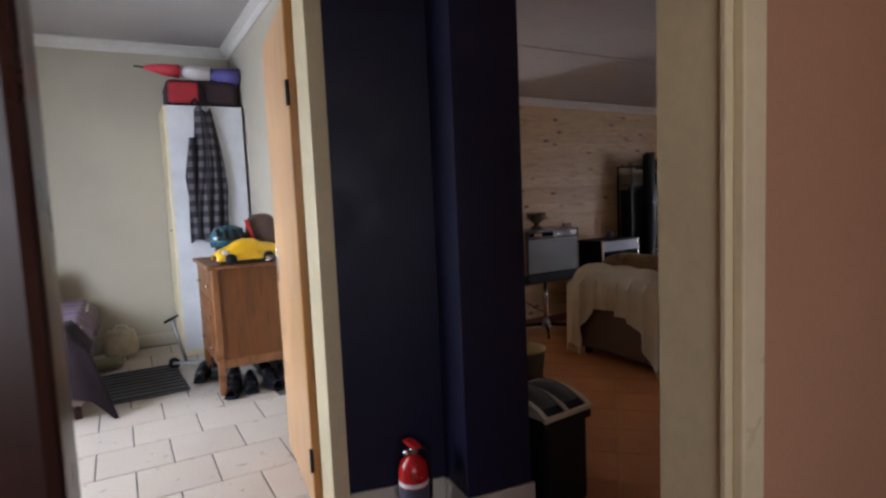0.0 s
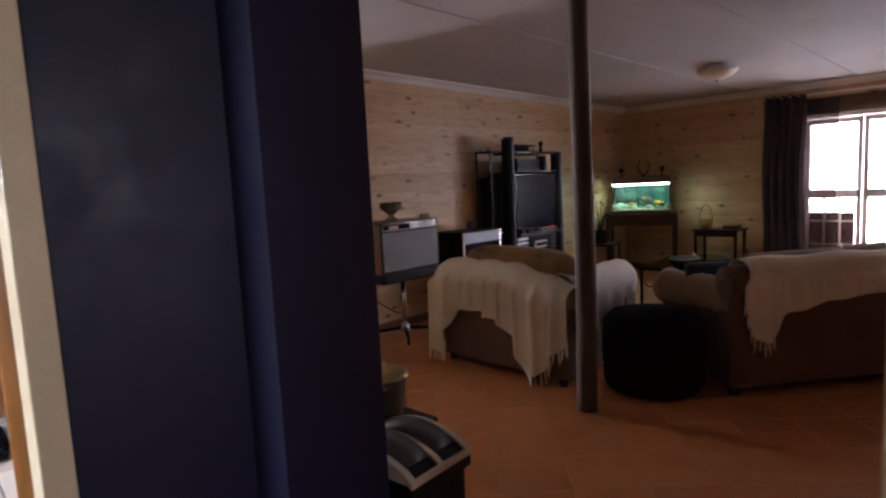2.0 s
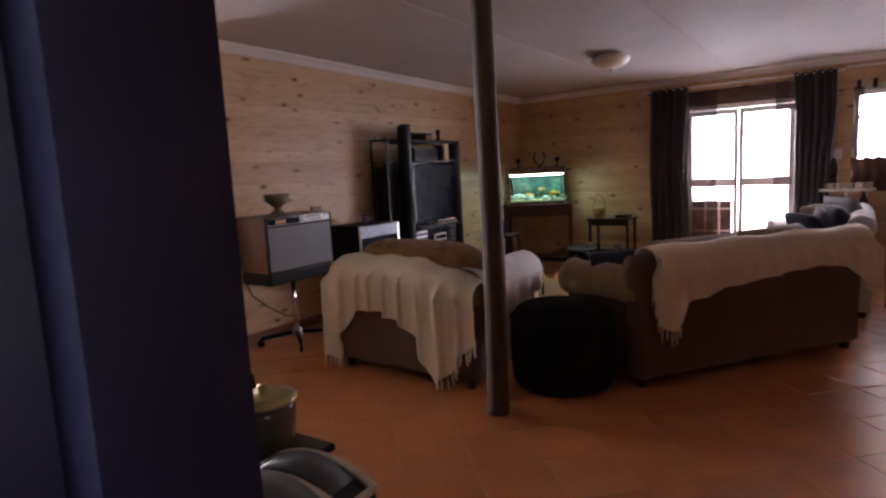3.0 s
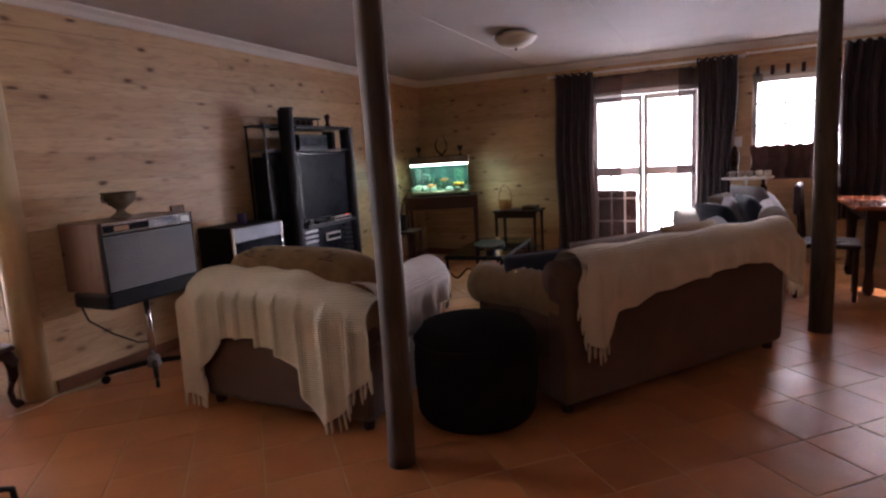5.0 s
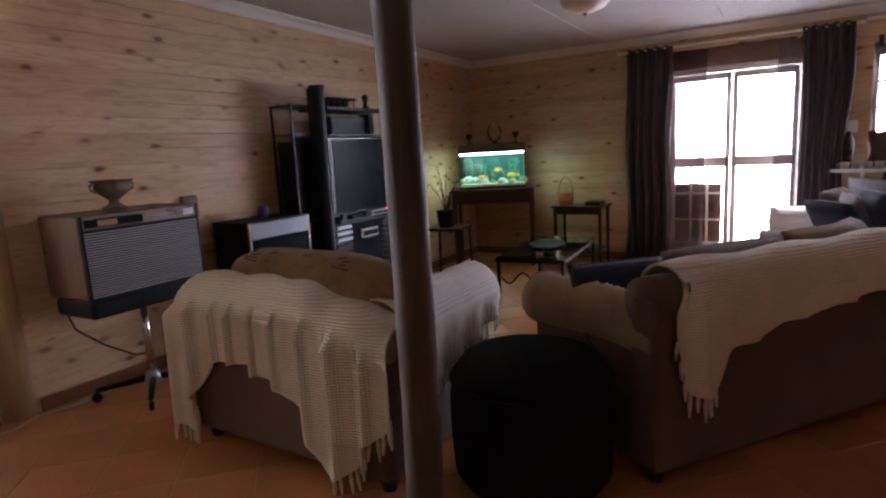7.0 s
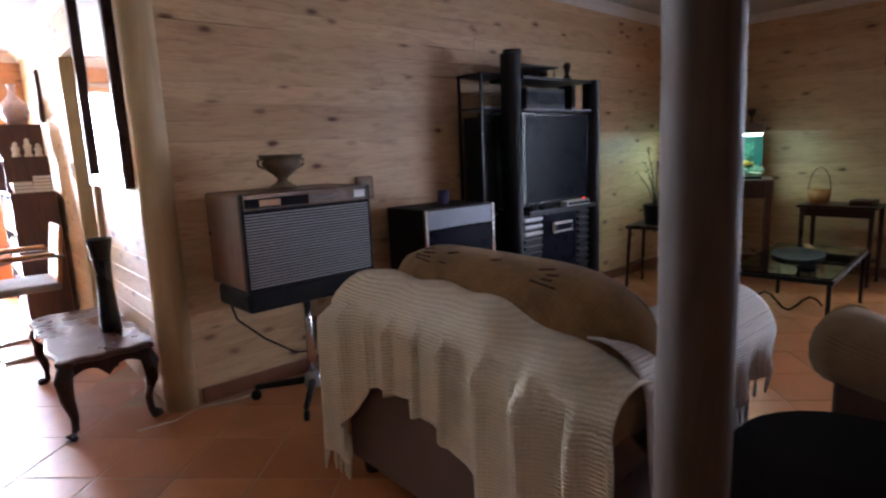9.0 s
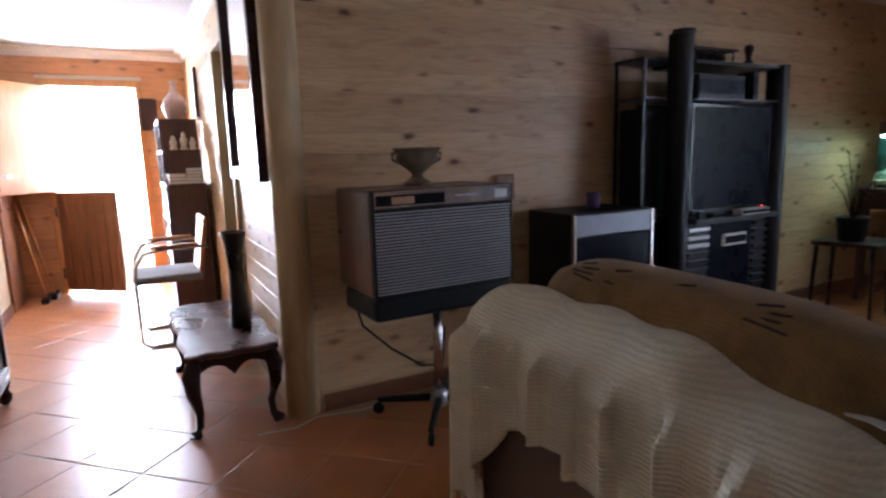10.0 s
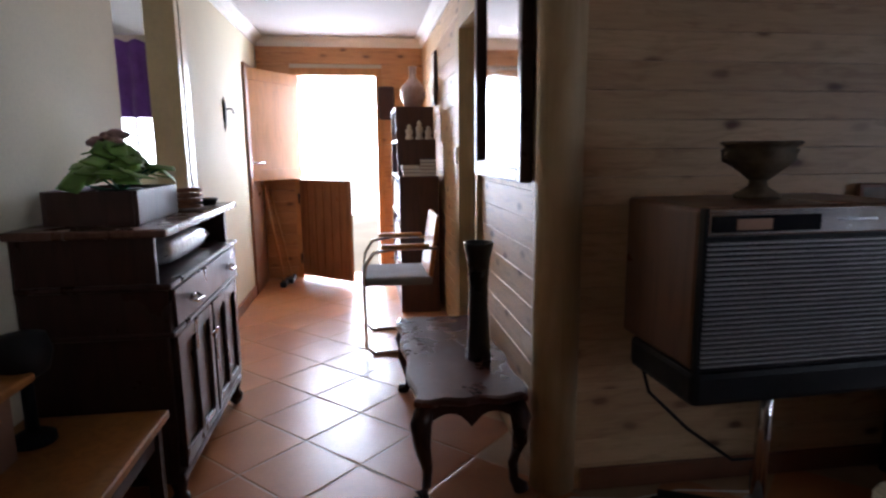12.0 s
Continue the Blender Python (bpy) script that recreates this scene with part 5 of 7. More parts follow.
for y in (-0.18, 0.18):
    part("stretcher", tube([(-0.18, y, 0.2), (0.18, y, 0.2)], 0.009, 6), M_DARKWOOD, chair_s)
M_TWIG = plain("dry_olive_leaf", (0.055, 0.06, 0.03), 0.7, vary=0.3)
plant = thing("potted_plant", rot(8.52, 6.45, 0.55), "thin-stemmed houseplant in a dark pot on the stool", "plant")
part("pot", lathe([(0.08, 0.0), (0.10, 0.16), (0.108, 0.17), (0.096, 0.17), (0.09, 0.15), (0.0, 0.15)], 18), M_BLACK, plant, "", True)
rr = random.Random(17)
for k in range(9):
    a, r2, h = rr.uniform(0, 6.28), rr.uniform(0.06, 0.2), rr.uniform(0.25, 0.5)
    st = part("stem", tube([(0, 0, 0.14), (0.4 * r2 * math.cos(a), 0.4 * r2 * math.sin(a), 0.14 + h * 0.6), (r2 * math.cos(a), r2 * math.sin(a), 0.14 + h)], [0.005, 0.004, 0.002], 5), M_DARKWOOD, plant, "", True)
    for q in range(3):
        c = (r2 * (0.5 + 0.25 * q) * math.cos(a), r2 * (0.5 + 0.25 * q) * math.sin(a), 0.14 + h * (0.62 + 0.18 * q))
        part("leaf", pillow(0.055, 0.016, 0.003, k * 3 + q, 0.5, n=4, at=rot(*c, rr.uniform(-30, 30), rr.uniform(-40, 40), math.degrees(a))), M_TWIG, st, "", True)

bs = thing("basket_table", rot(9.66, 5.38, 0, 0, 0, -90), "small dark wooden occasional table by the pine wall", "side table")
part("tabletop", box(-0.29, -0.19, 0.64, 0.29, 0.19, 0.665, 0.006), M_DARKWOOD, bs)
part("apron", box(-0.25, -0.16, 0.57, 0.25, -0.145, 0.64), M_DARKWOOD, bs)
for x in (-0.25, 0.25):
    for y in (-0.15, 0.15):
        part("leg", tube([(x, y, 0), (x, y, 0.64)], [0.018, 0.026], square=True), M_DARKWOOD, bs)
part("shelf", box(-0.24, -0.14, 0.18, 0.24, 0.14, 0.195, 0.003), M_DARKWOOD, bs)
bk = thing("basket", rot(9.64, 5.55, 0.665), "small wicker basket with a tall hooped handle", "basket")
part("bowl", lathe([(0.07, 0.0), (0.085, 0.05), (0.09, 0.12), (0.084, 0.12), (0.078, 0.05), (0.0, 0.012)], 16), M_ORANGEWOOD, bk, "", True)
part("handle", tube([(0, 0.085 * math.cos(a), 0.11 + 0.20 * math.sin(a)) for a in [math.pi * k / 12 for k in range(13)]], 0.006, 6), M_MIDWOOD, bk, "", True)
bx = thing("box", rot(9.64, 5.22, 0.665), "flat dark box on the occasional table", "box")
part("case", box(-0.10, -0.08, 0, 0.10, 0.08, 0.045, 0.004), M_DARKWOOD, bx)
part("lid_edge", box(-0.102, -0.082, 0.03, 0.102, 0.082, 0.036), M_MIDWOOD, bx)

# ---- coffee table ----
ct = thing("coffee_table", rot(8.36, 5.26, 0, 0, 0, 5.5), "black metal coffee table with a glass top", "coffee table")
part("glass_top", box(-0.61, -0.29, 0.405, 0.61, 0.29, 0.415, 0.003), glass_mat("green_glass", (0.42, 0.60, 0.54)), ct, "greenish glass top")
for d in ((-0.62, -0.30, 0.375, 0.62, -0.275, 0.404), (-0.62, 0.275, 0.375, 0.62, 0.30, 0.404), (-0.62, -0.275, 0.375, -0.595, 0.275, 0.404), (0.595, -0.275, 0.375, 0.62, 0.275, 0.404)):
    part("rim", box(*d, 0.003), M_BLACK, ct)
part("edge_trim", box(-0.615, -0.304, 0.405, 0.615, -0.293, 0.414, 0.002), M_CHROME, ct, "bright metal edge strip")
for x in (-0.595, 0.595):
    for y in (-0.275, 0.275):
        part("leg", tube([(x, y, 0), (x, y, 0.38)], 0.018, square=True), M_BLACK, ct)
for x in (-0.595, 0.595):
    part("scroll", tube([(x, -0.25 + 0.5 * k / 14, 0.24 + 0.05 * math.sin(k * 0.9)) for k in range(15)], 0.007, 6), M_BLACK, ct, "curled iron scroll", True)
bowl = thing("tray", rot(8.42, 5.30, 0.415, 0, 0, 15), "flat dark tray lying on the glass", "tray")
part("dish", lathe([(0.16, 0.0), (0.20, 0.012), (0.205, 0.018), (0.19, 0.014), (0.0, 0.006)], 24, squash=(1.3, 0.8)), M_BLACK, bowl, "", True)
ash = thing("ashtray", rot(7.95, 5.10, 0.415), "small dark round ashtray", "ashtray")
part("dish", lathe([(0.05, 0.0), (0.065, 0.03), (0.055, 0.03), (0.04, 0.01), (0.0, 0.01)], 16), M_BLACKGLOSS, ash, "", True)
rm = thing("remote_control", rot(8.78, 5.34, 0.415, 0, 0, 30), "small orange-brown remote on the table", "remote")
part("case", box(-0.09, -0.02, 0, 0.09, 0.02, 0.018, 0.005), M_ORANGEWOOD, rm)


# ---- passage ----
def cabriole(x, y, h, sx, sy):
    pts = [(x, y, h), (x + sx * 0.03, y + sy * 0.03, h * 0.80), (x + sx * 0.025, y + sy * 0.025, h * 0.55), (x, y, h * 0.28), (x + sx * 0.005, y + sy * 0.005, h * 0.10), (x + sx * 0.03, y + sy * 0.03, h * 0.04), (x + sx * 0.035, y + sy * 0.035, 0.0)]
    return tube(pts, [0.034, 0.040, 0.030, 0.019, 0.018, 0.030, 0.028], 12)


bench = thing("low_table", rot(4.18, 6.89, 0), "dark carved low table with cabriole ball-foot legs", "low table")
bm = bmesh.new()
edge = []
W, L = 0.42, 1.04
for k in range(64):
    a = k / 64 * 4
    side, f = int(a), a - int(a)
    wob = 0.010 * math.sin(f * math.pi * 6) - 0.012 * (math.exp(-(f / 0.06) ** 2) + math.exp(-((1 - f) / 0.06) ** 2))
    p = [(f * W, -wob), (W + wob, f * L), (W - f * W, L + wob), (-wob, L - f * L)][side]
    edge.append(p)
rings = [[bm.verts.new((W / 2 + (x - W / 2) * s, L / 2 + (y - L / 2) * (1 - (1 - s) * 0.45), z)) for x, y in edge] for s, z in ((0.97, 0.362), (1.0, 0.370), (1.0, 0.386), (0.95, 0.393))]
for a, b in zip(rings, rings[1:]):
    for i in range(64):
        bm.faces.new([a[i], a[(i + 1) % 64], b[(i + 1) % 64], b[i]])
bm.faces.new(rings[0][::-1])
bm.faces.new(rings[-1])
part("tabletop", bm, wood("polished_mahogany", (0.085, 0.032, 0.025), (0.055, 0.02, 0.015), 0.28), bench, "polished top with a shaped edge")
for nm, x0, y0, x1, y1 in (("front", 0.05, 0.03, W - 0.05, 0.05), ("back", 0.05, L - 0.05, W - 0.05, L - 0.03)):
    bm = bmesh.new()
    n = 16
    top = [bm.verts.new((x0 + (x1 - x0) * k / n, y0, 0.362)) for k in range(n + 1)]
    low = [bm.verts.new((x0 + (x1 - x0) * k / n, y0, 0.29 + 0.035 * abs(math.sin(math.pi * 2 * k / n)) - 0.02 * math.exp(-((k / n - 0.5) / 0.08) ** 2))) for k in range(n + 1)]
    for k in range(n):
        bm.faces.new([low[k], low[k + 1], top[k + 1], top[k]])
    ret = bmesh.ops.extrude_face_region(bm, geom=bm.faces[:])
    bmesh.ops.translate(bm, vec=(0, 0.02, 0), verts=[g for g in ret["geom"] if isinstance(g, bmesh.types.BMVert)])
    part("apron", bm, M_DARKWOOD, bench, "carved scalloped apron")
for x in (0.035, W - 0.055):
    part("apron", box(x, 0.05, 0.30, x + 0.02, L - 0.05, 0.362), M_DARKWOOD, bench)
for x, sx in ((0.05, -1), (W - 0.05, 1)):
    for y, sy in ((0.06, -1), (L - 0.06, 1)):
        part("leg", cabriole(x, y, 0.36, sx * 0.8, sy * 0.8), M_DARKWOOD, bench, "cabriole leg with a ball foot", True)

vase = thing("vase", rot(4.485, 7.28, 0.393, 0, 0, 8), "tall black waisted vase on the low table", "vase")
bm = bmesh.new()
prof = [(0.055, 0.0), (0.050, 0.08), (0.042, 0.22), (0.042, 0.32), (0.050, 0.42), (0.062, 0.475), (0.066, 0.49), (0.058, 0.49), (0.044, 0.42), (0.0, 0.30)]
part("body", lathe(prof, 4 * 6, squash=(0.95, 0.95)), plain("black_glaze", (0.012, 0.012, 0.016), 0.3, vary=0.2), vase, "", True)

ch = thing("cantilever_chair", rot(4.42, 8.72, 0, 0, 0, 90), "chrome cantilever chair with grey seat and wooden back", "chair")
for sx in (-0.25, 0.25):
    pts = [(sx, -0.30 + 0.55, 0.015), (sx, -0.20 + 0.55, 0.012), (sx, 0.36, 0.014), (sx, 0.40, 0.05), (sx, 0.405, 0.42), (sx, 0.395, 0.56), (sx, 0.34, 0.645), (sx, 0.22, 0.665), (sx, 0.02, 0.665), (sx, -0.06, 0.66)]
    pts[0] = (sx, -0.05, 0.014)
    part("frame_tube", tube(pts, 0.012, 10), M_CHROME, ch, "bent chrome tube", True)
    part("armrest", box(sx - 0.022, 0.0, 0.672, sx + 0.022, 0.30, 0.695, 0.008), M_ORANGEWOOD, ch, "wooden arm pad")
part("floor_bar", tube([(-0.25, -0.05, 0.014), (0.25, -0.05, 0.014)], 0.012, 10), M_CHROME, ch, "", True)
part("seat", box(-0.235, -0.02, 0.43, 0.235, 0.42, 0.485, 0.02, 3), fabric("grey_seat_cloth", (0.28, 0.28, 0.29), (0.22, 0.22, 0.23), 400), ch, "grey upholstered seat")
part("seat_bar", tube([(-0.25, 0.40, 0.43), (0.25, 0.40, 0.43)], 0.010, 8), M_CHROME, ch, "", True)
bm = box(-0.22, -0.02, 0.46, 0.22, 0.01, 0.86, 0.012)
bmesh.ops.rotate(bm, cent=(0, -0.02, 0.46), matrix=Matrix.Rotation(radians(8), 3, "X"), verts=bm.verts[:])
part("backrest", bm, M_ORANGEWOOD, ch, "tilted wooden back panel")

M_BOOKCASE = wood("brown_bookcase", (0.075, 0.032, 0.022), (0.04, 0.017, 0.012), 0.4)
bc = thing("bookcase", rot(4.30, 9.40, 0), "dark brown stepped bookcase along the passage wall", "bookcase")
for y0, z0, z1 in ((0.0, 0.0, 1.06), (0.16, 1.06, 1.34), (0.30, 1.34, 1.60)):
    part("side_panel", box(0.0, y0, z0, 0.30, y0 + 0.02, z1, 0.002), M_BOOKCASE, bc)
    part("shelf", box(0.0, y0 + 0.021, z1 - 0.02, 0.30, 0.98, z1, 0.002), M_BOOKCASE, bc)
part("side_panel", box(0.0, 0.98, 0.0, 0.30, 1.0, 1.60), M_BOOKCASE, bc)
part("back", box(0.285, 0.021, 0.0, 0.30, 0.98, 1.04), M_BOOKCASE, bc)
for z in (0.04, 0.40, 0.74):
    part("shelf", box(0.0, 0.021, z, 0.284, 0.979, z + 0.02), M_BOOKCASE, bc)
rr = random.Random(3)
M_BOOKS = [plain("book_cover_" + c, col, 0.6) for c, col in (("tan", (0.35, 0.25, 0.14)), ("blue", (0.08, 0.11, 0.2)), ("cream", (0.5, 0.46, 0.36)), ("maroon", (0.2, 0.05, 0.05)))]


def book(x, y, z, w, d, h, rz, mat, label, flat=True):
    ob = thing("book", rot(x, y, z, 0, 0, rz), label, "book", "books in the bookcase")
    if flat:
        part("cover", box(0, 0, 0, w, d, 0.003), mat, ob)
        part("pages", box(0.003, 0.003, 0.0031, w - 0.003, d, h - 0.0031), M_WHITE, ob)
        part("cover", box(0, 0, h - 0.003, w, d, h), mat, ob)
    else:
        part("cover", box(0, 0, 0, 0.17, w, h, 0.002), mat, ob)
        part("pages", box(0.004, 0.004, 0.005, 0.172, w - 0.004, h - 0.004), M_WHITE, ob)
    return ob


for k in range(3):
    book(4.33, 9.42, 1.06 + 0.028 * k, 0.13, 0.12, 0.028, 3 * k, M_BOOKS[k], "paperback lying flat on the bookcase step")
for k in range(5):
    book(4.46, 9.42, 1.06 + 0.026 * k, 0.12, 0.12, 0.026, -2 * k, M_BOOKS[(k + 1) % 4], "paperback lying flat on the bookcase step")
for z in (0.06, 0.42, 0.76):
    y = 9.43
    while y < 10.32:
        w, h = rr.uniform(0.02, 0.045), rr.uniform(0.18, 0.26)
        book(4.31, y, z, w, 0.2, h, 0, rr.choice(M_BOOKS), "book standing upright in the bookcase", False)
        y += w + 0.003
M_PORCELAIN = plain("cream_porcelain", (0.52, 0.46, 0.38), 0.3, vary=0.2)
for k, (x, h) in enumerate(((4.40, 0.12), (4.48, 0.15), (4.55, 0.11))):
    f2 = thing("figurine", rot(x, 9.63, 1.34, 0, 0, 30 * k), "small cream porcelain figurine on the bookcase", "figurine", "figurines on the bookcase")
    part("body", lathe([(0.03, 0.0), (0.032, 0.012), (0.02, 0.03), (0.026, h * 0.4), (0.03, h * 0.6), (0.014, h * 0.72), (0.02, h * 0.85), (0.0, h)], 14), M_PORCELAIN, f2, "", True)
vs = thing("vase", rot(4.46, 9.92, 1.60), "pinkish round-bellied vase with a narrow neck", "vase")
part("body", lathe([(0.05, 0.0), (0.085, 0.05), (0.105, 0.11), (0.095, 0.17), (0.05, 0.22), (0.028, 0.25), (0.026, 0.31), (0.036, 0.335), (0.028, 0.335), (0.018, 0.30), (0.0, 0.20)], 28), plain("pink_glaze", (0.42, 0.27, 0.23), 0.3, vary=0.2, stain=10), vs, "", True)
mask = thing("wall_plaque", rot(4.30, 10.885, 1.72), "dark carved plaque on the end wall", "plaque")
part("board", box(-0.10, -0.012, -0.16, 0.06, 0.012, 0.16, 0.02), M_DARKWOOD, mask)

pic = thing("framed_mirror", rot(4.64, 7.05, 1.13), "tall dark-framed mirror on the passage wall reflecting the doorway", "mirror")
part("glass", box(-0.022, 0.05, 0.045, -0.014, 0.82, 1.055), plain("mirror_glass", (0.85, 0.86, 0.86), 0.04, 1.0, vary=0.02, bump=0.0), pic, "bright mirror glass")
for d in ((-0.05, 0.0, 0.0, -0.003, 0.055, 1.1), (-0.05, 0.815, 0.0, -0.003, 0.87, 1.1), (-0.05, 0.055, 0.0, -0.003, 0.815, 0.05), (-0.05, 0.055, 1.05, -0.003, 0.815, 1.1)):
    part("frame", box(*d, 0.008), M_DARKWOOD, pic, "dark stained frame")
part("inner_lip", box(-0.046, 0.055, 0.05, -0.024, 0.815, 0.072, 0.004), M_CREAM, pic, "pale inner slip")
sp = thing("wall_picture", rot(4.639, 9.75, 1.62), "narrow dark picture frame on the pine passage wall", "picture")
part("frame", box(-0.02, 0, 0, -0.001, 0.22, 0.42, 0.005), M_DARKWOOD, sp)
part("print", box(-0.024, 0.025, 0.025, -0.019, 0.195, 0.395), M_BOOKS[2], sp)
sw = thing("light_switch", rot(4.617, 8.65, 1.22), "white double light switch on the door post", "light switch")
part("plate", box(-0.008, -0.035, -0.055, 0.002, 0.035, 0.055, 0.003), M_WHITE, sw)
for z in (-0.02, 0.02):
    part("rocker", box(-0.013, -0.012, z - 0.012, -0.008, 0.012, z + 0.012, 0.002), M_WHITE, sw)
sw2 = thing("light_switch", rot(9.992, 2.93, 1.35), "white light switch on the pine wall", "light switch")
part("plate", box(-0.008, -0.04, -0.055, 0.006, 0.04, 0.055, 0.003), M_WHITE, sw2)
part("rocker", box(-0.012, -0.012, -0.012, -0.008, 0.012, 0.012, 0.002), M_WHITE, sw2)
orn = thing("wall_ornament", rot(3.055, 9.45, 1.53), "small dark metal ornament hung on the cream wall", "ornament")
part("blade", lathe([(0.0, -0.13), (0.018, -0.08), (0.026, 0.0), (0.022, 0.07), (0.0, 0.12)], 12, squash=(0.6, 1.0)), M_BLACK, orn, "", True)
part("bracket", tube([(0.0, 0.0, 0.03), (0.05, 0.02, 0.035), (0.06, 0.03, 0.0)], 0.006, 6), M_BLACK, orn, "", True)
for k, y in enumerate((10.55, 10.72)):
    br = thing("broom", rot(3.26 + 0.05 * k, y, 0), "pale wooden broomstick leaning in the corner", "broom", "broomsticks in the corner")
    part("stick", tube([(0.0, 0.0, 0.03), (-0.16 - 0.03 * k, 0.10, 0.95)], 0.011, 8), M_ORANGEWOOD, br, "", True)
    part("head", box(-0.03, -0.12, 0.0, 0.03, 0.12, 0.05, 0.01), M_BLACK, br, "dark bristle head")

# sideboard with its drawer, doors and turned feet
sb = thing("sideboard", rot(2.937, 6.93, 0), "dark mahogany sideboard with a drawer over two panelled doors", "sideboard")
D, Wd = 0.453, 1.0
part("body", box(0.0, 0.03, 0.14, D - 0.02, Wd - 0.03, 0.66, 0.004), M_DARKWOOD, sb)
part("drawer_case", box(0.0, 0.01, 0.66, D, Wd - 0.01, 0.82, 0.004), M_DARKWOOD, sb)
part("niche_back", box(0.0, 0.012, 0.82, 0.03, Wd - 0.012, 0.985), M_DARKWOOD, sb)
part("niche_side", box(0.03, 0.012, 0.82, D - 0.03, 0.032, 0.985), M_DARKWOOD, sb)
part("niche_side", box(0.03, Wd - 0.032, 0.82, D - 0.03, Wd - 0.012, 0.985), M_DARKWOOD, sb)
part("top", box(-0.01, -0.02, 0.985, D + 0.02, Wd + 0.02, 1.012, 0.008, 3), wood("sideboard_top", (0.16, 0.075, 0.05), (0.09, 0.04, 0.025), 0.25), sb, "polished top board")
part("moulding", box(-0.0, 0.0, 0.81, D + 0.015, Wd, 0.832, 0.008), M_DARKWOOD, sb)
part("moulding", box(-0.0, 0.005, 0.648, D + 0.012, Wd - 0.005, 0.668, 0.008), M_DARKWOOD, sb)
part("plinth", box(0.0, 0.02, 0.12, D, Wd - 0.02, 0.15, 0.008), M_DARKWOOD, sb)
dr = part("drawer", box(D, 0.04, 0.675, D + 0.012, Wd - 0.04, 0.805, 0.004), M_DARKWOOD, sb)
for y in (0.22, Wd - 0.22):
    bm = lathe([(0.012, -0.008), (0.012, 0.008)], 10, at=(D + 0.018, y, 0.74))
    tube([(D + 0.018, y - 0.045, 0.74), (D + 0.04, y - 0.03, 0.728), (D + 0.042, y + 0.03, 0.728), (D + 0.018, y + 0.045, 0.74)], 0.006, 8, bm)
    part("handle", bm, M_CHROME, dr, "bright swan-neck drop handle", True)
for k in range(2):
    y0 = 0.05 + k * 0.465
    dd = part("door", box(D - 0.02, y0, 0.165, D - 0.008, y0 + 0.455, 0.64, 0.003), M_DARKWOOD, sb)
    for q in range(3):
        yy = y0 + 0.02 + q * 0.1975
        part("stile", box(D - 0.009, yy - 0.02, 0.165, D + 0.006, yy + 0.03, 0.64, 0.005), M_DARKWOOD, dd)
    for z in (0.165, 0.59):
        part("rail", box(D - 0.009, y0 + 0.03, z, D + 0.005, y0 + 0.43, z + 0.05, 0.004), M_DARKWOOD, dd)
    part("knob", lathe([(0.006, 0.0), (0.006, 0.01), (0.014, 0.018), (0.012, 0.026), (0.0, 0.028)], 12, at=(D + 0.004, y0 + (0.43 if k == 0 else 0.02), 0.50)), M_CHROME, dd, "", True)
for x in (0.04, D - 0.03):
    for y in (0.05, Wd - 0.05):
        part("foot", lathe([(0.014, 0.0), (0.03, 0.02), (0.034, 0.05), (0.02, 0.075), (0.026, 0.10), (0.032, 0.12)], 14, at=(x, y, 0)), M_DARKWOOD, sb, "turned bun foot", True)
bag = thing("plastic_parcel", rot(3.22, 7.16, 0.832), "crumpled clear plastic parcel in the sideboard's niche", "parcel")
part("wrap", pillow(0.18, 0.6, 0.11, 77, 0.3, at=rot(0.02, 0.28, 0)), plain("pale_plastic", (0.55, 0.55, 0.55), 0.15, vary=0.3, stain=25, bump=0.6), bag, "", True)

M_TRAYWOOD = wood("dark_tray_wood", (0.09, 0.045, 0.035), (0.05, 0.025, 0.02), 0.45)
pl = thing("planter_box", rot(2.985, 7.05, 1.012), "dark slatted wooden planter box on the sideboard", "planter")
part("front_board", box(0.285, 0.0, 0.0, 0.30, 0.42, 0.115, 0.003), M_TRAYWOOD, pl)
part("back_board", box(0.0, 0.0, 0.0, 0.015, 0.42, 0.115, 0.003), M_TRAYWOOD, pl)
part("end_board", box(0.0155, 0.0, 0.0, 0.2845, 0.015, 0.115, 0.003), M_TRAYWOOD, pl)
part("end_board", box(0.0155, 0.405, 0.0, 0.2845, 0.42, 0.115, 0.003), M_TRAYWOOD, pl)
part("floor_board", box(0.0155, 0.0155, 0.0, 0.2845, 0.4045, 0.012), M_TRAYWOOD, pl)
M_LEAF = plain("fresh_leaf", (0.17, 0.34, 0.06), 0.45, vary=0.35, stain=12, bump=0.4)
M_FLOWER = plain("dusty_pink_flower", (0.42, 0.25, 0.25), 0.7, vary=0.3)
pv = thing("potted_flower", rot(3.16, 7.24, 1.024), "leafy green pot plant with dusty pink blooms", "plant")
part("pot", lathe([(0.055, 0.0), (0.07, 0.09), (0.075, 0.10), (0.066, 0.10), (0.0, 0.09)], 16), M_BLACK, pv, "", True)
rr = random.Random(41)
for k in range(46):
    a, r2 = rr.uniform(0, 6.28), rr.uniform(0.03, 0.19)
    z = 0.12 + 0.15 * (1 - r2 / 0.2) * rr.uniform(0.5, 1.1) + rr.uniform(0, 0.03)
    c = (r2 * 0.8 * math.cos(a), r2 * 1.15 * math.sin(a), z)
    part("leaf", pillow(rr.uniform(0.07, 0.11), rr.uniform(0.06, 0.09), 0.006, k, 0.45, n=6, at=rot(*c, rr.uniform(-25, 25), rr.uniform(5, 45), math.degrees(a))), M_LEAF, pv, "", True)
    if k % 4 == 0:
        part("stem", tube([(0, 0, 0.09), (c[0] * 0.5, c[1] * 0.5, z * 0.8), c], 0.004, 5), M_WEED, pv)
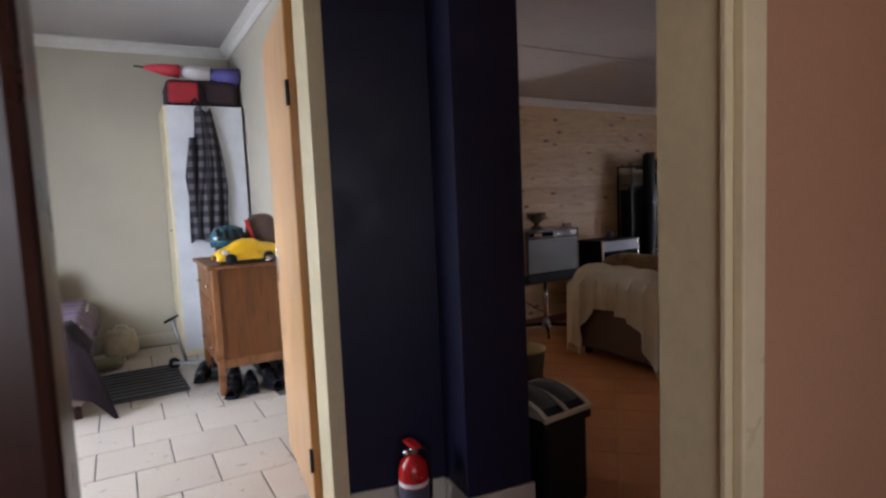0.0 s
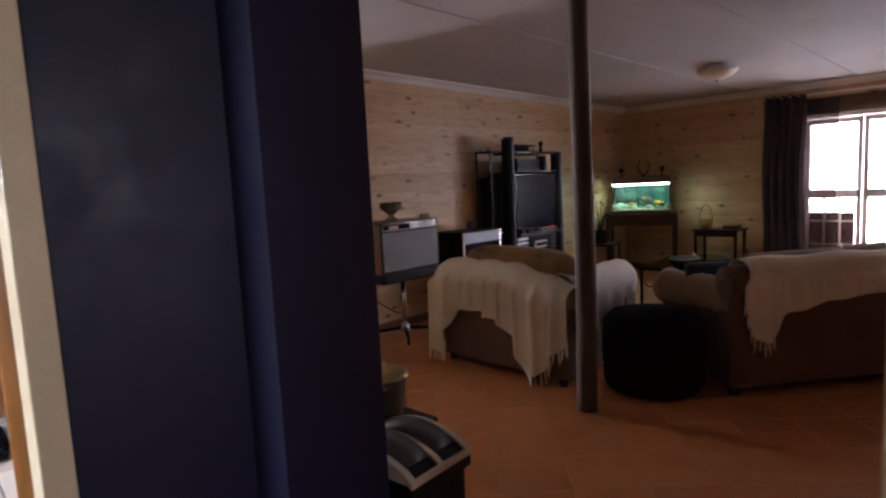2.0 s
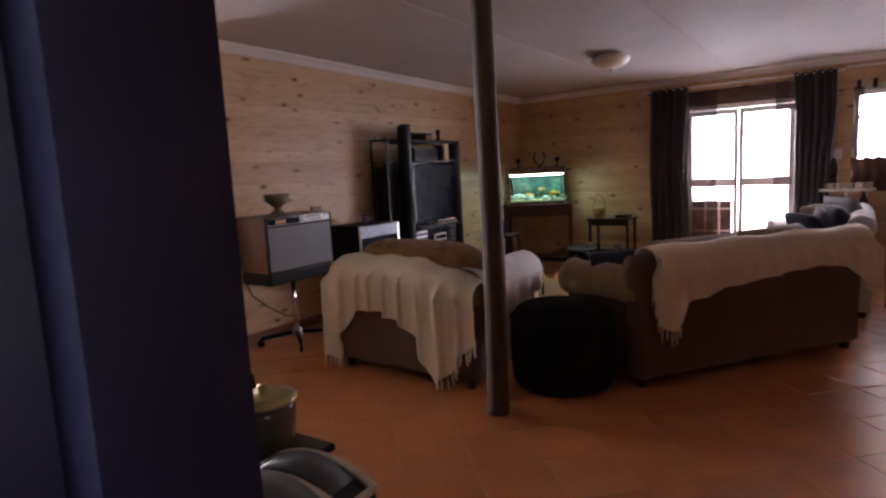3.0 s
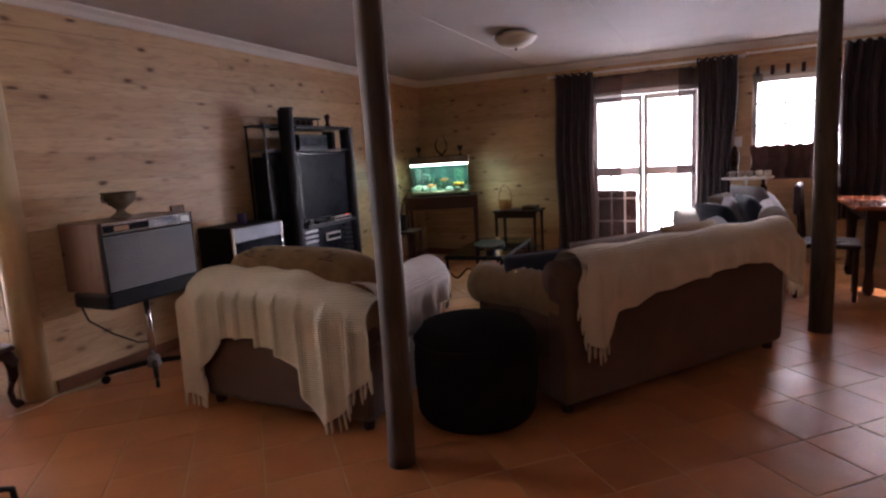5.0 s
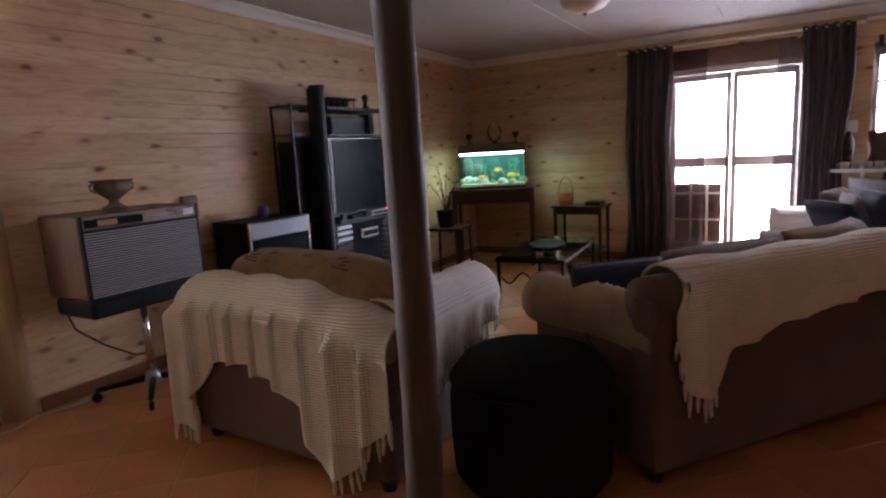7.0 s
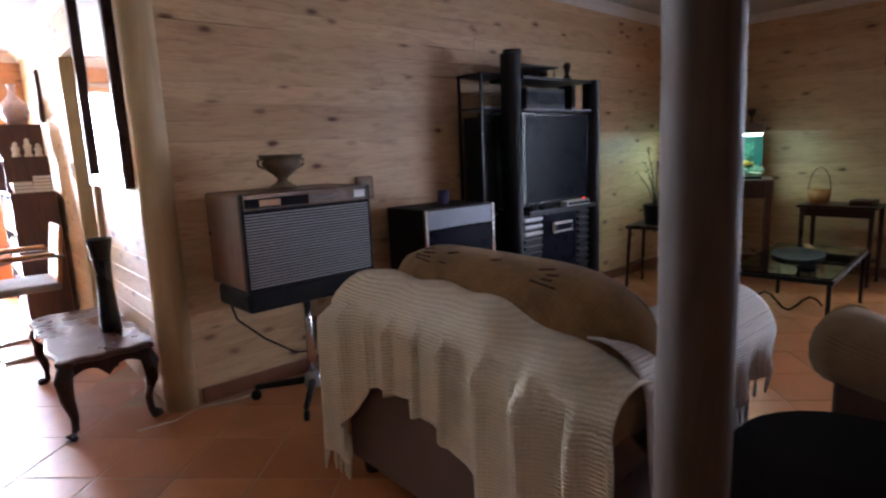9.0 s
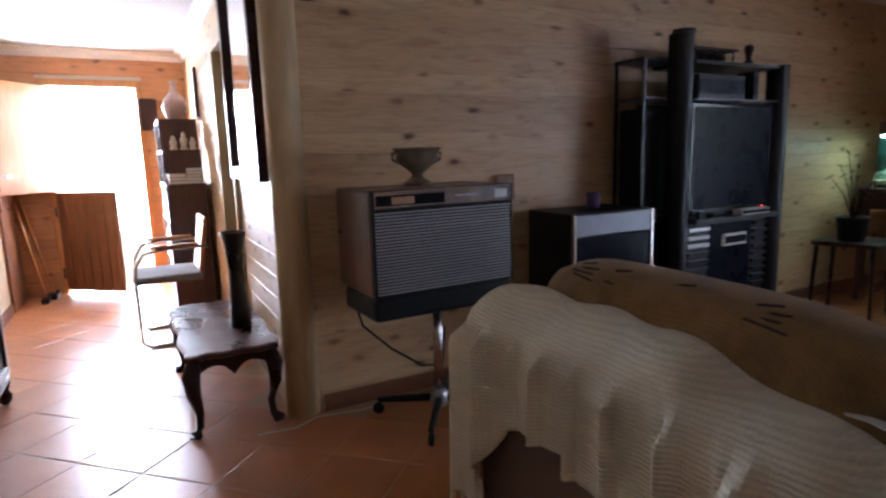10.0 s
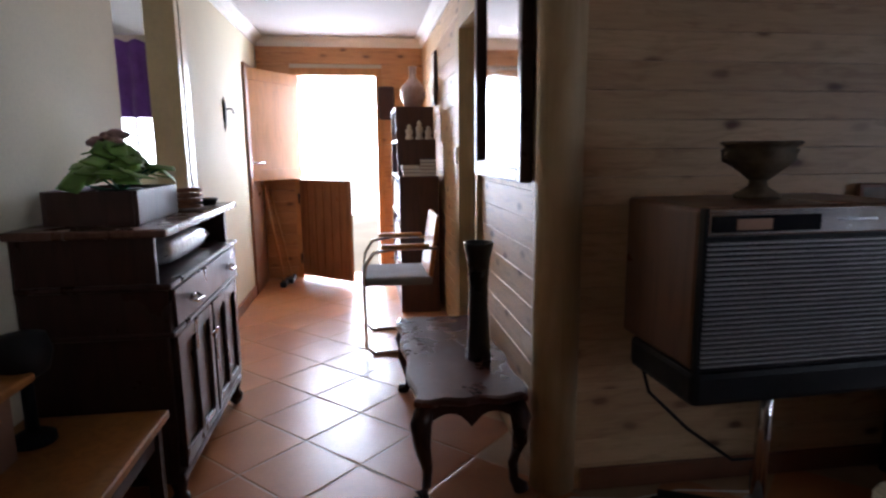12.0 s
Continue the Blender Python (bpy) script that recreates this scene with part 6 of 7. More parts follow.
for k in range(18):
    a, r2 = rr.uniform(0, 6.28), rr.uniform(0, 0.075)
    part("bloom", lathe([(0.0, 0.0), (0.02, 0.008), (0.024, 0.018), (0.014, 0.028), (0.0, 0.03)], 9, at=(r2 * math.cos(a), r2 * math.sin(a), 0.225 + 0.045 * (1 - r2 / 0.075) + rr.uniform(0, 0.03))), M_FLOWER, pv, "", True)
dish = thing("dish", rot(3.30, 7.80, 1.012), "small dark dish on the sideboard", "dish")
part("bowl", lathe([(0.05, 0.0), (0.062, 0.03), (0.055, 0.03), (0.0, 0.008)], 16), M_BLACK, dish, "", True)
basket2 = thing("wicker_tray", rot(3.28, 7.60, 1.012), "small brown wicker holder beside the plant", "basket")
for k in range(4):
    part("band", tube([(0.06 * math.cos(a), 0.05 * math.sin(a), 0.015 + 0.022 * k) for a in [2 * math.pi * q / 16 for q in range(17)]], 0.008, 6), M_MIDWOOD, basket2, "", True)

# low orange table beside the sideboard
lt = thing("low_bench", rot(2.94, 5.95, 0), "varnished orange wooden bench table beside the sideboard", "bench")
part("tabletop", box(0.0, 0.0, 0.395, 0.44, 0.94, 0.425, 0.008, 3), M_ORANGEWOOD, lt)
for x in (0.04, 0.40):
    for y in (0.05, 0.89):
        part("leg", tube([(x, y, 0), (x, y, 0.395)], 0.03, square=True), M_DARKWOOD, lt)
part("rail", box(0.39, 0.07, 0.32, 0.41, 0.87, 0.395), M_DARKWOOD, lt)
pb = thing("wooden_box", rot(2.985, 6.02, 0.425), "pinkish tapered box with an orange wooden lid", "box")
part("box_body", prism([(0.01, 0.02), (0.085, 0.02), (0.085, 0.60), (0.01, 0.60)], 0, 0.20), plain("pink_clay", (0.35, 0.20, 0.14), 0.7), pb)
part("lid", box(-0.005, 0.0, 0.201, 0.125, 0.66, 0.228, 0.008), M_ORANGEWOOD, pb, "orange wooden lid board")
fan = thing("desk_fan", rot(3.06, 6.72, 0.425), "dark rounded object standing on the bench", "fan")
part("base", lathe([(0.06, 0.0), (0.058, 0.02), (0.03, 0.035)], 18), M_BLACK, fan, "", True)
part("column", lathe([(0.018, 0.03), (0.016, 0.2)], 12), M_BLACK, fan, "", True)
part("head", lathe([(0.02, 0.19), (0.06, 0.215), (0.075, 0.27), (0.062, 0.32), (0.0, 0.335)], 18), M_BLACK, fan, "", True)

# ---- lobby side ----
fe = thing("fire_extinguisher", rot(2.345, 3.845, ZB), "red fire extinguisher standing on the lobby floor", "fire extinguisher")
part("cylinder", lathe([(0.055, 0.0), (0.06, 0.01), (0.06, 0.26), (0.05, 0.295), (0.025, 0.315), (0.02, 0.325)], 24), M_RED, fe, "red enamelled cylinder", True)
part("label", lathe([(0.0606, 0.05), (0.0606, 0.20)], 24), plain("extinguisher_label", (0.08, 0.08, 0.12), 0.4), fe, "dark printed label")
part("band", lathe([(0.0612, 0.205), (0.0612, 0.222)], 24), M_WHITE, fe, "white band")
for k in range(3):
    part("print_block", box(-0.03 + 0.022 * k, -0.0635, 0.09, -0.014 + 0.022 * k, -0.059, 0.13), plain("label_blue", (0.12, 0.20, 0.55), 0.4) if k == 0 else bpy.data.materials["label_blue"], fe, "pale blue print")
part("valve", box(-0.018, -0.018, 0.325, 0.018, 0.018, 0.355, 0.004), M_CHROME, fe)
part("lever", box(-0.02, -0.05, 0.358, 0.02, 0.05, 0.372, 0.005), M_RED, fe, "red squeeze lever")
part("gauge", lathe([(0.0, -0.01), (0.016, -0.01), (0.016, 0.01), (0.0, 0.01)], 12, at=(-0.03, -0.01, 0.34)), M_CHROME, fe, "", True)
part("hose", tube([(0.02, 0, 0.34), (0.07, 0, 0.33), (0.078, 0, 0.25), (0.072, 0, 0.12)], 0.010, 8), M_BLACK, fe, "", True)

bn = thing("waste_bin", rot(2.98, 3.80, 0, 0, 0, 6), "tall black bin with a cream rim and two grey flaps", "waste bin")
part("body", box(0.0, 0.0, 0.0, 0.29, 0.40, 0.43, 0.03, 3), M_BLACK, bn)
M_RIM = plain("cream_plastic", (0.60, 0.57, 0.46), 0.4)


def domed(x0, y0, x1, y1, base, rise, thick):
    own = bmesh.new()
    n = 12
    a = [own.verts.new((x0, y0 + (y1 - y0) * k / n, base + rise * math.sin(math.pi * k / n) ** 0.7)) for k in range(n + 1)]
    b = [own.verts.new((x1, v.co.y, v.co.z)) for v in a]
    c = [own.verts.new((x0, v.co.y, base - thick)) for v in a]
    d = [own.verts.new((x1, v.co.y, base - thick)) for v in a]
    for k in range(n):
        own.faces.new([a[k], b[k], b[k + 1], a[k + 1]])
        own.faces.new([c[k], c[k + 1], d[k + 1], d[k]])
        own.faces.new([a[k + 1], c[k + 1], c[k], a[k]])
        own.faces.new([b[k], d[k], d[k + 1], b[k + 1]])
    own.faces.new([a[0], c[0], d[0], b[0]])
    own.faces.new([b[n], d[n], c[n], a[n]])
    return own


part("cover", domed(-0.008, -0.008, 0.298, 0.408, 0.465, 0.058, 0.055), M_BLACK, bn, "black domed cover")
for x0, x1 in ((-0.010, 0.016), (0.134, 0.156), (0.274, 0.300)):
    part("rim", domed(x0, -0.012, x1, 0.412, 0.472, 0.062, 0.012), M_RIM, bn, "cream plastic rim")
for y0 in (-0.014, 0.398):
    part("rim", box(-0.010, y0, 0.45, 0.300, y0 + 0.016, 0.475, 0.004), M_RIM, bn, "cream plastic rim")
for k in range(2):
    part("flap", domed(0.02 + 0.135 * k, 0.03, 0.135 + 0.135 * k, 0.37, 0.483, 0.062, 0.01), plain("grey_flap", (0.09, 0.09, 0.085), 0.5) if k == 0 else bpy.data.materials["grey_flap"], bn, "grey swing flap", True)
bx2 = thing("storage_box", rot(3.09, 4.235, 0, 0, 0, 2), "black storage box behind the bin", "box")
part("body", box(0.0, 0.0, 0.0, 0.41, 0.42, 0.37, 0.015), M_BLACK, bx2)
part("lid", box(-0.012, -0.012, 0.371, 0.422, 0.432, 0.40, 0.01), M_BLACKGLOSS, bx2)
jar = thing("jar", rot(3.31, 4.36, 0.40), "clouded glass jar with a gold lid on the storage box", "jar")
part("glass", lathe([(0.08, 0.0), (0.09, 0.02), (0.105, 0.18), (0.10, 0.21)], 24), plain("clouded_glass", (0.06, 0.055, 0.04), 0.15, vary=0.3), jar, "", True)
part("lid", lathe([(0.104, 0.211), (0.112, 0.216), (0.112, 0.226), (0.06, 0.244), (0.02, 0.246), (0.022, 0.27), (0.0, 0.276)], 24), plain("dull_gold", (0.42, 0.34, 0.14), 0.35, 0.7), jar, "dull gold lid", True)
kt = thing("kettle", rot(3.36, 4.58, 0.40), "small dark metal kettle with a bright rim", "kettle")
part("body", lathe([(0.06, 0.0), (0.085, 0.02), (0.09, 0.09), (0.06, 0.16)], 20), M_GREY, kt, "", True)
part("lid", lathe([(0.061, 0.161), (0.05, 0.175), (0.012, 0.185), (0.014, 0.205), (0.0, 0.21)], 18), M_BLACKGLOSS, kt, "", True)
part("handle", tube([(-0.07, 0, 0.14), (-0.06, 0, 0.23), (0.0, 0, 0.26), (0.06, 0, 0.23), (0.07, 0, 0.14)], 0.008, 8), M_BLACK, kt, "", True)
part("spout", tube([(0.06, -0.04, 0.06), (0.10, -0.07, 0.11), (0.12, -0.085, 0.16)], [0.018, 0.014, 0.010], 8), M_CHROME, kt, "", True)

# ---- bedroom ----
ds = thing("chest_of_drawers", rot(1.93, 6.08, ZB), "red-brown wooden chest of drawers on short legs", "chest of drawers")
M_CHEST = wood("chest_veneer", (0.19, 0.062, 0.016), (0.10, 0.032, 0.010), 0.4)
part("body", box(0.02, 0.02, 0.20, 0.54, 0.80, 0.90, 0.006), M_CHEST, ds)
part("top", box(-0.03, -0.02, 0.90, 0.555, 0.83, 0.93, 0.01, 3), M_MIDWOOD, ds)
for k in range(3):
    d2 = part("drawer", box(-0.005, 0.05, 0.22 + 0.225 * k, 0.02, 0.77, 0.43 + 0.225 * k, 0.006), M_CHEST, ds)
    for y in (0.18, 0.64):
        part("knob", lathe([(0.0, -0.02), (0.014, -0.015), (0.012, 0.0), (0.0, 0.004)], 10, at=(-0.014, y, 0.325 + 0.225 * k)), M_CHROME, d2, "", True)
for x in (0.0, 0.50):
    for y in (0.0, 0.77):
        part("leg", box(x, y, 0.0, x + 0.045, y + 0.045, 0.90, 0.005), M_MIDWOOD, ds)
part("apron", box(0.045, 0.01, 0.19, 0.50, 0.024, 0.25, 0.004), M_MIDWOOD, ds)
wd = thing("wardrobe", rot(1.82, 7.46, ZB), "tall cream wardrobe with a worn white side panel", "wardrobe")
part("side_panel", box(0.02, 0.0, 0.05, 0.66, 0.02, 2.24, 0.003), plain("worn_white_board", (0.66, 0.66, 0.68), 0.5, vary=0.1, stain=5), wd, "white side panel")
part("door", box(0.0, 0.01, 0.05, 0.02, 0.61, 2.24, 0.004), M_CREAM, wd, "cream front door edge")
part("back_panel", box(0.03, 0.61, 0.05, 0.66, 0.62, 2.24), M_WHITE, wd)
part("top_panel", box(0.02, 0.02, 2.22, 0.66, 0.61, 2.24), M_WHITE, wd)
part("plinth", box(0.02, 0.0, 0.0, 0.66, 0.60, 0.05), M_CREAM, wd)
part("edge_strip", box(0.655, -0.006, 0.05, 0.668, 0.02, 2.24), M_DARKWOOD, wd, "dark worn edge")
part("knob", lathe([(0.0, -0.02), (0.016, -0.01), (0.01, 0.0)], 10, at=(-0.01, 0.08, 1.15)), M_CHROME, wd, "", True)
sc = thing("suitcase", rot(1.84, 7.50, ZB + 2.24), "dark red and black suitcase on the wardrobe", "suitcase")
part("shell", box(0.02, 0.0, 0.0, 0.62, 0.44, 0.24, 0.05, 3), plain("black_red_fabric", (0.03, 0.012, 0.016), 0.7), sc)
part("panel", box(0.03, -0.008, 0.03, 0.28, 0.01, 0.21, 0.02), plain("red_nylon", (0.40, 0.02, 0.03), 0.5), sc, "bright red front panel")
part("strap", tube([(0.30, -0.012, 0.22), (0.33, -0.015, 0.0), (0.38, -0.012, -0.06)], 0.012, 6), M_BLACK, sc, "hanging black strap", True)
um = thing("umbrella", rot(1.78, 7.55, ZB + 2.485, 0, 4, 0), "folded red, white and blue umbrella lying on the suitcase", "umbrella")
for k, (c, col) in enumerate((("red_gore", (0.60, 0.04, 0.06)), ("white_gore", (0.70, 0.66, 0.66)), ("blue_gore", (0.12, 0.10, 0.36)))):
    bm = lathe([(0.02 + 0.02 * k, 0.0), (0.055 + 0.015 * k, 0.14), (0.07 + 0.015 * k, 0.28)], 10, squash=(0.9, 1.3))
    bmesh.ops.transform(bm, matrix=rot(-0.08 + 0.25 * k, 0.05, 0.09, 0, 90, 0), verts=bm.verts[:])
    part("gore", bm, plain(c, col, 0.6), um, "", True)
part("tip", tube([(-0.16, 0.05, 0.09), (-0.08, 0.05, 0.09)], 0.008, 8), M_BLACK, um)
jk = thing("jacket", rot(2.13, 7.44, ZB), "dark plaid shirt hanging from the wardrobe top", "shirt")


def plaid():
    n = Nodes("dark_plaid")
    v = n.coords()
    out = None
    for ax in ("X", "Z"):
        w = n.add("TexWave", Scale=3.2)
        w.wave_type, w.bands_direction = "BANDS", ax
        n.link(v, w.inputs["Vector"])
        c = n.ramp(w.outputs[1], [(0.45, (0.10, 0.09, 0.11)), (0.55, (0.42, 0.40, 0.42))])
        out = c if out is None else n.mix(out, c, 1.0, "MULTIPLY")
    out = n.mix(out, (0.02, 0.015, 0.02), 0.45)
    return n.done(out, 0.9)


M_PLAID = plaid()
part("cloth", sheet(40, 40, lambda u, v: ((u - 0.5) * (0.12 + 0.20 * min(1, v * 1.6)) + 0.02 * math.sin(5 * v), -0.02 - 0.05 * math.sin(math.pi * u) - 0.015 * math.sin(u * 26 + 2 * v) * min(1, 2 * v), 2.20 - 1.18 * v + 0.03 * math.sin(u * 7)), 0.012), M_PLAID, jk, "", True)
part("sleeve", tube([(-0.10, -0.05, 1.95), (-0.14, -0.06, 1.6), (-0.12, -0.05, 1.25)], [0.03, 0.045, 0.03], 10), M_PLAID, jk, "", True)
part("hook", tube([(0.0, -0.01, 2.14), (-0.02, -0.01, 2.25), (-0.05, 0.01, 2.30), (-0.08, 0.03, 2.26)], 0.012, 8), M_BLACK, jk, "black hanger strap", True)
tc = thing("toy_car", rot(1.96, 6.10, ZB + 0.93, 0, 0, 4), "yellow toy racing car on the chest of drawers", "toy car")
M_YELLOW = plain("yellow_plastic", (0.75, 0.42, 0.01), 0.3, vary=0.08)
n = 14
car_prof = [(0.0, 0.07), (0.03, 0.10), (0.08, 0.115), (0.14, 0.15), (0.20, 0.17), (0.27, 0.165), (0.33, 0.135), (0.38, 0.13), (0.42, 0.12), (0.44, 0.08)]
part("body", sheet(24, 12, lambda u, v: (0.44 * u, 0.10 - 0.20 * v, 0.03 + (float(np.interp(0.44 * u, [p[0] for p in car_prof], [p[1] for p in car_prof])) - 0.03) * (max(0.0, 1 - abs(2 * v - 1) ** 3)) ** 0.5), 0.006), M_YELLOW, tc, "yellow moulded body", True)
part("sill", box(0.02, -0.10, 0.015, 0.42, 0.10, 0.05, 0.01), M_BLACK, tc)
part("headlamp", pillow(0.05, 0.03, 0.015, 3, 0.4, n=6, at=rot(0.06, -0.08, 0.085, 60, 0, 0)), M_WHITE, tc, "pale headlamp", True)
for x in (0.09, 0.35):
    for y in (-0.095, 0.095):
        wh = lathe([(0.0, -0.018), (0.036, -0.018), (0.04, -0.01), (0.04, 0.01), (0.036, 0.018), (0.0, 0.018)], 16)
        bmesh.ops.transform(wh, matrix=rot(x, y, 0.04, 90, 0, 0), verts=wh.verts[:])
        part("wheel", wh, M_BLACK, tc, "black wheel", True)
hm = thing("helmet", rot(2.10, 6.36, ZB + 0.93), "dark blue and black cycle helmet behind the toy car", "helmet")
part("shell", lathe([(0.10, 0.11), (0.11, 0.15), (0.105, 0.20), (0.08, 0.245), (0.04, 0.265), (0.0, 0.27)], 20, squash=(1.2, 0.9)), plain("teal_black", (0.03, 0.09, 0.12), 0.25, vary=0.7, stain=14), hm, "", True)
for k in range(4):
    part("vent", pillow(0.03, 0.10, 0.02, k, 0.4, n=6, at=rot(-0.08 + 0.055 * k, -0.085, 0.20, 55, 0, 0)), M_BLACK, hm, "black vent slot", True)
part("stand_block", box(-0.09, -0.07, 0.0, 0.09, 0.07, 0.12, 0.02), M_BLACK, hm)
bp = thing("rucksack", rot(2.36, 6.42, ZB + 0.93, 0, 0, -15), "brown and black rucksack slumped on the chest", "bag")
part("body", pillow(0.24, 0.22, 0.34, 9, 0.3), plain("brown_nylon", (0.09, 0.045, 0.03), 0.6, vary=0.4), bp, "", True)
part("strap", tube([(-0.10, -0.12, 0.30), (-0.06, -0.15, 0.18), (-0.02, -0.14, 0.04)], 0.014, 6), M_RED, bp, "dull red strap", True)
gl = thing("gloves", rot(2.24, 6.14, ZB + 0.93), "black gloves heaped on the chest", "gloves")
part("glove", pillow(0.16, 0.12, 0.10, 21, 0.35), M_BLACKCLOTH, gl, "", True)
part("glove", pillow(0.14, 0.12, 0.08, 22, 0.35, at=rot(0.06, 0.05, 0.06, 20, 30, 30)), M_BLACKCLOTH, gl, "", True)


def shoe(at, length, label):
    ob = thing("shoe", at, label, "shoe", "shoes under the chest of drawers")
    part("upper", sheet(14, 12, lambda u, v: (length * u, 0.045 * math.cos(math.pi * v) * (0.75 + 0.35 * math.sin(math.pi * min(1, u * 1.1))), 0.02 + (0.055 + 0.06 * max(0, 0.55 - u) ** 0.6) * math.sin(math.pi * v) ** 0.7), 0.005), M_BLACKGLOSS, ob, "", True)
    part("sole", pillow(length * 1.05, 0.10, 0.03, 2, 0.2, n=8, at=rot(length / 2, 0, 0)), M_BLACK, ob, "black rubber sole", True)
    part("laces", tube([(length * 0.42, -0.02, 0.085), (length * 0.5, 0.02, 0.082), (length * 0.56, -0.02, 0.076), (length * 0.62, 0.02, 0.07)], 0.004, 5), M_BLACKCLOTH, ob)
    return ob


for k, (x, y, a) in enumerate(((2.06, 6.18, 250), (2.16, 6.22, 262), (2.28, 6.20, 275), (2.38, 6.26, 268), (2.10, 6.48, 255), (2.30, 6.5, 280), (1.90, 6.72, 255), (1.99, 6.74, 262))):
    shoe(rot(x, y, ZB, 0, 0, a), 0.25, "black leather shoe on the bedroom tiles")
sc2 = thing("scooter", rot(1.80, 7.02, ZB, 0, 0, 60), "folded metal kick scooter leaning by the chest", "scooter")
part("stem", tube([(0.0, 0.0, 0.06), (0.02, 0.10, 0.42)], 0.014, 8), M_GREY, sc2, "grey metal stem", True)
part("handlebar", tube([(-0.10, 0.10, 0.42), (0.12, 0.10, 0.43)], 0.012, 8), M_BLACK, sc2, "", True)
part("deck", box(-0.04, -0.20, 0.045, 0.04, 0.10, 0.065, 0.005), M_GREY, sc2)
for y in (-0.20, 0.10):
    wh = lathe([(0.0, -0.012), (0.045, -0.012), (0.05, 0.0), (0.045, 0.012), (0.0, 0.012)], 14)
    bmesh.ops.transform(wh, matrix=rot(0, y, 0.05, 0, 90, 0), verts=wh.verts[:])
    part("wheel", wh, M_BLACK, sc2, "", True)
mat = thing("floor_mat", rot(1.47, 6.80, ZB, 0, 0, 3), "dark grey woven cotton mat on the bedroom tiles", "mat")
M_MAT = fabric("grey_rag_mat", (0.085, 0.10, 0.115), (0.055, 0.065, 0.075), 150, pattern=12, bump=1.0)
part("weave", sheet(30, 16, lambda u, v: (-0.27 + 0.54 * u, -0.44 + 0.84 * v + 0.008 * math.sin(9 * u), 0.016 + 0.003 * math.sin(20 * v + 3 * u)), 0.014), M_MAT, mat, "", True)
for k in range(9):
    part("stripe", box(-0.265, -0.41 + 0.092 * k, 0.018, 0.265, -0.395 + 0.092 * k, 0.021), M_BLACKCLOTH, mat)
bed = thing("bed", rot(0.02, 6.13, ZB), "low bed under a lilac and grey blanket", "bed")
part("base", box(0.0, 0.0, 0.10, 1.10, 1.85, 0.34, 0.02), M_BROWNCUSH, bed)
part("mattress", box(0.01, 0.01, 0.34, 1.09, 1.84, 0.54, 0.05, 3), M_THROW_W, bed)
for x in (0.05, 1.05):
    for y in (0.08, 1.78):
        part("leg", tube([(x, y, 0), (x, y, 0.10)], 0.03, square=True), M_DARKWOOD, bed)
bl = thing("blanket", rot(0.02, 6.13, ZB), "pale lilac striped blanket over the bed", "blanket")


def stripes():
    n = Nodes("lilac_stripes")
    v = n.coords(which="Generated")
    w = n.add("TexWave", Scale=1.2, Distortion=1.0)
    w.bands_direction = "Y"
    n.link(v, w.inputs["Vector"])
    c = n.ramp(w.outputs[1], [(0.1, (0.24, 0.15, 0.24)), (0.4, (0.33, 0.25, 0.34)), (0.7, (0.17, 0.19, 0.30)), (0.95, (0.28, 0.17, 0.18))])
    n.bump(n.noise(v, 90, 3), 0.5, 0.004)
    return n.done(c, 0.95)


part("cloth", sheet(50, 50, lambda u, v: ((-0.02 + 1.20 * min(u, 0.93)) if u < 0.93 else 1.13 + 0.02 * math.sin(20 * v), 0.02 + 1.80 * v, (0.56 + 0.012 * noise.noise((u * 6, v * 6, 1))) if u < 0.9 else 0.56 - (u - 0.9) * 3.0 * (0.8 + 0.2 * math.sin(9 * v))), 0.01), stripes(), bl, "", True)
dk = thing("dark_throw", rot(0.02, 6.13, ZB), "dark maroon cloth sliding off the bed's corner", "throw")


def slide(u, v):
    """Lies on the bed's near end, then falls over the edge, lowest at the outer corner."""
    x = 0.05 + 1.10 * u
    if v < 0.35:
        y, z = 0.34 - 0.38 * v / 0.35 + 0.03 * math.sin(9 * u), 0.585 + 0.012 * math.sin(14 * u + 5 * v)
    else:
        k = (v - 0.35) / 0.65
        y, z = -0.04 - 0.03 * math.sin(17 * u) * k - 0.05 * k, 0.58 - k * (0.20 + 0.34 * u ** 3)
        x += 0.14 * k * u ** 3
    if u > 0.9:
        z -= (u - 0.9) * 1.6 * (1 - 0.5 * v)
    return (x, y, z + 0.008 * math.sin(30 * u + 6 * v))


part("cloth", sheet(40, 36, slide, 0.014), fabric("maroon_cloth", (0.020, 0.007, 0.014), (0.013, 0.005, 0.009), 260), dk, "", True)
bpy.data.materials["maroon_cloth"].node_tree.nodes["Principled BSDF"].inputs["Sheen Weight"].default_value = 0.0
cushion("bed_pillow", rot(0.62, 7.72, ZB + 0.66, 62, 0, 8), 0.52, 0.42, 0.16, bpy.data.materials["maroon_cloth"], "dark maroon pillow propped at the bed's far end", 61, "pillow")
tw = thing("towel", rot(1.22, 7.48, ZB), "crumpled olive towel on the floor by the bed", "towel")
part("cloth", pillow(0.24, 0.28, 0.08, 33, 0.5), fabric("olive_towel", (0.20, 0.19, 0.10), (0.15, 0.14, 0.07), 200), tw, "", True)
pb2 = thing("carrier_bag", rot(1.33, 7.86, ZB), "slumped cream carrier bag by the bedroom wall", "bag")
part("body", lathe([(0.10, 0.0), (0.125, 0.05), (0.12, 0.16), (0.10, 0.24), (0.085, 0.25), (0.07, 0.18), (0.0, 0.06)], 14, squash=(1.15, 0.8)), plain("cream_plastic_bag", (0.55, 0.48, 0.36), 0.5, vary=0.25, stain=12, bump=0.5), pb2, "", True)
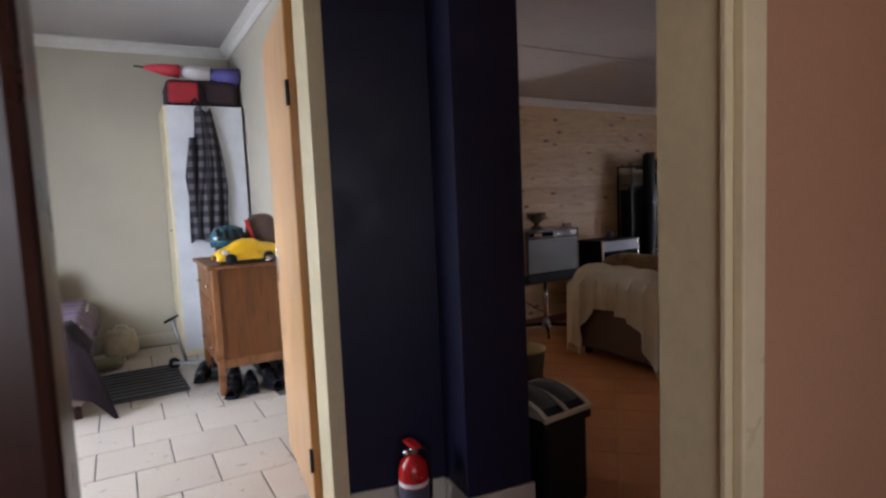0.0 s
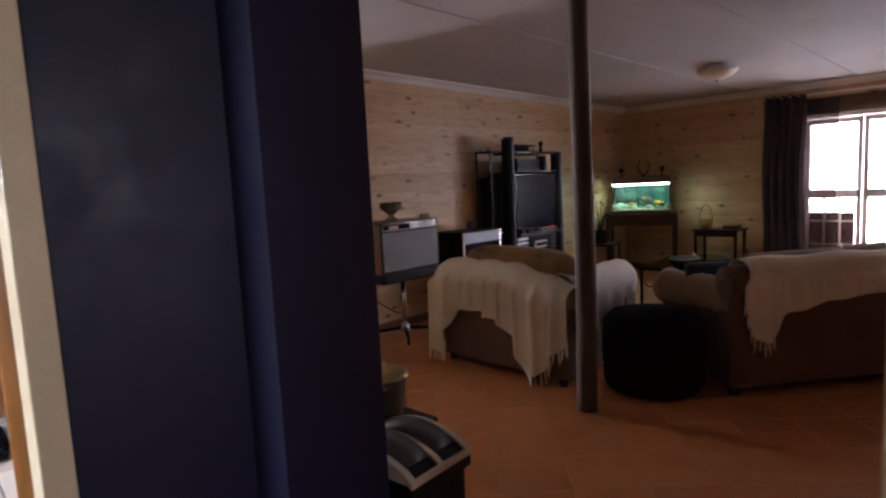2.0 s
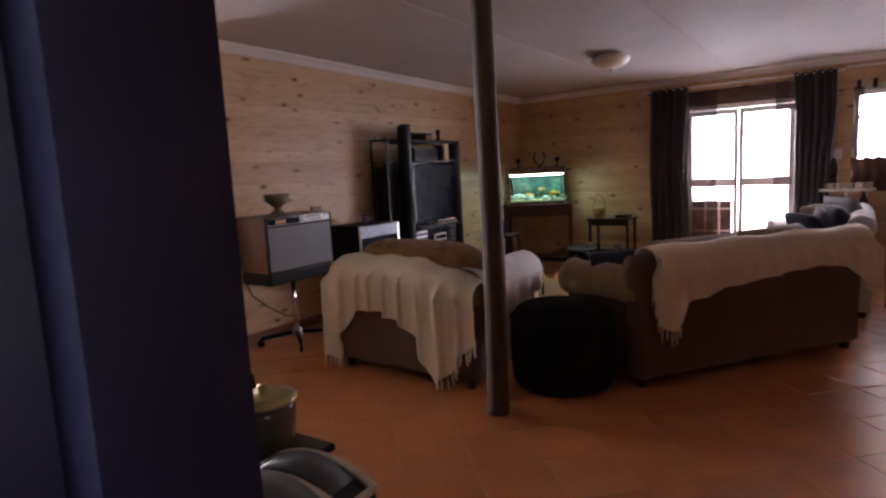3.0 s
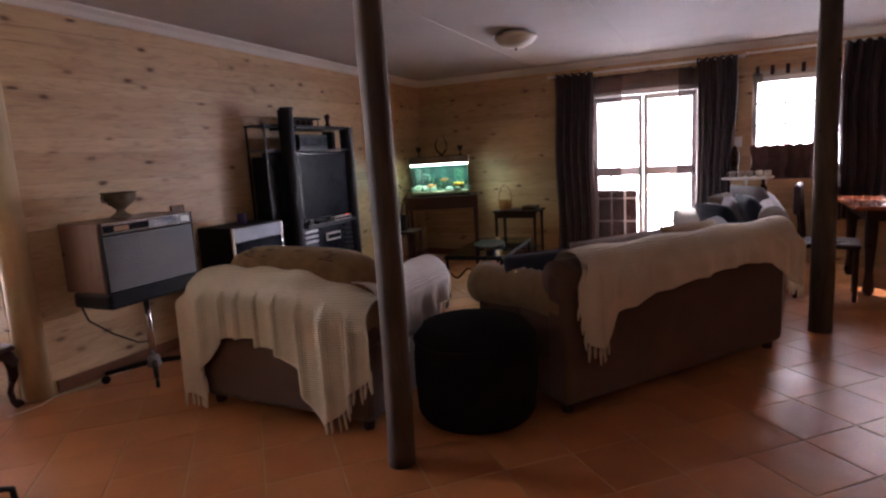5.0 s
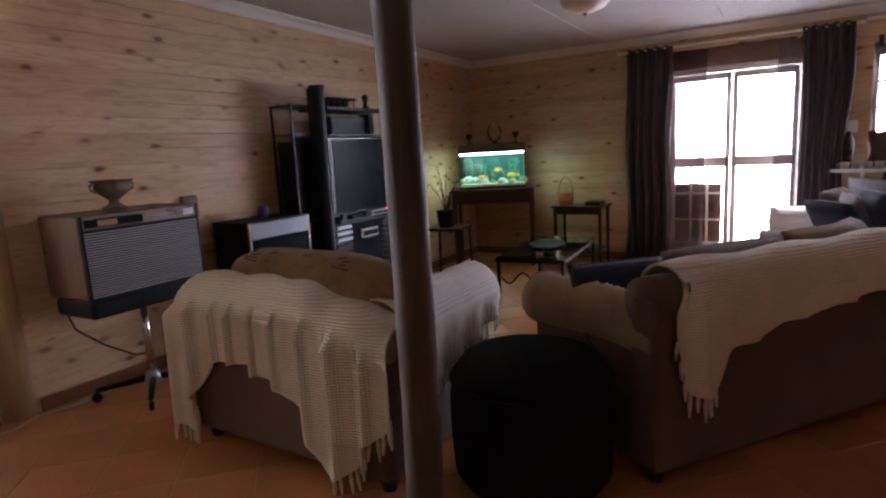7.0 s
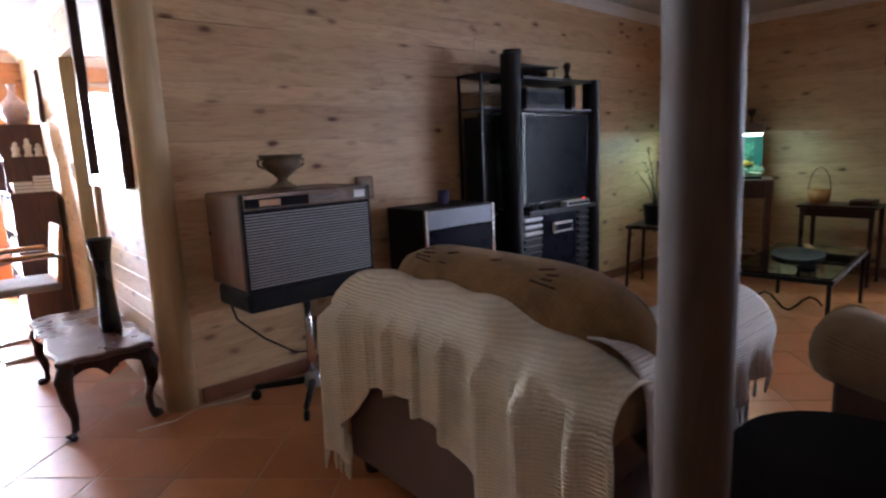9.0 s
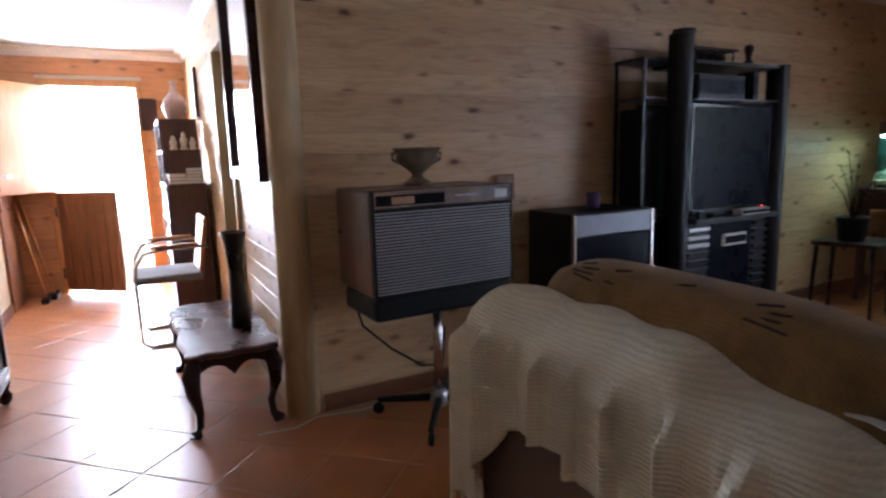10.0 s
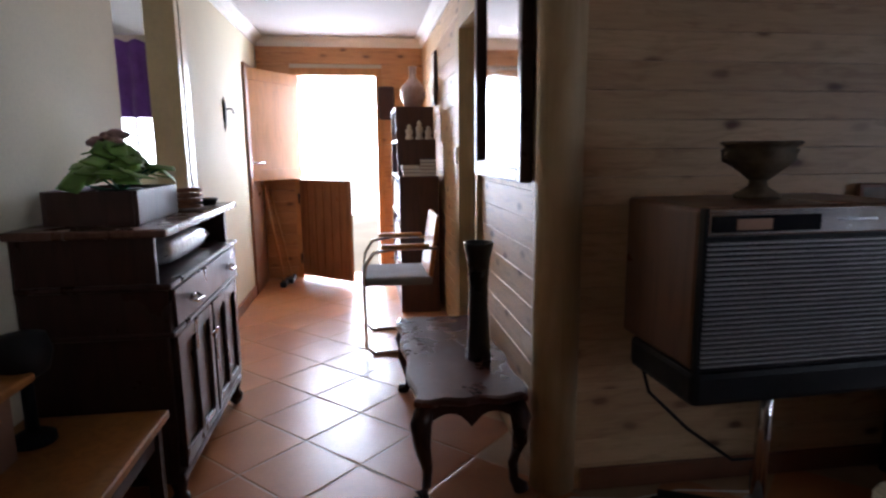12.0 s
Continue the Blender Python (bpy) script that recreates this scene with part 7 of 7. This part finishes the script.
part("handle", tube([(-0.06, 0, 0.24), (-0.02, 0, 0.29), (0.05, 0.01, 0.28), (0.08, 0, 0.24)], 0.008, 6), M_WHITE, pb2, "", True)

# ---- dining end and far corner ----
dt = thing("dining_table", rot(9.05, 1.35, 0), "polished red-brown dining table", "dining table")
part("tabletop", box(-0.55, -1.0, 0.735, 0.55, 0.72, 0.77, 0.012, 3), wood("polished_red_top", (0.36, 0.10, 0.045), (0.24, 0.06, 0.025), 0.2), dt, "glossy red top")
part("apron", box(-0.46, -0.9, 0.64, 0.46, 0.62, 0.735), M_DARKWOOD, dt)
for x in (-0.44, 0.44):
    for y in (-0.88, 0.58):
        part("leg", lathe([(0.03, 0.0), (0.045, 0.05), (0.03, 0.2), (0.045, 0.5), (0.05, 0.64)], 14, at=(x, y, 0)), M_DARKWOOD, dt, "", True)


def dining_chair(at):
    ob = thing("dining_chair", at, "dark wooden dining chair with a leather-topped back", "chair", "chairs round the dining table")
    part("seat", box(-0.22, -0.21, 0.44, 0.22, 0.21, 0.48, 0.015), M_DARKWOOD, ob)
    for x in (-0.19, 0.19):
        part("leg", tube([(x, 0.18, 0), (x, 0.18, 0.44)], 0.024, square=True), M_DARKWOOD, ob)
        part("leg", tube([(x, -0.24, 0), (x, -0.20, 0.45), (x, -0.25, 0.94)], 0.024, square=True), M_DARKWOOD, ob)
    bm = box(-0.215, -0.275, 0.72, 0.215, -0.225, 0.97, 0.02, 3)
    part("backrest", bm, plain("purple_brown_leather", (0.07, 0.04, 0.05), 0.6, vary=0.2), ob, "brown leather back pad")
    part("splat", box(-0.07, -0.245, 0.48, 0.07, -0.225, 0.72, 0.004), M_DARKWOOD, ob)
    for y in (-0.21, 0.18):
        part("stretcher", box(-0.18, y - 0.01, 0.2, 0.18, y + 0.01, 0.23), M_DARKWOOD, ob)
    return ob


dc = dining_chair(rot(8.55, 2.22, 0, 0, 0, 172))
copy_thing(dc, rot(8.28, 1.30, 0, 0, 0, -88))
ws = thing("corner_shelf", rot(9.985, 2.84, 0), "white half-round shelf table with ornaments", "shelf")
bm = bmesh.new()
top = [(-0.30 * math.sin(math.pi * k / 16) ** 0.8, 0.27 * math.cos(math.pi * k / 16)) for k in range(17)]
part("top", prism(top[::-1] + [], 0.945, 0.97), M_WHITE, ws)
part("lower_shelf", prism([(x * 0.85, y * 0.85) for x, y in top[::-1]], 0.62, 0.64), M_WHITE, ws)
for y in (-0.18, 0.0, 0.18):
    part("post", tube([(-0.10, y, 0), (-0.10, y, 0.945)], 0.014, 8), M_WHITE, ws)
for k in range(5):
    mg = thing("cup", rot(9.82, 2.64 + 0.085 * k, 0.97), "small cream patterned cup on the white shelf", "cup", "cups on the white shelf")
    part("body", lathe([(0.026, 0.0), (0.033, 0.01), (0.034, 0.065), (0.029, 0.065), (0.0, 0.01)], 12), M_PORCELAIN, mg, "", True)
    part("handle", tube([(0, 0.033, 0.015), (0, 0.055, 0.025), (0, 0.055, 0.045), (0, 0.033, 0.055)], 0.005, 5), M_PORCELAIN, mg, "", True)
cv = thing("carving", rot(9.90, 2.96, 0.97), "tall dark wood carving on the white shelf", "carving")
part("body", lathe([(0.05, 0.0), (0.05, 0.04), (0.035, 0.10), (0.05, 0.18), (0.045, 0.26), (0.02, 0.32), (0.0, 0.35)], 14), M_DARKWOOD, cv, "", True)
bird = thing("bird_carving", rot(9.80, 2.68, 0.64), "dark carved bird under the shelf", "carving")
part("body", lathe([(0.0, -0.14), (0.03, -0.09), (0.05, 0.0), (0.035, 0.08), (0.015, 0.12), (0.02, 0.15), (0.0, 0.17)], 12, at=(0, 0, 0.14)), M_DARKWOOD, bird, "", True)
rt = thing("round_table", rot(7.45, 3.72, 0), "small dark round side table", "side table")
part("tabletop", lathe([(0.0, 0.50), (0.15, 0.50), (0.16, 0.515), (0.15, 0.53), (0.0, 0.53)], 24), M_BLACKGLOSS, rt, "", True)
for k in range(3):
    a = 2.1 * k
    part("leg", tube([(0.14 * math.cos(a), 0.14 * math.sin(a), 0), (0.09 * math.cos(a), 0.09 * math.sin(a), 0.50)], 0.012, 8), M_BLACK, rt, "", True)
lg = thing("salt_pot", rot(7.42, 3.66, 0.53), "tiny dark pot on the round table", "pot")
part("body", lathe([(0.025, 0.0), (0.028, 0.03), (0.015, 0.05), (0.0, 0.055)], 12), M_BLACK, lg, "", True)


# ---- pieces: wall boards and floor tiles ----
def board_mesh(length, h, t=0.018):
    """A tongue-and-groove board: length along x, chamfered front edges, front at y 0 facing -y."""
    c, g = 0.002, 0.0005
    a, z0, z1 = length / 2 - 0.0008, -h / 2 + g, h / 2 - g
    prof = [(t, z0), (c, z0), (0, z0 + c), (0, z1 - c), (c, z1), (t, z1)]
    verts = [(-a, y, z) for y, z in prof] + [(a, y, z) for y, z in prof]
    faces = [[i, i + 1, i + 7, i + 6] for i in range(5)] + [[5, 4, 3, 2, 1, 0], [6, 7, 8, 9, 10, 11]]
    me = bpy.data.meshes.new("board")
    me.from_pydata(verts, [], faces)
    return me


def clad(wall, origin, heading, length, z0, z1, h, holes, material, seed):
    """Boards on a wall: origin is where the run starts, heading turns the board's x; boards face their own -y."""
    rnd = random.Random(seed)
    rows = int(round((z1 - z0) / h))
    h = (z1 - z0) / rows
    inv = wall.matrix_world.inverted()
    for r in range(rows):
        zc = z0 + h * (r + 0.5)
        spans, last = [], 0.0
        for a, b, ha, hb in sorted(holes):
            if zc + h / 2 > ha + 0.01 and zc - h / 2 < hb - 0.01:
                spans.append((last, a))
                last = b
        spans.append((last, length))
        for a, b in spans:
            p = a
            while b - p > 0.02:
                q = min(b, p + rnd.uniform(1.6, 3.4))
                if b - q < 0.5:
                    q = b
                me = board_mesh(q - p, h)
                me.materials.append(material)
                ob = new("board", me)
                ob.parent = wall
                m = rot(*origin, 0, 0, 0, heading) @ rot((p + q) / 2, rnd.uniform(0, 0.0012), zc)
                ob.matrix_local = inv @ m
                p = q


clad(wall_north, (4.763, 6.9), 0, 5.237, 0.0, ceiling_z(4.7) - 0.005, 0.098, [], M_PINE, 1)
clad(wall_east, (10.0, 6.898), -90, 6.89, 0.0, LIV_H - 0.02, 0.098, [(2.318, 3.598, 0.02, 2.02), (4.098, 5.548, 1.0, 2.02)], M_PINE, 2)
clad(wall_corridor_east, (4.645, 10.9), -90, 3.84, 0.0, COR_H - 0.02, 0.11, [(2.18, 2.9, 0, 2.06)], M_PINE, 3)
clad(wall_corridor_end, (3.052, 10.9), 0, 1.591, 0.0, COR_H - 0.02, 0.11, [(0.308, 1.188, 0, 2.05)], M_PINE_RED, 4)


def tile_mat(name, colour, dark, rough):
    n = Nodes(name)
    v = n.coords(shuffle=True)
    info = n.add("ObjectInfo")
    base = n.ramp(n.noise(v, 3.5, 4, 0.5), [(0.25, dark), (0.75, colour)])
    base = n.mix(base, n.ramp(info.outputs["Random"], [(0, (0.86, 0.84, 0.83)), (1, (1.0, 1.0, 1.0))]), 1.0, "MULTIPLY")
    base = n.mix(base, n.ramp(n.noise(v, 70, 3), [(0.35, (0.88, 0.88, 0.88)), (0.6, (1, 1, 1))]), 0.5, "MULTIPLY")
    n.bump(n.noise(v, 6.0, 2), 0.018, 0.004)
    return n.done(base, n.ramp(n.noise(v, 14, 4), [(0.3, (rough + 0.02,) * 3), (0.7, (rough + 0.06,) * 3)]))


M_TILE = tile_mat("terracotta_tile", (0.60, 0.232, 0.080), (0.43, 0.155, 0.050), 0.27)
M_TILE_CREAM = tile_mat("cream_tile", (0.62, 0.54, 0.46), (0.585, 0.505, 0.43), 0.25)


def tile_verts(size):
    c, a = 0.004, size / 2
    return [(x * a, y * a, -0.006) for x, y in ((-1, -1), (1, -1), (1, 1), (-1, 1))] + [(x * a, y * a, -0.0015) for x, y in ((-1, -1), (1, -1), (1, 1), (-1, 1))] + [(x * (a - c), y * (a - c), 0.0) for x, y in ((-1, -1), (1, -1), (1, 1), (-1, 1))]


TILE_FACES = [[0, 1, 5, 4], [1, 2, 6, 5], [2, 3, 7, 6], [3, 0, 4, 7], [4, 5, 9, 8], [5, 6, 10, 9], [6, 7, 11, 10], [7, 4, 8, 11], [8, 9, 10, 11]]


def tile_mesh(size, material):
    me = bpy.data.meshes.new("tile")
    me.from_pydata(tile_verts(size), [], TILE_FACES)
    me.materials.append(material)
    return me


PITCH = 0.336
tile_me = tile_mesh(PITCH - 0.007, M_TILE)
rnd = random.Random(9)
spots = []
for i in range(-40, 60):
    for j in range(-40, 60):
        x = 3.982 + (i - j) * PITCH * math.sqrt(0.5)
        y = 7.193 + PITCH * math.sqrt(0.5) + (i + j) * PITCH * math.sqrt(0.5)
        inside = 3.10 < x < 9.9 and 0.1 < y < 6.82 or 3.0 < x < 4.55 and 6.8 <= y < 10.85
        if inside:
            spots.append((abs(x - 4.6) * 0.55 + abs(y - 5.2) * 0.55, x, y))
spots.sort()
for _, x, y in spots[:300]:
    ob = new("tile", tile_me)
    ob.parent = floor
    ob.matrix_local = rot(x, y, rnd.uniform(-0.0006, 0.0006), rnd.uniform(-0.12, 0.12), rnd.uniform(-0.12, 0.12), 45 + 90 * rnd.randrange(4))
verts, faces = [], []
for _, x, y in spots[300:]:
    m = rot(x, y, rnd.uniform(-0.0006, 0.0006), 0, 0, 45)
    k = len(verts)
    verts += [tuple(m @ Vector(v)) for v in tile_verts(PITCH - 0.007)]
    faces += [[k + i for i in f] for f in TILE_FACES]
me = bpy.data.meshes.new("far_tiles")
me.from_pydata(verts, [], faces)
me.materials.append(M_TILE)
far = new("far_tiles", me)
far.parent = floor
tagged(far, "terracotta tiles further off", "", "", "stuff")

BP = 0.367
bed_me = tile_mesh(BP - 0.008, M_TILE_CREAM)
for r in range(-4, 8):
    for c in range(-4, 4):
        x = 1.56 + BP * (c + (0.5 if r % 2 else 0.0) + 0.49) 
        y = 5.12 + BP * r + BP / 2
        if -0.2 < x < 2.32 and 4.02 < y < 7.95:
            ob = new("tile", bed_me)
            ob.parent = floor_bed
            ob.matrix_local = rot(x, y, ZB + rnd.uniform(-0.0005, 0.0005), rnd.uniform(-0.1, 0.1), rnd.uniform(-0.1, 0.1), 90 * rnd.randrange(4))
